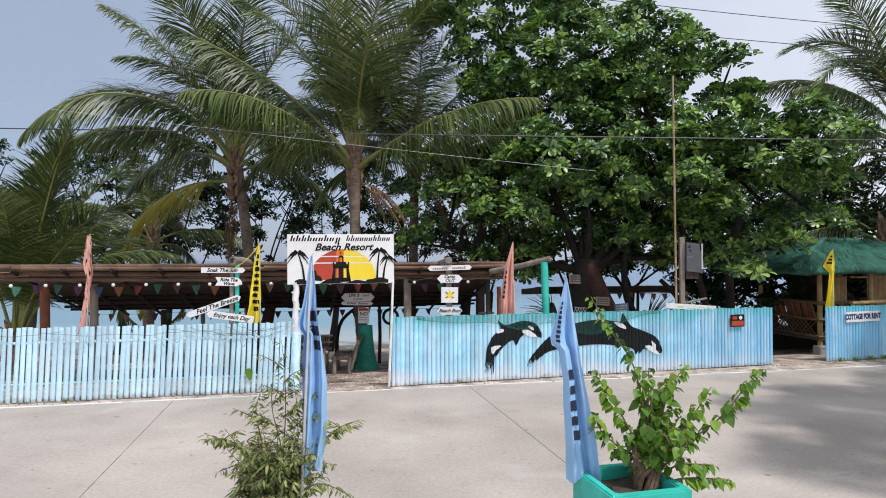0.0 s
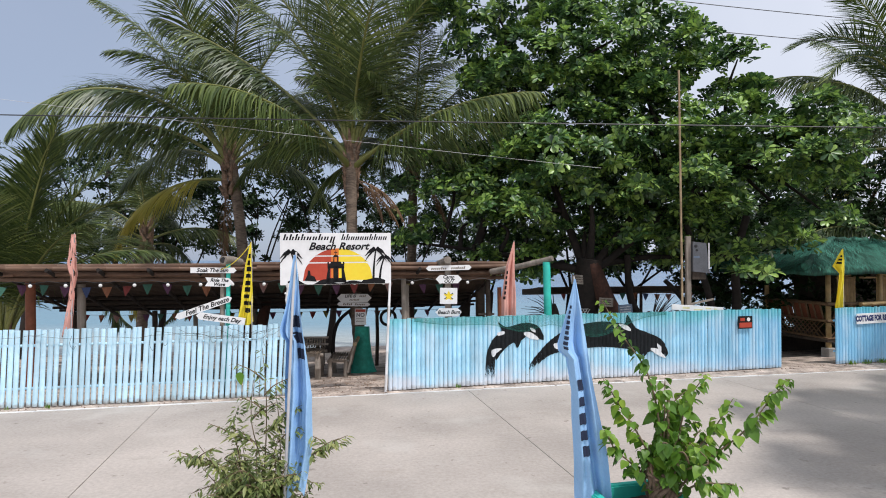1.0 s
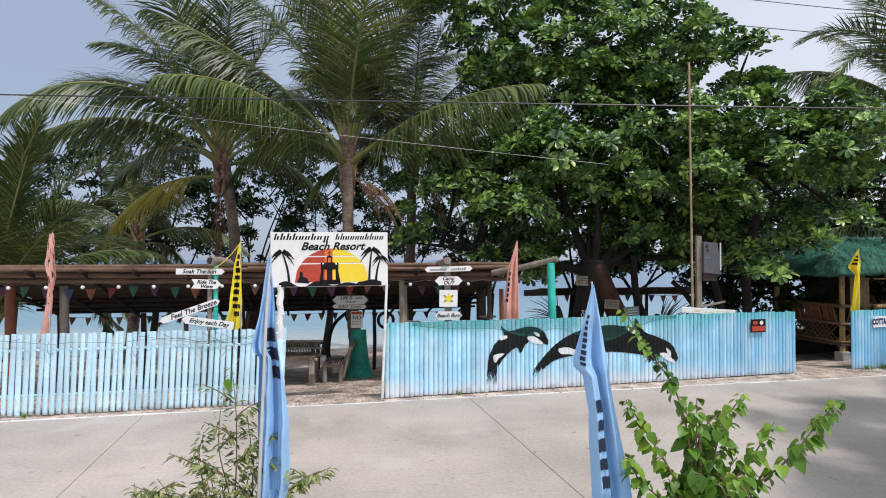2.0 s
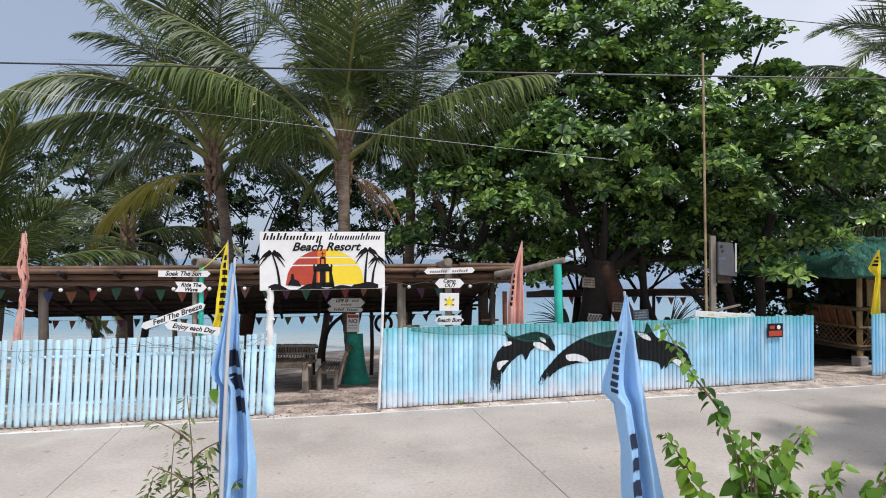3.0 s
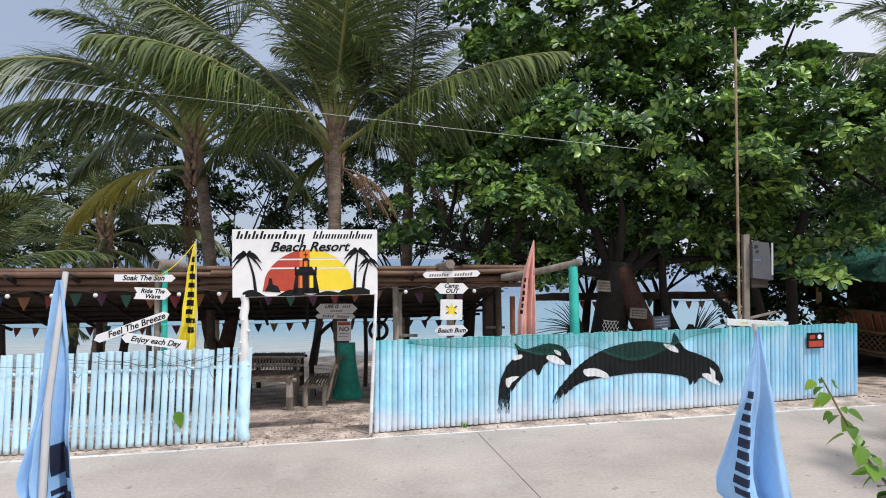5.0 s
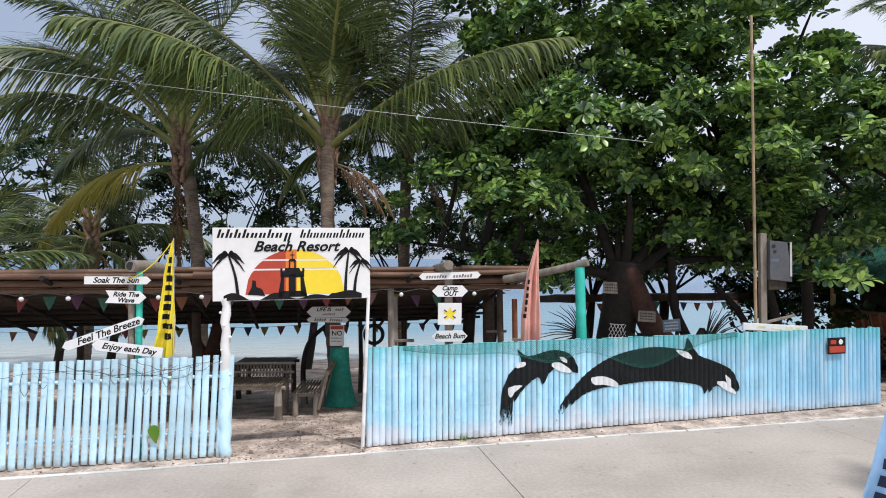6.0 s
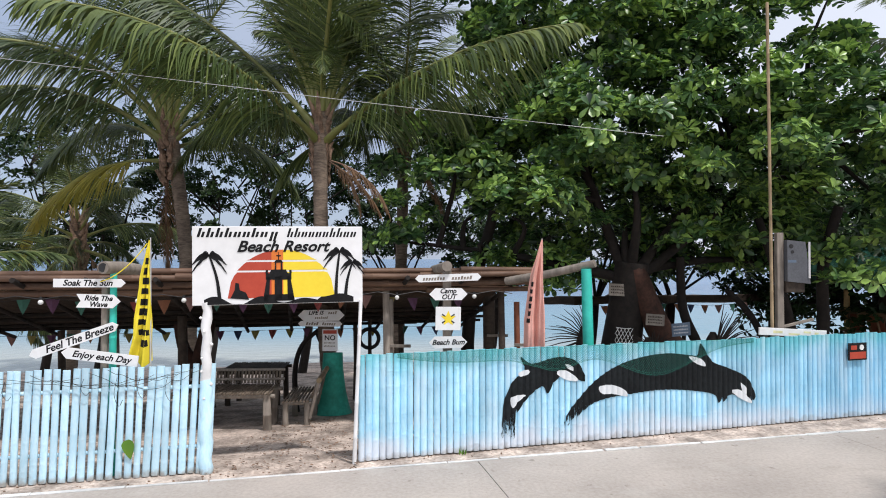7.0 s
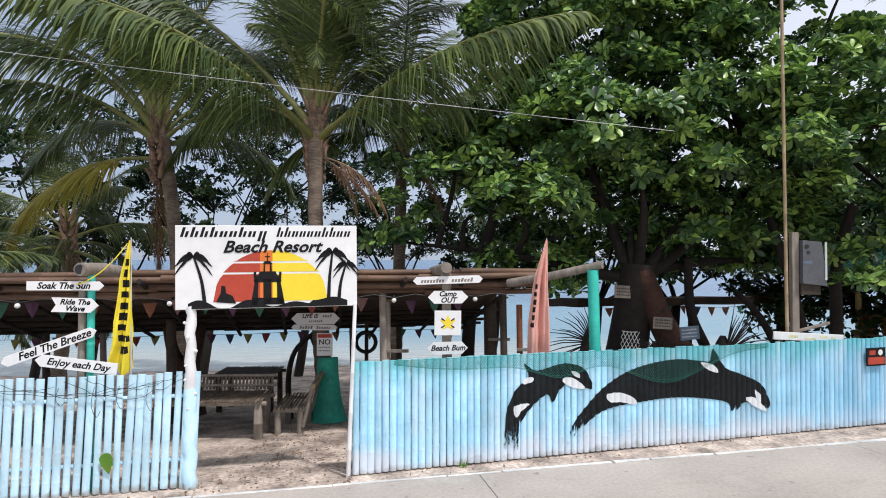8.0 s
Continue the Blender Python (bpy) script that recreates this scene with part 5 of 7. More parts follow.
part("painted_foot", new_tube([(0, 0, 0.04), (-0.01, 0, 0.2), (-0.02, 0.02, 0.5), (-0.03, 0.05, 0.9), (-0.035, 0.09, 1.22)], [0.37, 0.31, 0.245, 0.2, 0.185], 14), M_GREENP, gate_palm, "green paint on the trunk", True)
palm((-1.1, 19.2, gz(-1, 19) - 0.1), (-0.9, 19.2, 6.2), 0.17, 0.14, "coconut palm half hidden behind the broad tree", 3, 14, 4.2, [(10, 30, 70, "g", 4.2)], 1, 0.1, 15)
palm((-10.3, 14.6, gz(-10, 14.6) - 0.1), (-10.35, 14.6, 0.75), 0.24, 0.2, "young coconut palm with steep fronds rising beside the shelter", 4, 4, 4.5, [(359, 79, 12, "g", 5.2), (0, 87, 78, "g", 4.5), (288, 87, 65, "g", 4.1), (21, 81, 42, "g", 4.8), (37, 80, 100, "g", 4.2), (350, 84, 30, "g", 5.0), (330, 72, 70, "g", 4.3), (12, 70, 84, "g", 4.4)], 0, 0.05, 64, 86)
palm((-10.6, 21.4, gz(-9.6, 21) - 0.1), (-10.3, 21.4, 3.8), 0.2, 0.16, "low coconut palm beyond the shelter", 5, 18, 3.6, [], 2, 0.1, -30)
palm((15.3, 20.4, gz(15, 20) - 0.1), (15.5, 20.2, 7.0), 0.2, 0.16, "tall coconut palm beyond the thatched cottage", 6, 10, 5.0, [(174, 57, 79, "g", 5.5), (181, 87, 121, "g", 5.6), (199, 87, 79, "g", 5.6), (111, -7, 20, "y", 5.5), (195, 80, 144, "g", 5.1), (165, 40, 84, "g", 4.6), (188, 30, 90, "g", 4.0)], 3, 0.2, 0)
palm((13.6, 18.8, gz(13, 18) - 0.1), (13.8, 18.8, 3.6), 0.17, 0.14, "coconut palm with low fronds over the cottage roof", 7, 6, 3.6, [(190, 30, 74, "g", 3.9)], 1, 0.1, 0, 60)

ws = thing("warning_sign", pose(-2.02, 15.36, 1.06), "white notice with red heading on the palm trunk", "sign")
part("panel", new_box(-0.14, 0.14, -0.006, 0.006, -0.2, 0.2), M_WHITE, ws)
part("red_heading", new_box(-0.125, 0.125, -0.009, -0.0062, 0.12, 0.185), M_RED, ws)
lettering("lettering", "NO", 0.13, M_INK, ws, pose(0, -0.0085, 0.04), 0, 1, 0.002)
bm = bmesh.new()
bars(bm, -0.11, 0.1, -0.06, -0.035, -0.0085, 9, 0)
bars(bm, -0.11, 0.1, -0.12, -0.095, -0.0085, 8, 0)
tagged(part("small_print", bm, M_GREYWOOD, ws), kind="stuff")
plank_sign(pose(-2.15, 15.2, 1.535, 0, 0, 4), 0.84, 0.2, "point", "point", [("LIFE IS", -0.1, 0.045)], "white double-pointed board with faded lettering on the palm", 0.1, [(0.12, 0.28, 0.02, 0.075, 4), (-0.12, 0.12, -0.065, -0.02, 7)])
plank_sign(pose(-2.17, 15.2, 1.38, 0, 1, 4), 0.8, 0.095, "point", "point", [], "narrow white plank with faded lettering on the palm", 0.1, [(-0.26, -0.03, -0.025, 0.03, 5), (0.03, 0.28, -0.025, 0.03, 6)])


# ---- scattered leaves ----
def scatter(name, tv, tf, pos, axes, scale, mat, seed):
    """Many copies of one leaf cluster in a single mesh; axes are the clusters' up directions."""
    g = np.random.default_rng(seed)
    tv = np.array(tv)
    N = len(pos)
    z = axes / np.linalg.norm(axes, axis=1, keepdims=True)
    ref = g.normal(size=(N, 3))
    x = np.cross(ref, z)
    x /= np.linalg.norm(x, axis=1, keepdims=True)
    y = np.cross(z, x)
    R = np.stack([x, y, z], axis=2) * scale[:, None, None]
    V = np.einsum("nij,kj->nki", R, tv) + pos[:, None, :]
    F = (np.array(tf)[None] + (np.arange(N) * len(tv))[:, None, None]).reshape(-1, 4)
    me = bpy.data.meshes.new(name)
    V = V.reshape(-1, 3)
    me.vertices.add(len(V))
    me.vertices.foreach_set("co", V.ravel())
    me.loops.add(F.size)
    me.loops.foreach_set("vertex_index", F.ravel().astype(np.int32))
    me.polygons.add(len(F))
    me.polygons.foreach_set("loop_start", np.arange(0, F.size, 4, dtype=np.int32))
    me.materials.append(mat)
    me.update(calc_edges=True)
    me.validate()
    return me


def rosette(n, length, width, shape, tilt=0.5, seed=0):
    rng = random.Random(seed)
    vs, fs = [], []
    for i in range(n):
        a = i * 2.4
        e = tilt + rng.uniform(-0.6, 0.6)
        d = Vector((math.cos(a) * math.cos(e), math.sin(a) * math.cos(e), math.sin(e)))
        leaf_quads(vs, fs, d * length * 0.15 + Vector((0, 0, -0.04 * i / n)), d, Vector((0, 0, 1)), length * rng.uniform(0.55, 1.15), width * rng.uniform(0.75, 1.1), shape, 0.35)
    return vs, fs


def crown_points(ells, pads, per_pad, seed, pad_r=(0.5, 0.95), flat=0.33, inner=0.25, apart=0.0):
    """Leaf clusters grouped in flattened pads over a union of ellipsoids, the pads kept apart in tiers."""
    g = np.random.default_rng(seed)
    vol = np.array([a * b + b * c + a * c for (_, (a, b, c)) in ells])
    P, A, centres = [], [], []
    for k in range(pads):
        c, r = ells[g.choice(len(ells), p=vol / vol.sum())]
        d = g.normal(size=3)
        d /= np.linalg.norm(d)
        s = 1.0 - inner * g.random() ** 1.5
        ctr = np.array(c) + d * np.array(r) * s
        if apart and centres and (np.linalg.norm((np.array(centres) - ctr) / np.array([1.0, 1.0, 0.72]), axis=1) < apart).any():
            continue
        centres.append(ctr)
        pr = g.uniform(*pad_r)
        n = max(4, int(per_pad * (pr / pad_r[1]) ** 2))
        q = g.normal(size=(n, 3))
        q /= np.linalg.norm(q, axis=1, keepdims=True)
        q *= g.random((n, 1)) ** 0.4
        off = q * np.array([pr, pr, pr * flat * 0.5])
        off[:, 2] += pr * flat * (1 - (q[:, 0] ** 2 + q[:, 1] ** 2)) - 0.12 * pr * (g.random(n) < 0.3)
        off[:, 2] -= 0.25 * (off[:, 0] * d[0] + off[:, 1] * d[1])
        P.append(ctr + off)
        A.append(d * 0.3 + np.array([0, 0, 0.9]) + g.normal(size=(n, 3)) * 0.42 + q * 0.3)
    return np.concatenate(P), np.concatenate(A), centres


def broad_tree(name, base, fork, ells, pads, per_pad, template, mat, label, seed, scale=(0.8, 1.2), limb_n=26, trunk_r=0.3, group="", pad_r=(0.5, 0.95), flat=0.33, inner=0.25, apart=0.0):
    g = np.random.default_rng(seed)
    rng = random.Random(seed)
    root = thing(name, Matrix.Translation(base), label, "tree", group)
    b = Vector(base)
    P, A, C = crown_points(ells, pads, per_pad, seed, pad_r, flat, inner, apart)
    me = scatter("crown", template[0], template[1], P - np.array(base), A, g.uniform(scale[0], scale[1], len(P)), mat, seed)
    crown = new("crown", me)
    crown.parent = root
    fk = Vector(fork) - b
    part("trunk", new_tube(curve_pts([(0, 0, -0.15), (fk.x * 0.4 + 0.08, fk.y * 0.4, fk.z * 0.5), tuple(fk)], 6), [trunk_r * (1.25 - 0.03 * i) for i in range(13)], 12), M_BARKSHADE, root, smooth=True)
    mains = []
    for m_i, c in enumerate(rng.sample(C, min(limb_n, len(C)))):
        e = Vector(c) - b
        if m_i < 7:
            start = fk * rng.uniform(0.8, 0.97)
            thick = trunk_r * 0.3
        else:
            start = min((v for v in mains), key=lambda v: (v - e).length)
            thick = trunk_r * 0.17
        mid = start.lerp(e, 0.5) + Vector((rng.uniform(-0.3, 0.3), rng.uniform(-0.3, 0.3), rng.uniform(-0.1, 0.35)))
        pts = curve_pts([tuple(start), tuple(mid), tuple(e)], 5)
        if m_i < 7:
            mains += pts[2:-1]
        part("limb", new_tube(pts, [thick * (1.05 - i / len(pts)) + 0.01 for i in range(len(pts))], 6), M_BARKSHADE, root, smooth=True)
    return root


ALMOND = rosette(7, 0.215, 0.128, "spoon", 0.45, 3)
SPRIG = rosette(6, 0.18, 0.09, "obovate", 0.25, 4)
broad_tree("almond_tree", (3.55, 16.6, gz(3.5, 16.6)), (3.9, 16.3, 2.5),
           [((3.4, 16.7, 6.9), (2.6, 1.7, 2.6)), ((5.6, 14.9, 4.9), (2.6, 0.9, 0.9)), ((3.0, 14.8, 4.7), (1.7, 0.8, 0.5)), ((2.0, 17.0, 4.7), (2.3, 1.0, 1.0)), ((7.4, 15.8, 6.4), (1.3, 0.6, 0.25)), ((0.4, 16.4, 9.3), (1.3, 0.9, 0.45)), ((8.0, 15.8, 7.65), (0.9, 0.4, 0.2)), ((6.9, 15.9, 5.6), (1.4, 0.7, 0.3)), ((6.1, 15.8, 7.8), (0.9, 0.7, 0.5)), ((8.7, 15.2, 4.9), (1.5, 1.0, 0.8)),
            ((9.2, 15.1, 5.6), (1.4, 0.8, 0.6)), ((9.2, 15.6, 3.5), (0.9, 0.7, 0.3)), ((1.5, 15.2, 3.7), (1.2, 0.7, 0.3)), ((7.0, 17.2, 4.8), (1.6, 1.0, 1.3)), ((4.6, 17.8, 3.4), (4.0, 1.2, 0.9)), ((3.8, 16.9, 5.4), (3.2, 1.5, 1.8)), ((1.9, 17.2, 2.5), (1.3, 0.8, 0.6)), ((4.2, 16.9, 3.6), (2.8, 0.5, 0.7)), ((4.2, 15.9, 5.6), (3.0, 0.8, 0.4)), ((4.3, 17.8, 2.6), (2.3, 0.8, 0.6)), ((7.5, 17.4, 2.9), (1.3, 1.0, 0.6)), ((7.6, 15.2, 2.5), (0.5, 0.4, 0.5)), ((6.1, 15.2, 3.7), (1.0, 0.6, 0.25)), ((2.5, 15.7, 3.4), (0.9, 0.5, 0.35)), ((6.2, 15.9, 3.0), (1.4, 0.5, 0.45)), ((7.9, 15.0, 2.7), (0.7, 0.4, 0.3)), ((5.2, 15.6, 6.4), (1.6, 0.8, 0.7)), ((3.6, 18.3, 5.2), (3.0, 0.4, 2.2)), ((6.8, 18.2, 4.2), (2.2, 0.4, 1.3)), ((4.0, 17.5, 6.6), (2.2, 0.4, 1.8)), ((-0.3, 17.3, 4.3), (1.1, 0.6, 1.2)), ((-0.7, 17.5, 3.1), (0.9, 0.5, 0.5)), ((4.3, 15.9, 3.7), (1.3, 0.3, 0.3)), ((0.3, 16.4, 4.4), (0.8, 0.5, 0.35)), ((6.0, 17.6, 2.5), (1.4, 0.5, 0.45)), ((3.2, 17.6, 2.5), (1.0, 0.5, 0.4)), ((6.4, 16.6, 7.7), (0.9, 0.7, 0.5)), ((5.4, 16.6, 8.6), (1.3, 0.8, 0.7)), ((8.0, 16.2, 7.0), (0.9, 0.5, 0.3)), ((1.1, 16.8, 8.1), (0.9, 0.6, 0.9)), ((1.6, 16.6, 9.4), (0.9, 0.6, 0.6)), ((3.6, 16.8, 9.6), (1.5, 0.9, 0.7))],
           2500, 62, ALMOND, M_ALMOND, "large spreading tree with broad glossy leaves over the fence", 8, (0.62, 1.02), 60, 0.36, "", (0.45, 0.75), 0.5, 0.5, 0.78)
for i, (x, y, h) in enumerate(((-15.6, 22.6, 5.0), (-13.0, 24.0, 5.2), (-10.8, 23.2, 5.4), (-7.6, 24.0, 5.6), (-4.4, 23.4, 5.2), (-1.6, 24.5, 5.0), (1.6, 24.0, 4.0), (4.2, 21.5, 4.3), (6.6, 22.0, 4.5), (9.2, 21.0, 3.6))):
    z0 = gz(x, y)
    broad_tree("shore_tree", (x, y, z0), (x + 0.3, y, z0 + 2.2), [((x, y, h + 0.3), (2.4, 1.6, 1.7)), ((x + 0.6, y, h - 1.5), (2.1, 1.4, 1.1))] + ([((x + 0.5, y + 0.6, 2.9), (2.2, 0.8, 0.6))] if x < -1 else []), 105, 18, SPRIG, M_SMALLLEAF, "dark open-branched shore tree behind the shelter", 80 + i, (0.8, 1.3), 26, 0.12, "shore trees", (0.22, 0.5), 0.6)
for i, (x, y, h) in enumerate(((10.6, 19.6, 3.6), (12.6, 21.4, 5.0), (15.6, 22.5, 5.6), (19.5, 21.5, 6.0))):
    z0 = gz(x, y)
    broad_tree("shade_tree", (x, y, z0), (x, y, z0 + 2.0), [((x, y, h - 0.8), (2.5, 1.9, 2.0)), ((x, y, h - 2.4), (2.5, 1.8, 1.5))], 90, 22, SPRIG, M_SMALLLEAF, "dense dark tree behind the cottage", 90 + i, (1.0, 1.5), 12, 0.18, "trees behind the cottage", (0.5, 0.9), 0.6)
# unseen tree outside the view; crown lobes added for the shade they cast
broad_tree("roadside_tree", (13.5, 6.0, 0), (13.3, 6.2, 2.6), [((10.6, 6.6, 6.2), (2.4, 2.2, 1.3)), ((13.0, 8.6, 6.2), (2.6, 2.2, 1.3)), ((9.0, 7.6, 6.4), (1.5, 1.3, 0.8)), ((8.2, 4.2, 6.3), (1.9, 1.8, 1.0)), ((14.9, 12.4, 6.4), (2.0, 2.0, 1.0)), ((14.6, 10.8, 6.4), (2.0, 2.0, 1.0))], 120, 34, SPRIG, M_ALMOND, "broad-leaved roadside tree that shades the road", 99, (1.2, 1.7), 16, 0.28)

# ---- open beach shelter ----
SH = pose(-1, 13.75, 0, 0, 0, 11.5)
shelter = thing("beach_shelter", SH, "long open shelter with a low bamboo-pole and thatch roof", "shelter")
rs = random.Random(17)


def roof_z(y):
    return 2.3 - 0.3 * y


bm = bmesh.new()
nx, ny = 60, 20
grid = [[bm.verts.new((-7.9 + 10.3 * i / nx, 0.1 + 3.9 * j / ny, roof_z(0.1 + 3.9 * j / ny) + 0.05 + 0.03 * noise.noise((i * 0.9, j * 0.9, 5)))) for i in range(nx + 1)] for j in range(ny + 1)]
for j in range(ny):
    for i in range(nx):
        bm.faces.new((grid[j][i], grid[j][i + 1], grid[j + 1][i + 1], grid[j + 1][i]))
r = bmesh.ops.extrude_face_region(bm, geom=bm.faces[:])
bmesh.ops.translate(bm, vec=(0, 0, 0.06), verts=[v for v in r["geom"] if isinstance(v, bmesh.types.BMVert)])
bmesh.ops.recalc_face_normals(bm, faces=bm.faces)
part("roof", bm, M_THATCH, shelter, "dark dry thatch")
# front canes brown; inner canes and rafters near-black, roof shade in the colour
for k in range(9):
    y = 0.45 * k if k > 4 else 0.1 * k - 0.1
    dz = (-0.02, 0.07, -0.1, -0.17, 0.0)[k] if k < 5 else -0.04
    bm = bmesh.new()
    x = -12.7 if k < 5 else -8.1
    while x < 2.3:
        e = min(2.4, x + rs.uniform(3.5, 5.5))
        bamboo(bm, (x, y + rs.uniform(-0.03, 0.03), roof_z(y) + dz + rs.uniform(-0.03, 0.03)), (e + 0.3, y + rs.uniform(-0.03, 0.03), roof_z(y) + dz + rs.uniform(-0.03, 0.03)), 0.05 if k < 5 else 0.035, 7, 0.45, rs)
        x = e
    part("purlin", bm, M_ROOFPOLE if k < 5 else M_BARKSHADE, shelter, smooth=True)
for k in range(17):
    x = -12.4 + 0.92 * k
    if x < -8:
        continue
    bm = bmesh.new()
    bamboo(bm, (x, -0.25, roof_z(-0.25) - 0.1), (x + rs.uniform(-0.1, 0.1), 4.0, roof_z(4.0) - 0.1), 0.04, 6, 0.5, rs)
    part("rafter", bm, M_BARKSHADE, shelter, smooth=True)
for x, y, mat, r0 in ((-10.5, 0.4, M_DARKWOOD, 0.06), (-7.6, 0.8, M_REDWOOD, 0.1), (-6.7, 1.0, M_GREYWOOD, 0.09), (-5.9, 3.7, M_DARKWOOD, 0.07), (-4.9, 3.7, M_GREYWOOD, 0.06), (-7.8, 3.7, M_DARKWOOD, 0.07), (-3.4, 2.5, M_DARKWOOD, 0.09), (0.2, 0.35, M_GREYWOOD, 0.06), (-0.1, 3.7, M_DARKWOOD, 0.05), (2.2, 0.4, M_DARKWOOD, 0.06), (2.0, 3.7, M_DARKWOOD, 0.06), (0.9, 3.7, M_DARKWOOD, 0.06)):
    w = SH @ Vector((x, y, 0))
    zb = gz(w.x, w.y) - 0.1
    part("post", new_tube([(x, y, zb), (x + 0.02, y, (zb + roof_z(y)) / 2), (x, y, roof_z(y) - 0.05)], [r0 * 1.05, r0, r0 * 0.95], 9), mat, shelter, smooth=True)

lights = thing("string_lights", SH, "string of round white bulbs hung along the shelter's edge", "string lights")
part("cable", new_tube([(-12.4 + 0.31 * i, -0.3, 2.06 - (0.05 if i % 2 else 0)) for i in range(48)], 0.006, 5), M_WIRE, lights)
bulb = bmesh.new()
bmesh.ops.create_uvsphere(bulb, u_segments=10, v_segments=7, radius=0.036, matrix=Matrix.Translation((0, 0, -0.06)))
bulb_me = mesh_of("bulb", bulb, M_BULB, True)
cap_me = mesh_of("socket", new_tube([(0, 0, 0), (0, 0, -0.035)], 0.018, 8), M_RUBBER)
for i in range(23):
    shared("bulb", bulb_me, lights, pose(-12.1 + 0.62 * i, -0.3, 2.03))
    shared("socket", cap_me, lights, pose(-12.1 + 0.62 * i, -0.3, 2.045))


def bunting(m, length, step, size, label, seed, sag=0.08):
    rng = random.Random(seed)
    b = thing("bunting", m, label, "bunting", "flag garlands")
    n = int(length / step)
    span = 6
    part("cord", new_tube([(i * step, 0, -sag * math.sin(math.pi * (i % span) / span)) for i in range(n + 1)], 0.005, 4), M_WIRE, b)
    mes = []
    for mt in BUNT:
        me = quads_mesh("pennant", [(-size / 2, 0, 0), (0, -0.02, 0.0), (size / 2, 0, 0), (0.28 * size, -0.012, -0.6 * size), (0, -0.03, -1.15 * size), (-0.28 * size, -0.012, -0.6 * size)], [(0, 5, 1), (5, 4, 1), (4, 3, 1), (3, 2, 1)], mt)
        mes.append(me)
    for i in range(n):
        shared("pennant", mes[(i * 3 + rng.randrange(2)) % len(mes)], b, pose((i + 0.5) * step, 0, -sag * math.sin(math.pi * ((i + 0.5) % span) / span), rng.uniform(-12, 12), rng.uniform(-5, 5), rng.uniform(-20, 20)))
    return b


bunting(SH @ pose(-12.3, 0.7, 1.97), 14.2, 0.4, 0.2, "faded multicoloured pennants along the shelter front", 1)
bunting(SH @ pose(-7.8, 3.98, roof_z(3.98) - 0.06), 10.2, 0.36, 0.18, "small dark pennants along the seaward eave", 2, 0.03)

# second, lower shelter beyond the broad tree
SH2 = pose(4.6, 19.6, 0, 0, 0, 10)
sh2 = thing("beach_shelter", SH2, "dark low thatched shelter near the water", "shelter")
bm = new_box(-1.2, 5.0, 0, 3.0, 1.42, 1.62, 0.02)
for v in bm.verts:
    v.co.z += 0.06 * noise.noise((v.co.x, v.co.y, 3)) - 0.08 * v.co.y
bmesh.ops.subdivide_edges(bm, edges=bm.edges[:], cuts=4, use_grid_fill=True)
for v in bm.verts:
    v.co += Vector((0, 0.03, 0.05)) * noise.noise(v.co * 2.3)
part("roof", bm, M_THATCH, sh2)
for x, y in ((0.2, 0.3), (2.0, 0.3), (2.5, 2.0), (4.6, 0.3)):
    w = SH2 @ Vector((x, y, 0))
    part("post", new_tube([(x, y, gz(w.x, w.y) - 0.1), (x + 0.03, y, 1.5)], [0.06, 0.05], 8), M_DARKWOOD, sh2, smooth=True)
bunting(SH2 @ pose(-1.0, -0.05, 1.42), 6.0, 0.4, 0.2, "red and dark pennants below the low shelter eave", 3)

# ---- table, benches ----
def slat_bench(m, length, depth, seat, back_h, label, back=True, name="bamboo_bench", category="bench"):
    b = thing(name, m, label, category)
    rng = random.Random(int(length * 100))
    n = int(depth / 0.056)
    for i in range(n):
        y = depth * (i + 0.5) / n
        bm = bmesh.new()
        tube(bm, [(0, y, seat + rng.uniform(-0.004, 0.004)), (length, y, seat + rng.uniform(-0.004, 0.004))], 0.018, 6)
        part("slat", bm, M_OLDCANE, b, smooth=True)
    for x in (0.1, length - 0.1):
        for y in (0.05, depth - 0.05):
            bm = bmesh.new()
            bamboo(bm, (x, y, -0.05), (x, y, seat - 0.02), 0.055, 9, 0.3, rng)
            part("leg", bm, M_GREYWOOD, b, smooth=True)
        part("bearer", new_tube([(x, -0.02, seat - 0.05), (x, depth + 0.02, seat - 0.05)], 0.03, 8), M_GREYWOOD, b, smooth=True)
    if back:
        for x in (0.06, length - 0.06):
            part("back_post", new_tube([(x, depth, seat - 0.3), (x, depth + 0.16, seat + back_h)], 0.03, 8), M_GREYWOOD, b, smooth=True)
        part("top_rail", new_tube([(-0.06, depth + 0.17, seat + back_h), (length + 0.06, depth + 0.17, seat + back_h)], 0.045, 10), M_BAMBOO, b, smooth=True)
        k = int(length / 0.06)
        for i in range(k):
            x = 0.1 + (length - 0.2) * i / (k - 1)
            part("back_slat", new_tube([(x, depth + 0.01, seat + 0.03), (x, depth + 0.14, seat + back_h - 0.02)], 0.017, 6), M_OLDCANE, b)
    return b


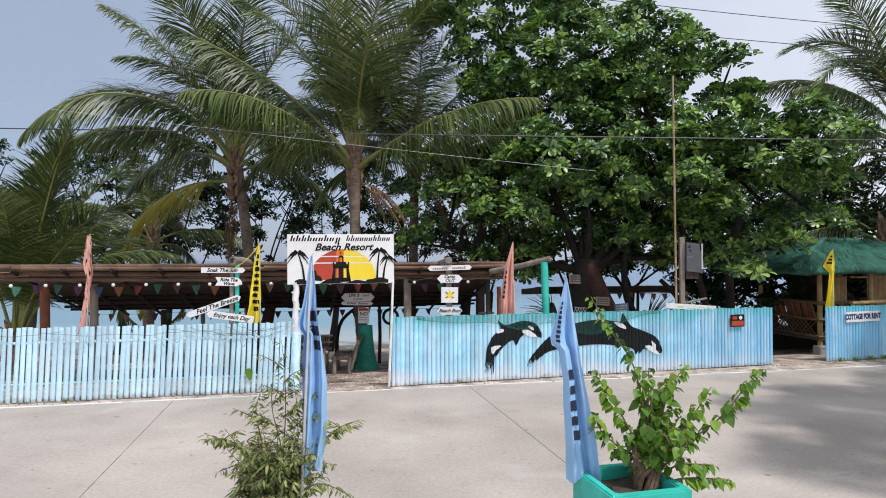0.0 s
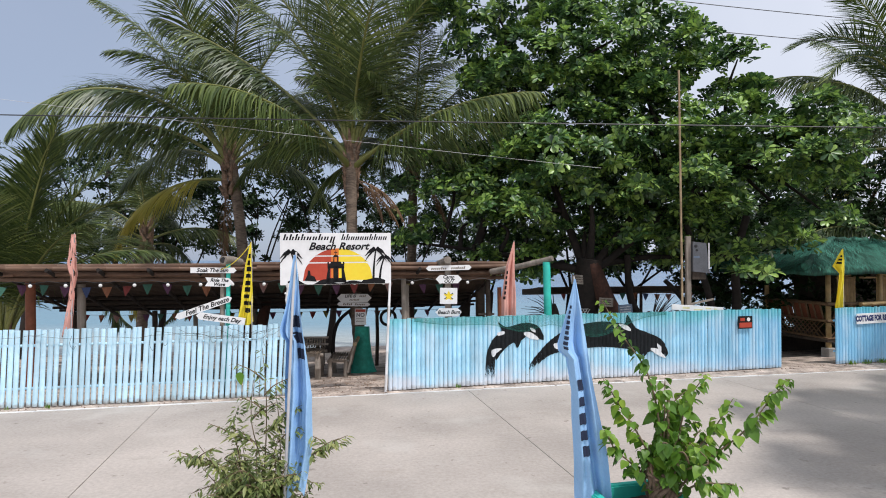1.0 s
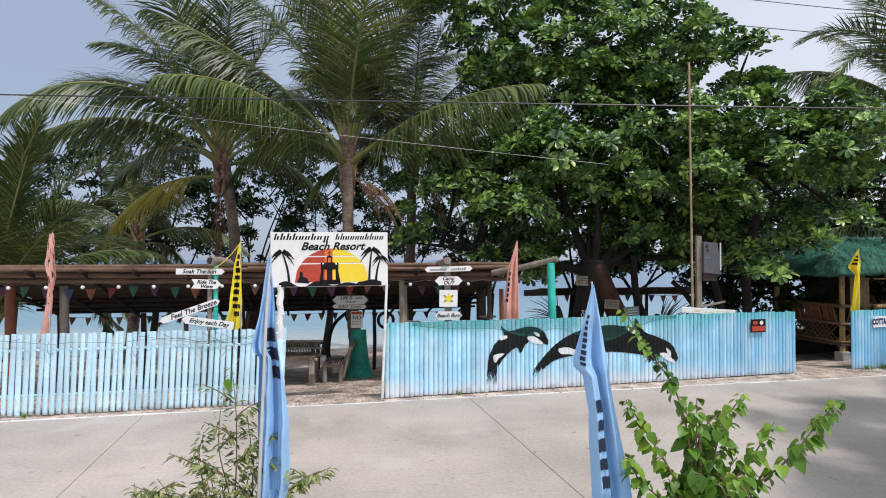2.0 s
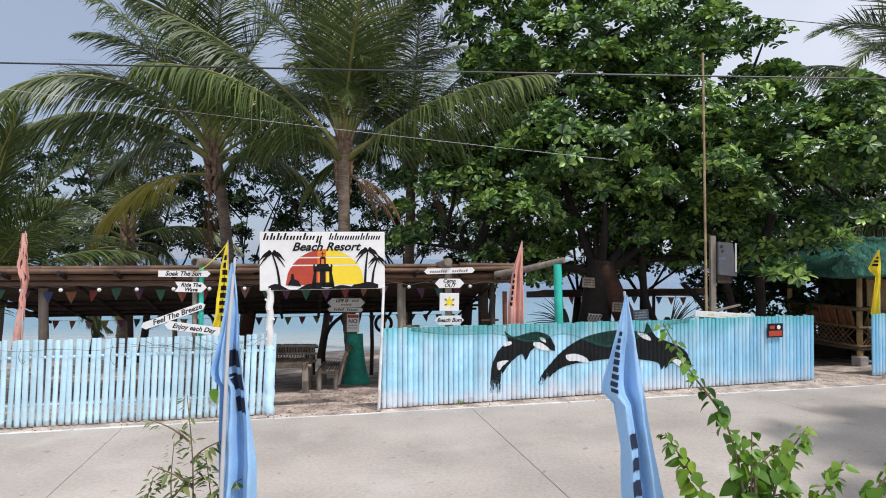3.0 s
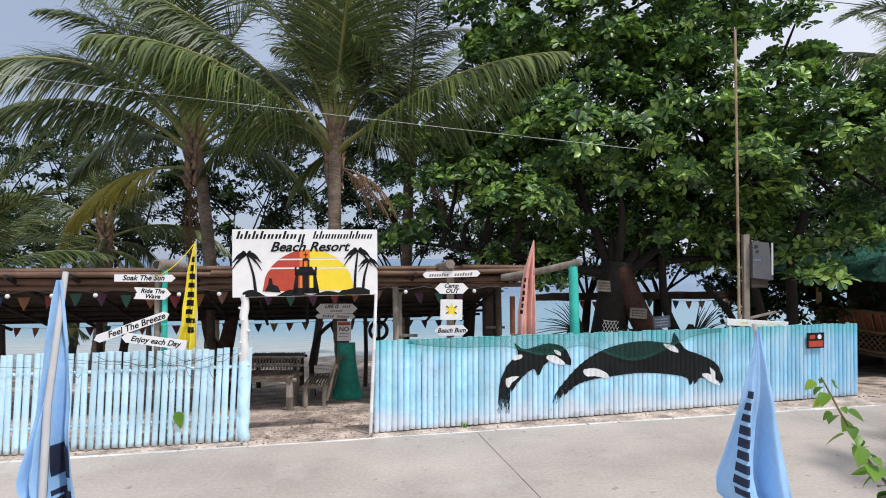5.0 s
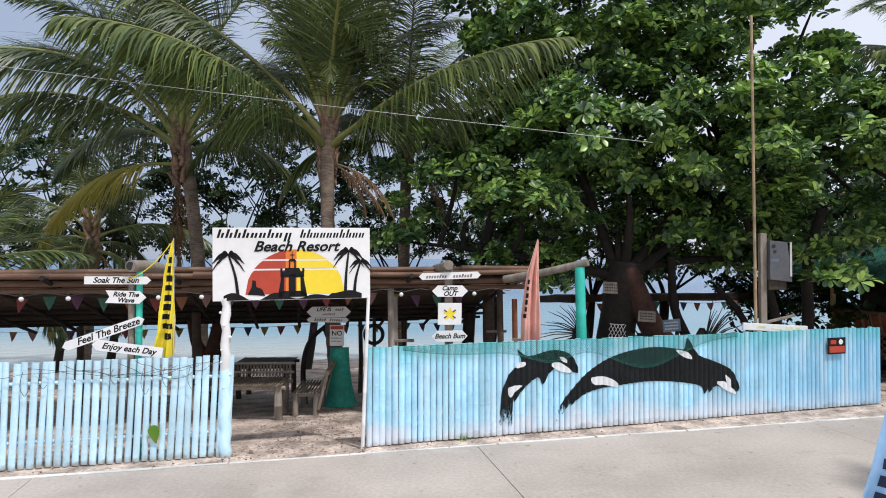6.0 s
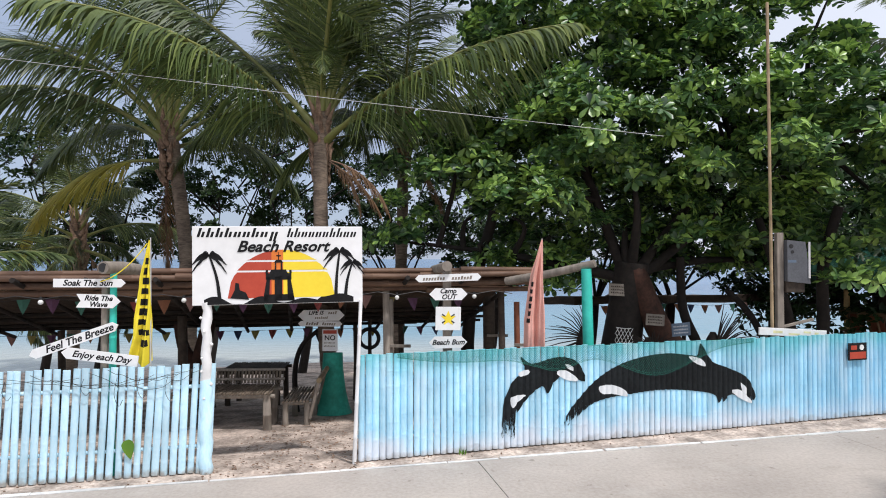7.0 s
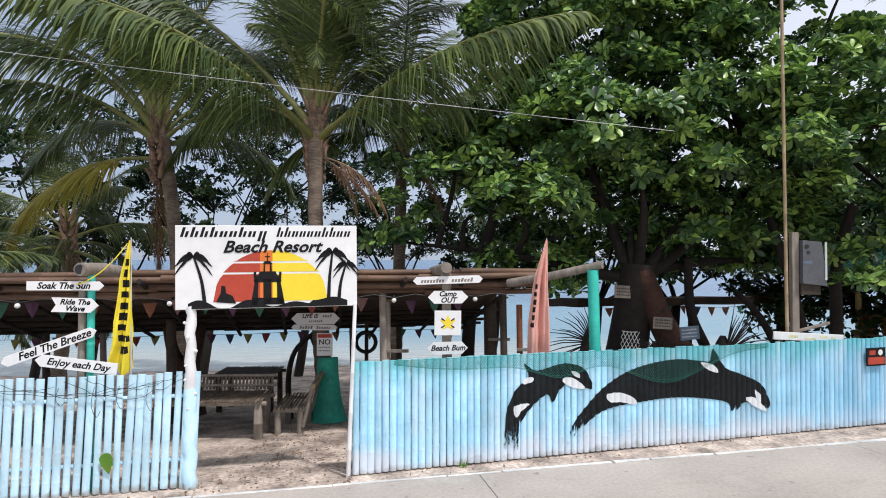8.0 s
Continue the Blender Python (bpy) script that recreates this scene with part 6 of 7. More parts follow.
tz = gz(-3, 14.8)
def slat_table(m, length, depth, height, leg_r, label, mat, name="bamboo_table", apron=0.0):
    """A table whose round slats run from front to back, on stout cane legs."""
    t = thing(name, m, label, "table")
    rng = random.Random(int(length * 90))
    n = int(length / 0.052)
    for i in range(n):
        x = length * (i + 0.5) / n
        part("slat", new_tube([(x, rng.uniform(-0.03, 0.01), height + rng.uniform(-0.005, 0.005)), (x + rng.uniform(-0.008, 0.008), depth + rng.uniform(-0.02, 0.02), height + rng.uniform(-0.005, 0.005))], 0.02, 6), M_OLDCANE if mat is M_GREYWOOD else mat, t, smooth=True)
    for y in (0.1, depth - 0.1):
        part("bearer", new_tube([(-0.05, y, height - 0.055), (length + 0.05, y, height - 0.055)], 0.036, 8), mat, t, smooth=True)
        for x in (0.12, length - 0.08):
            bm = bmesh.new()
            bamboo(bm, (x + rng.uniform(-0.03, 0.03), y, -0.08), (x, y, height - 0.03), leg_r, 10, 0.3, rng)
            part("leg", bm, mat, t, smooth=True)
    if apron:
        k = int(length / 0.06)
        for i in range(k):
            x = length * (i + 0.5) / k
            part("back_slat", new_tube([(x, depth + 0.02, height + 0.02), (x, depth + 0.09, height + apron)], 0.02, 5), M_OLDCANE, t)
        for z in (0.35, 1.0):
            part("rail", new_tube([(-0.05, depth + 0.02 + 0.07 * z, height + apron * z), (length + 0.05, depth + 0.02 + 0.07 * z, height + apron * z)], 0.026, 7), mat, t, smooth=True)
    return t


slat_table(pose(-4.35, 13.9, tz + 0.05, 0, 0, 2), 1.62, 0.78, 0.62, 0.072, "low grey bamboo table with lengthwise slats and a slatted rear rail", M_GREYWOOD, apron=0.24)
slat_table(pose(-4.52, 16.6, gz(-4, 17) - 0.02, 0, 0, 2), 1.24, 1.0, 0.78, 0.06, "dark slatted bamboo table further under the shelter", M_DARKWOOD)
slat_bench(pose(-2.72, 15.45, tz + 0.0, 0, 0, -86), 1.15, 0.46, 0.46, 0.36, "weathered bamboo bench with slatted back by the gate")

# curved driftwood limb, lifebuoy, posts
dw = thing("driftwood_prop", pose(-2.75, 15.9, gz(-2.7, 15.9)), "dark crooked tree limb leaning by the palm", "limb")
part("limb", new_tube(curve_pts([(0.0, 0, -0.1), (-0.05, 0, 0.7), (0.08, 0, 1.25), (0.45, 0, 1.6)], 6), [0.06 - 0.0012 * i for i in range(19)], 8), M_BARKSHADE, dw, smooth=True)
part("branch", new_tube(curve_pts([(0.75, 0, 0.0), (0.6, 0, 0.9), (0.35, 0, 1.55)], 5), [0.05 - 0.002 * i for i in range(11)], 8), M_BARKSHADE, dw, smooth=True)
ft = thing("forked_trunk", pose(-4.9, 16.5, gz(-4.9, 16.5)), "stout red-brown forked tree trunk under the shelter roof", "trunk")
part("trunk", new_tube(curve_pts([(0.12, 0, -0.15), (0.03, 0, 0.5), (0.0, 0, 0.95)], 5), [0.25 - 0.006 * i for i in range(11)], 11), M_TRUNK, ft, smooth=True)
part("limb", new_tube(curve_pts([(0.0, 0, 0.85), (0.1, 0, 1.3), (0.22, 0, 1.85)], 5), [0.19 - 0.006 * i for i in range(11)], 10), M_TRUNK, ft, smooth=True)
part("limb", new_tube(curve_pts([(0.0, 0, 0.85), (-0.3, 0, 1.2), (-0.45, 0, 1.9)], 5), [0.15 - 0.006 * i for i in range(11)], 10), M_TRUNK, ft, smooth=True)
lb = thing("lifebuoy", pose(-1.48, 16.95, 0.88), "dark ring buoy hanging on a post", "lifebuoy")
bm = bmesh.new()
ring = [(0.2 * math.cos(a), 0, 0.2 * math.sin(a)) for a in (2 * math.pi * i / 24 for i in range(25))]
tube(bm, ring, 0.042, 8, False)
part("ring", bm, M_RUBBER, lb, smooth=True)
bp_ = thing("buoy_post", pose(-1.48, 17.05, gz(-1.5, 17)), "dark pole holding a ring buoy", "post")
part("pole", new_tube([(0, 0, -0.1), (0, 0, 2.1)], 0.04, 8), M_DARKWOOD, bp_, smooth=True)
for x, y, h, r0, mt, lab in ((-0.82, 14.2, 2.1, 0.065, M_GREYWOOD, "grey weathered post behind the fence"), (1.35, 14.6, 2.0, 0.05, M_REDWOOD, "red-brown post behind the fence"), (0.98, 16.0, 2.2, 0.12, M_DARKWOOD, "thick dark post near the broad tree")):
    p = thing("post", pose(x, y, gz(x, y)), lab, "post")
    part("pole", new_tube([(0, 0, -0.1), (0.01, 0, h / 2), (0, 0, h)], [r0 * 1.05, r0, r0], 8), mt, p, smooth=True)
    part("plank", new_box(-0.05, 0.36, -r0 - 0.03, -r0, h * 0.62, h * 0.62 + 0.05, 0.004), M_GREYWOOD, p)

# leaning second trunk with notice boards, and dry palm ribs
lt = thing("leaning_trunk", pose(4.9, 16.2, gz(4.9, 16.2)), "red-brown leaning trunk with small notice boards", "trunk")
part("trunk", new_tube(curve_pts([(0.55, 0, -0.15), (0.1, 0, 0.6), (-0.5, 0, 1.4), (-1.0, 0, 2.6)], 6), [0.34 - 0.007 * i for i in range(19)], 12), M_TRUNK, lt, smooth=True)
for x, y, z, w, h, mt, rot in ((3.58, 16.1, 1.95, 0.42, 0.24, M_GREYWOOD, 3), (4.2, 15.85, 1.38, 0.36, 0.22, M_GREYWOOD, 4), (4.68, 15.8, 1.2, 0.36, 0.25, M_PLASTIC, -5)):
    nb_ = thing("notice_board", pose(x, y, z, 0, rot, 0), "small weathered notice board fixed to the tree", "sign", "tree notices")
    part("panel", new_box(-w / 2, w / 2, -0.01, 0.01, -h / 2, h / 2, 0.003), mt, nb_)
    bm = bmesh.new()
    for k in range(3):
        bars(bm, -w * 0.4, w * 0.38, h * (0.2 - 0.25 * k), h * (0.2 - 0.25 * k) + 0.03, -0.012, 9, 0)
    tagged(part("faded_writing", bm, M_DARKWOOD if mt is M_GREYWOOD else M_GREYP, nb_), kind="stuff")
for cx, cz, a0, a1, L in ((2.85, 1.05, 95, 265, 0.95), (5.3, 0.85, -15, 80, 0.95), (4.05, 0.75, 20, 160, 0.6)):
    fan = thing("dry_palm_fan", pose(cx, 15.7, cz), "dark fan of dry palm ribs", "palm ribs", "palm rib fans")
    k = 26
    for i in range(k):
        a = radians(a0 + (a1 - a0) * i / (k - 1) + rs.uniform(-3, 3))
        long = L * rs.uniform(0.7, 1.1)
        part("rib", new_tube([(0.1 * math.cos(a), 0, 0.1 * math.sin(a)), (0.6 * long * math.cos(a), -0.05, 0.62 * long * math.sin(a)), (long * math.cos(a), rs.uniform(-0.15, 0.1), long * math.sin(a) - 0.08)], [0.013, 0.011, 0.004], 5), M_BARKSHADE, fan)
    part("hub", new_tube(curve_pts([(0.0, 0.1, -1.3), (-0.02, 0.1, -0.5), (0, 0.1, 0.3)], 4), [0.24, 0.25, 0.26, 0.26, 0.25, 0.22, 0.18, 0.12, 0.05], 10), M_BARKSHADE, fan, smooth=True)

hn = thing("hanging_net", pose(3.65, 16.08, 0.95, 0, 4, 0), "small white knotted net hung below the broad tree", "net")
for i in range(15):
    for sgn in (-1, 1):
        x0 = -0.5 + 0.07 * i
        ends = [(x0 + 0.5 * (1 - sgn) * 0.25 + sgn * 0.25 * k / 4, -0.25 + 0.5 * k / 4) for k in range(5)]
        ends = [(x, z) for x, z in ends if abs(x) < 0.23 - 0.1 * (z + 0.25)]
        if len(ends) > 1:
            part("cord", new_tube([(x, -0.02 * math.sin(6 * x + 5 * z), z) for x, z in ends], 0.006, 5), M_WHITE, hn)
part("top_cord", new_tube([(-0.16, 0, 0.25), (0, 0.02, 0.235), (0.14, 0, 0.25)], 0.008, 5), M_WHITE, hn)

for pts, r0 in (([(5.55, 16.6, -0.6), (5.4, 16.6, 0.6), (5.05, 16.6, 1.5), (4.95, 16.5, 2.6)], 0.11), ([(7.3, 16.4, -0.6), (7.2, 16.4, 0.9), (6.9, 16.3, 2.0), (6.4, 16.2, 3.4)], 0.1), ([(7.5, 16.5, -0.6), (7.8, 16.4, 1.0), (7.7, 16.2, 2.4), (7.9, 16.0, 3.6)], 0.12), ([(7.4, 16.6, -0.6), (6.7, 16.9, 1.2), (6.1, 16.9, 1.9)], 0.08), ([(0.6, 17.5, -0.7), (0.7, 17.5, 1.5), (1.2, 17.2, 3.6)], 0.14)):
    b0 = Vector(pts[0])
    sm = thing("young_trunk", Matrix.Translation(b0), "slim dark trunk reaching up into the leaves", "trunk", "slim trunks")
    cp = curve_pts([tuple(Vector(q) - b0) for q in pts], 6)
    part("stem", new_tube(cp, [r0 * (1.15 - 0.4 * i / len(cp)) for i in range(len(cp))], 8), M_BARKSHADE, sm, smooth=True)

# ---- bamboo pole, speaker, plank, plaques ----
bpole = thing("bamboo_pole", pose(5.3, 13.75, gz(5.3, 13.75)), "tall thin bamboo pole standing behind the fence", "pole")
bm = bmesh.new()
bamboo(bm, (0.03, 0, -0.1), (-0.02, 0, 6.7), 0.027, 8, 0.42, rs)
part("cane", bm, M_BAMBOO, bpole, smooth=True)
spk = thing("speaker_post", pose(5.5, 13.85, gz(5.6, 13.85) - 0.08), "grey loudspeaker box fixed to a weathered post", "speaker")
part("post", new_box(-0.06, 0.05, -0.04, 0.05, -0.1, 3.08, 0.008), M_GREYWOOD, spk)
bm = bmesh.new()
plate(bm, [(0.06, 2.3), (0.43, 2.26), (0.35, 2.93), (0.06, 2.96)], -0.12, 0.3)
part("cabinet", bm, M_SPEAKER, spk)
part("edge_strip", new_box(0.39, 0.42, -0.135, -0.121, 2.35, 2.93), M_GREYP, spk)
part("port", new_tube([(0.12, -0.125, 2.86), (0.12, -0.115, 2.86)], 0.035, 12), M_RUBBER, spk)
part("port", new_tube([(0.14, -0.125, 2.77), (0.14, -0.115, 2.77)], 0.028, 12), M_RUBBER, spk)
part("label_plate", new_box(0.07, 0.2, -0.124, -0.1202, 2.6, 2.64), M_PLASTIC, spk)
part("bracket", new_box(0.06, 0.36, -0.08, 0.12, 2.12, 2.31, 0.01), M_DARKWOOD, spk)
pk = thing("yellowed_plank", pose(5.68, 13.8, 1.385, 0, 4.2, RIGHT_A), "white plank with yellow paint traces above the fence", "plank")
part("plank", new_box(-0.67, 0.67, -0.012, 0.012, -0.06, 0.06, 0.004), M_WHITE, pk)
for x0, x1, z0, z1 in ((-0.4, -0.22, -0.02, 0.02), (-0.1, 0.12, -0.035, -0.01), (0.2, 0.34, 0.0, 0.03), (0.42, 0.5, -0.02, 0.02)):
    part("yellow_paint", new_box(x0, x1, -0.0135, -0.0122, z0, z1), M_OLDYEL, pk, "faded yellow paint trace")
part("prop", new_box(-0.1, 0.5, 0.05, 0.1, 0.09, 0.13, 0.004, pose(0, 0, 0, 0, -14, 0)), M_GREYWOOD, pk)
part("stake", new_box(-0.53, -0.47, 0.013, 0.05, -1.5, 0.05, 0.004), M_GREYWOOD, pk)
part("stake", new_box(0.47, 0.53, 0.013, 0.05, -1.5, 0.05, 0.004), M_GREYWOOD, pk)
pq = thing("warning_plaque", pose(6.79, 13.92, 1.065, 0, 0, RIGHT_A), "red and black notice plaque on the blue fence", "sign")
part("panel", new_box(-0.19, 0.19, -0.012, 0.006, -0.14, 0.14, 0.004), M_INK, pq)
part("red_field", new_box(-0.165, 0.165, -0.0145, -0.0122, -0.115, -0.005), M_RED, pq)
part("emblem", new_tube([(0.08, -0.0125, 0.065), (0.08, -0.0155, 0.065)], 0.045, 14), M_WHITE, pq)
part("red_mark", new_box(-0.14, -0.02, -0.0145, -0.0122, 0.03, 0.1), M_RED, pq)
ct = thing("rent_sign", pose(10.38, 14.917, 1.06, 0, -1, RIGHT_A), "white sign lettered in dark blue on the side fence", "sign")
part("panel", new_box(-0.53, 0.53, -0.012, 0.006, -0.125, 0.125, 0.004), M_WHITE, ct)
lettering("lettering", "COTTAGE FOR RENT", 0.175, M_SIGNBLUE, ct, pose(0, -0.0135, 0), 0, 0.66, 0.012)

# ---- thatched cottage ----
HUT = pose(9.95, 15.9, 0, 0, 0, 14)
hut = thing("cottage", HUT, "raised bamboo cottage under a green netted thatch roof", "cottage")
E0, RZ = 2.24, 2.98
corners = [Vector((-0.85, -0.1, E0)), Vector((5.6, -0.1, E0)), Vector((5.6, 3.3, E0)), Vector((-0.85, 3.3, E0))]
ridge = [Vector((1.75, 1.6, RZ)), Vector((3.3, 1.6, RZ))]


def thatch_face(name, a, b, c, d):
    bm = bmesh.new()
    nu, nv = 36, 14
    nrm = (b - a).cross(d - a).normalized()
    g = []
    for j in range(nv + 1):
        row = []
        for i in range(nu + 1):
            p = a.lerp(b, i / nu).lerp(d.lerp(c, i / nu), j / nv)
            p = p + nrm * (0.06 * noise.noise((p.x * 1.7, p.y * 1.7, p.z * 3)) + 0.03 * noise.noise(p * 9) + 0.05 * math.sin(math.pi * j / nv))
            if j == 0:
                p.z -= 0.05 + 0.07 * abs(noise.noise(p * 14))
            row.append(bm.verts.new(p))
        g.append(row)
    for j in range(nv):
        for i in range(nu):
            bm.faces.new((g[j][i], g[j][i + 1], g[j + 1][i + 1], g[j + 1][i]))
    r = bmesh.ops.extrude_face_region(bm, geom=bm.faces[:])
    bmesh.ops.translate(bm, vec=(0, 0, -0.1), verts=[v for v in r["geom"] if isinstance(v, bmesh.types.BMVert)])
    bmesh.ops.recalc_face_normals(bm, faces=bm.faces)
    slope = part(name, bm, M_GTHATCH, hut, "green netted thatch", True)
    sv, sf = [], []
    fall = ((a + b) / 2 - (c + d) / 2).normalized()
    for i in range(2200):
        v = rs.random() ** 1.2
        u = rs.random()
        p = a.lerp(b, u).lerp(d.lerp(c, u), v) + nrm * (0.075 + 0.05 * math.sin(math.pi * v))
        along = (a - d).lerp(b - c, u).normalized()
        q = (fall * 0.3 + along * 0.7 + Vector((rs.uniform(-0.12, 0.12), rs.uniform(-0.12, 0.12), 0))).normalized() * rs.uniform(0.15, 0.4)
        side = q.cross(nrm).normalized() * rs.uniform(0.003, 0.007)
        k = len(sv)
        sv += [tuple(p - side - nrm * 0.02), tuple(p + side - nrm * 0.02), tuple(p + q * 0.6 + side + nrm * 0.015), tuple(p + q * 0.6 - side + nrm * 0.015), tuple(p + q - Vector((0, 0, 0.03)))]
        sf += [(k, k + 1, k + 2, k + 3), (k + 3, k + 2, k + 4)]
    straw = new("straw", quads_mesh("straw", sv, sf, M_STRAND))
    straw.parent = slope
    tagged(straw, kind="stuff")


thatch_face("roof_slope", corners[0], corners[1], ridge[1], ridge[0])
thatch_face("roof_slope", corners[1], corners[2], ridge[1] + Vector((0.01, 0, 0)), ridge[1])
thatch_face("roof_slope", corners[2], corners[3], ridge[0], ridge[1])
thatch_face("roof_slope", corners[3], corners[0], ridge[0], ridge[0] - Vector((0.01, 0, 0)))
for p, q in ((corners[0], ridge[0]), (corners[1], ridge[1]), (corners[2], ridge[1]), (corners[3], ridge[0]), (ridge[0], ridge[1])):
    cap_pts = [p.lerp(q, i / 12) + Vector((0, 0, 0.05 + 0.02 * noise.noise(p.lerp(q, i / 12) * 4))) for i in range(13)]
    part("roof_cap", new_tube(cap_pts, [0.09 + 0.02 * math.sin(i * 2.1) for i in range(13)], 8), M_GTHATCH, hut, smooth=True)
for x, y in ((0.55, 0.55), (2.3, 0.55), (3.6, 0.55), (5.1, 0.55), (0.55, 2.7), (2.9, 2.7), (5.1, 2.7)):
    bm = bmesh.new()
    bamboo(bm, (x, y, 0.1), (x, y, 2.32), 0.07, 9, 0.45, rs)
    part("post", bm, M_BAMBOOY, hut, smooth=True)
    w = HUT @ Vector((x, y, 0))
    zb = gz(w.x, w.y)
    part("footing", new_box(x - 0.13, x + 0.13, y - 0.13, y + 0.13, zb - 0.1, 0.11, 0.015), M_BLOCK, hut)
part("floor_frame", new_box(0.4, 5.25, 0.45, 2.85, 0.26, 0.34, 0.01), M_DARKWOOD, hut)
# lattice skirt and bench-backs on two open sides
for side in range(2):
    lat = bmesh.new()
    L = 2.15 if side == 0 else 1.7
    k = 15
    for i in range(-4, k):
        for sgn in (-1, 1):
            x0 = L * i / k + (0 if sgn > 0 else 0.45)
            p, q = [x0, 0.36], [x0 + 0.45 * sgn, 0.8]
            if min(p[0], q[0]) < -0.05 or max(p[0], q[0]) > L + 0.05:
                continue
            if side == 0:
                tube(lat, [(0.5, 0.6 + p[0], p[1]), (0.5, 0.6 + q[0], q[1])], 0.014, 4)
            else:
                tube(lat, [(0.55 + p[0], 0.5 + 0.012 * sgn, p[1]), (0.55 + q[0], 0.5 + 0.012 * sgn, q[1])], 0.014, 4)
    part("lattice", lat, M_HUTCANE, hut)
    for z, r0 in ((0.36, 0.03), (0.82, 0.035), (1.28, 0.05)):
        bm = bmesh.new()
        if side == 0:
            bamboo(bm, (0.46, 0.45, z), (0.46, 2.8, z + 0.03), r0, 7, 0.4, rs)
        else:
            bamboo(bm, (0.4, 0.46, z), (2.4, 0.46, z), r0, 7, 0.4, rs)
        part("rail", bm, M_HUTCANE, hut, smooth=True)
    for i in range(9):
        bm = bmesh.new()
        if side == 0:
            bamboo(bm, (0.56, 0.7 + 0.23 * i, 0.82), (0.44, 0.72 + 0.23 * i, 1.28), 0.03, 6, 0.3, rs)
        else:
            bamboo(bm, (0.7 + 0.2 * i, 0.56, 0.82), (0.74 + 0.2 * i, 0.44, 1.28), 0.026, 6, 0.3, rs)
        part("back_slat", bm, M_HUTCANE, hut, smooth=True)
# slatted wall to the right of the open corner
for i in range(34):
    x = 1.62 + 0.05 * i + (0.0 if i < 13 else 0.75)
    if x > 4.9:
        break
    bm = bmesh.new()
    tube(bm, [(x, 1.25, 0.34), (x, 1.25, 2.15)], 0.022, 5)
    part("wall_slat", bm, M_BAMBOOY, hut)
for z in (0.8, 1.2, 1.95):
    part("wall_rail", new_tube([(1.55, 1.22, z), (5.1, 1.22, z)], 0.03, 7), M_BAMBOOY, hut, smooth=True)
bm = bmesh.new()
bamboo(bm, (1.35, 0.3, 1.27), (3.0, 0.3, 1.33), 0.06, 9, 0.4, rs)
part("hand_rail", bm, M_BAMBOOY, hut, smooth=True)
# dim interior put into dark wall colour; lower boards added for underfloor shade
part("back_wall", new_box(1.6, 5.1, 2.72, 2.78, 0.34, 2.15, 0.01), M_DARKWOOD, hut, "woven bamboo back wall, coloured dark for the shaded interior")
part("skirting", new_box(0.4, 5.25, 2.79, 2.83, -0.5, 0.33, 0.01), M_DARKWOOD, hut, "added dark sheet for the shade below the floor")
part("side_wall", new_box(1.58, 1.62, 1.3, 2.7, 0.34, 2.15, 0.01), M_DARKWOOD, hut, "inner partition, coloured dark for the shaded interior")
# reclined cane settee panels inside the open corner
for k, y in enumerate((0.75, 1.25, 1.75, 2.25)):
    pan = new_box(-0.012, 0.012, 0, 0.4, 0, 0.5, 0.004, pose(0.62, y, 0.8, 0, -14, 0))
    part("settee_panel", pan, M_REDWOOD, hut, "red-brown woven cane panel", False)


# ---- cables ----
def cable(label, p, q, r0, sag, mat=None, n=24):
    a, b = Vector(p), Vector(q)
    c = thing("overhead_cable", Matrix.Translation(a), label, "cable", "overhead cables")
    part("wire", new_tube([(b - a) * (i / n) - Vector((0, 0, sag * 4 * (i / n) * (1 - i / n))) for i in range(n + 1)], r0, 5), mat or M_WIRE, c)


cable("black cable strung low over the roadside", (-14, 4.0, 3.62), (16, 4.9, 3.4), 0.004, 0.12)
cable("pale cable sloping over the gate into the tree", (-12, 12.4, 6.1), (3.4, 13.2, 4.42), 0.0035, 0.05, M_GREYP)
cable("thin dark cable high above the trees", (-3, 16.0, 9.6), (24, 20.0, 8.9), 0.012, 0.3)
cable("thin dark cable high above the trees", (-3, 16.0, 10.4), (24, 20.0, 9.6), 0.012, 0.3)

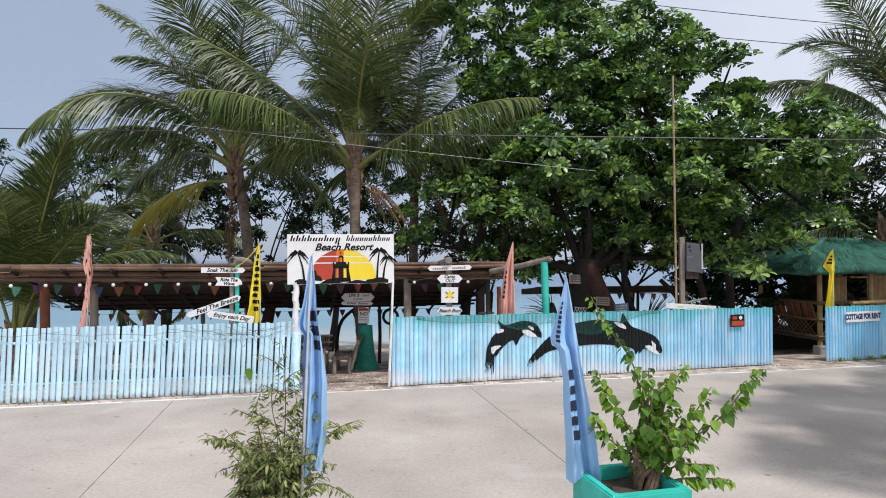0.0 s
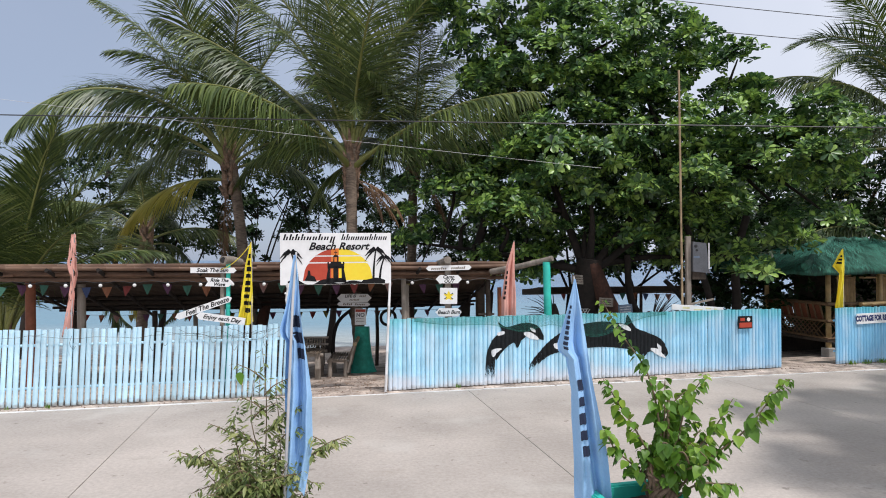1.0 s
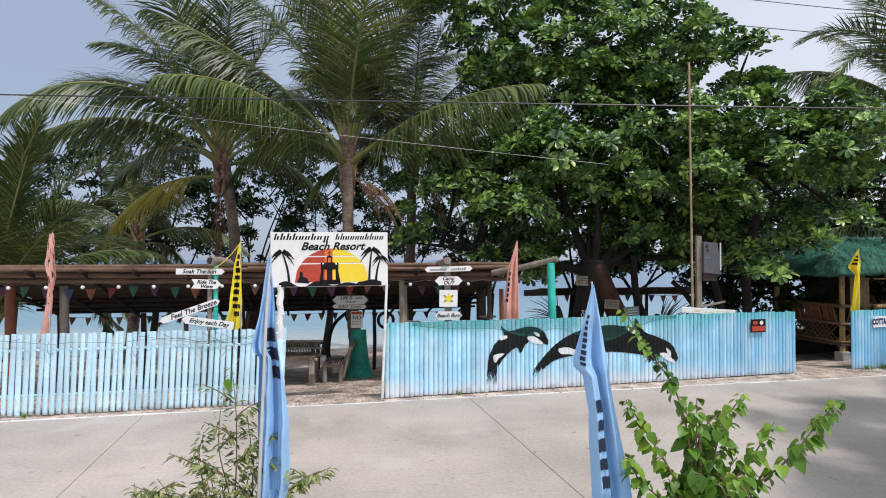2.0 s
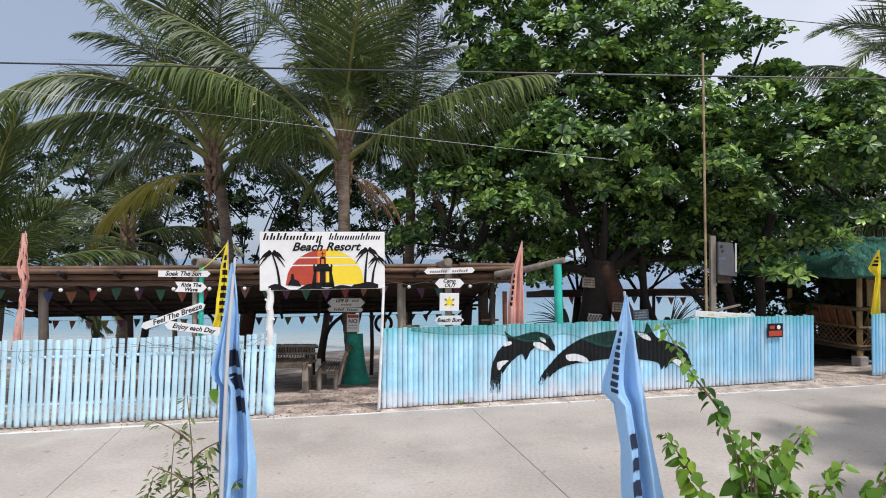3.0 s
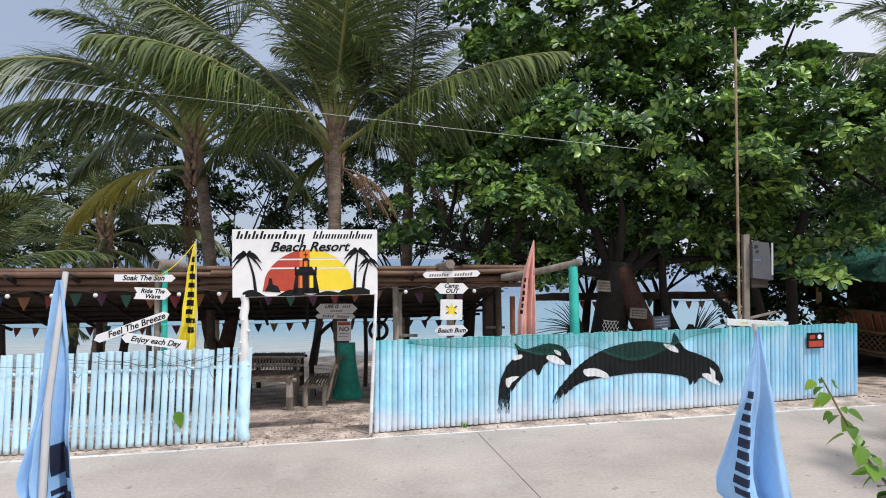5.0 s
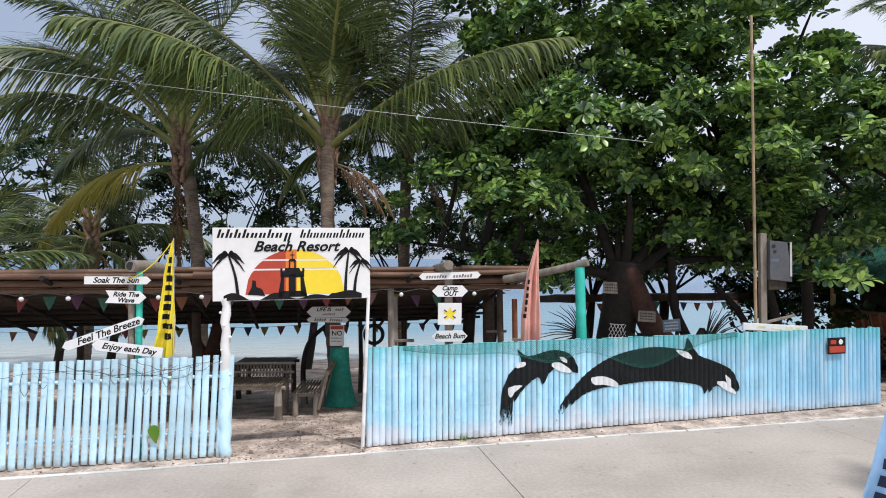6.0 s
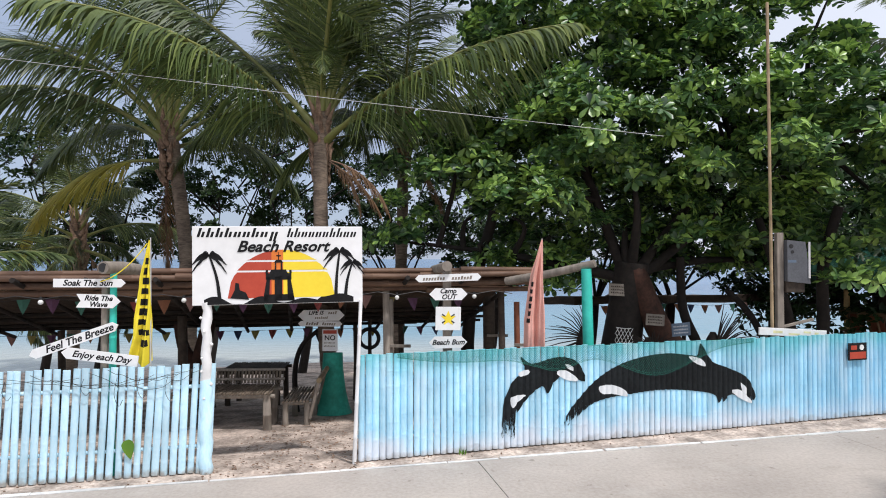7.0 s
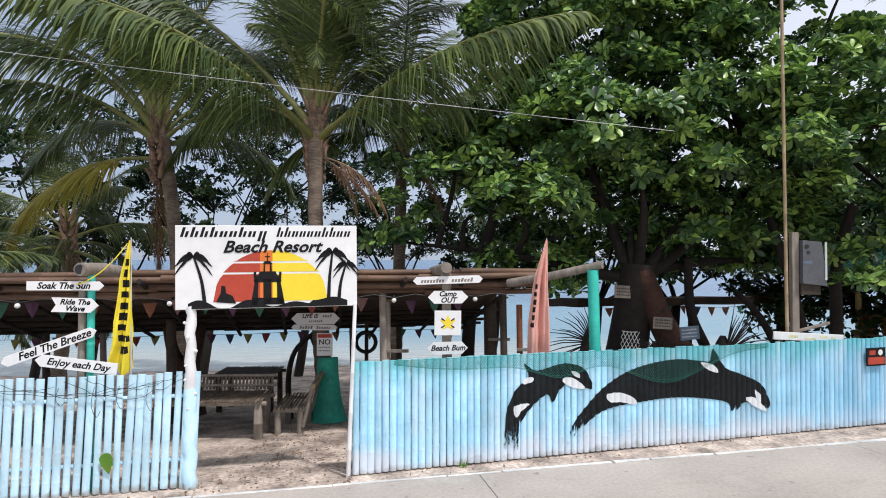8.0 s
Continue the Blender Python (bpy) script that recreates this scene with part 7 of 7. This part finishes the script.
# ---- small things on the picket fence ----
fl = thing("fallen_leaf", pose(-3.62, 11.24, 0.36), "large green leaf caught on the picket fence", "leaf")
lv, lf = [], []
leaf_quads(lv, lf, Vector((0, 0, 0.1)), Vector((0.1, -0.1, -1)), Vector((0, -1, 0.2)), 0.24, 0.15, "heart")
blade = new("blade", quads_mesh("blade", lv, lf, M_HEART, True))
blade.parent = fl
wr_ = thing("fence_cable", pose(-2.76, 11.44, 0, 0, 0, LEFT_A), "loose thin dark cable looped along the picket tops", "cable")
rw = random.Random(5)
for dz, x0, x1, sag in ((0.0, -2.3, -0.35, 0.1), (0.02, -1.9, -0.3, 0.15), (-0.03, -4.2, -1.4, 0.05), (0.03, -1.3, -0.1, 0.2), (0.05, -1.1, -0.15, 0.13), (-0.02, -1.7, -0.6, 0.12), (0.0, -5.6, -4.0, 0.07)):
    part("wire", new_tube(curve_pts([(x0 + (x1 - x0) * i / 12, -0.034 + rw.uniform(-0.008, 0.008), 1.22 + dz - sag * math.sin(math.pi * i / 12) + rw.uniform(-0.02, 0.02)) for i in range(13)], 4), 0.003, 4), M_WIRE, wr_)
for x, d in ((-2.35, 0.3), (-1.0, 0.34), (-0.75, 0.26), (-1.35, 0.2), (-0.45, 0.3), (-2.15, 0.22), (-3.6, 0.24)):
    part("loop", new_tube(curve_pts([(x, -0.036, 1.19), (x - 0.03, -0.04, 1.2 - d * 0.6), (x + 0.02, -0.04, 1.2 - d), (x + 0.06, -0.04, 1.2 - d * 0.8)], 5), 0.003, 4), M_WIRE, wr_)

cable("yellow cord tied from the yellow flag to the signpost", (-3.5, 11.42, 2.76), (-4.0, 11.3, 2.3), 0.006, 0.08, M_FLAGYEL, 12)

# ---- weeds at the fence feet ----
def weed_tuft(x, y, n, h, seed, label):
    rng = random.Random(seed)
    w = thing("weed_tuft", pose(x, y, ground_z(x, y)), label, "weed", "weeds by the fence")
    vs, fs = [], []
    for _ in range(n):
        a = rng.uniform(0, 6.28)
        d = Vector((math.cos(a) * 0.6, math.sin(a) * 0.6, 1))
        leaf_quads(vs, fs, Vector((rng.uniform(-0.05, 0.05) * n / 14, rng.uniform(-0.02, 0.02), 0)), d, Vector((math.cos(a), math.sin(a), 0.2)), h * rng.uniform(0.5, 1.1), h * 0.14, "lance")
    b = new("blades", quads_mesh("blades", vs, fs, M_HEART, True))
    b.parent = w


weed_tuft(0.32, fence_y(0.32) - 0.1, 12, 0.12, 1, "small green weed at the painted fence foot")
weed_tuft(-6.6, fence_y(-6.6) - 0.12, 12, 0.1, 2, "small green weed at the picket fence foot")
weed_tuft(-7.2, fence_y(-7.2) - 0.1, 10, 0.07, 3, "small green weed at the picket fence foot")
for i, x in enumerate((9.7, 10.1, 10.55, 11.0)):
    weed_tuft(x, fence_y(x) - 0.14, 26, 0.13, 10 + i, "ragged green grass at the side fence foot")
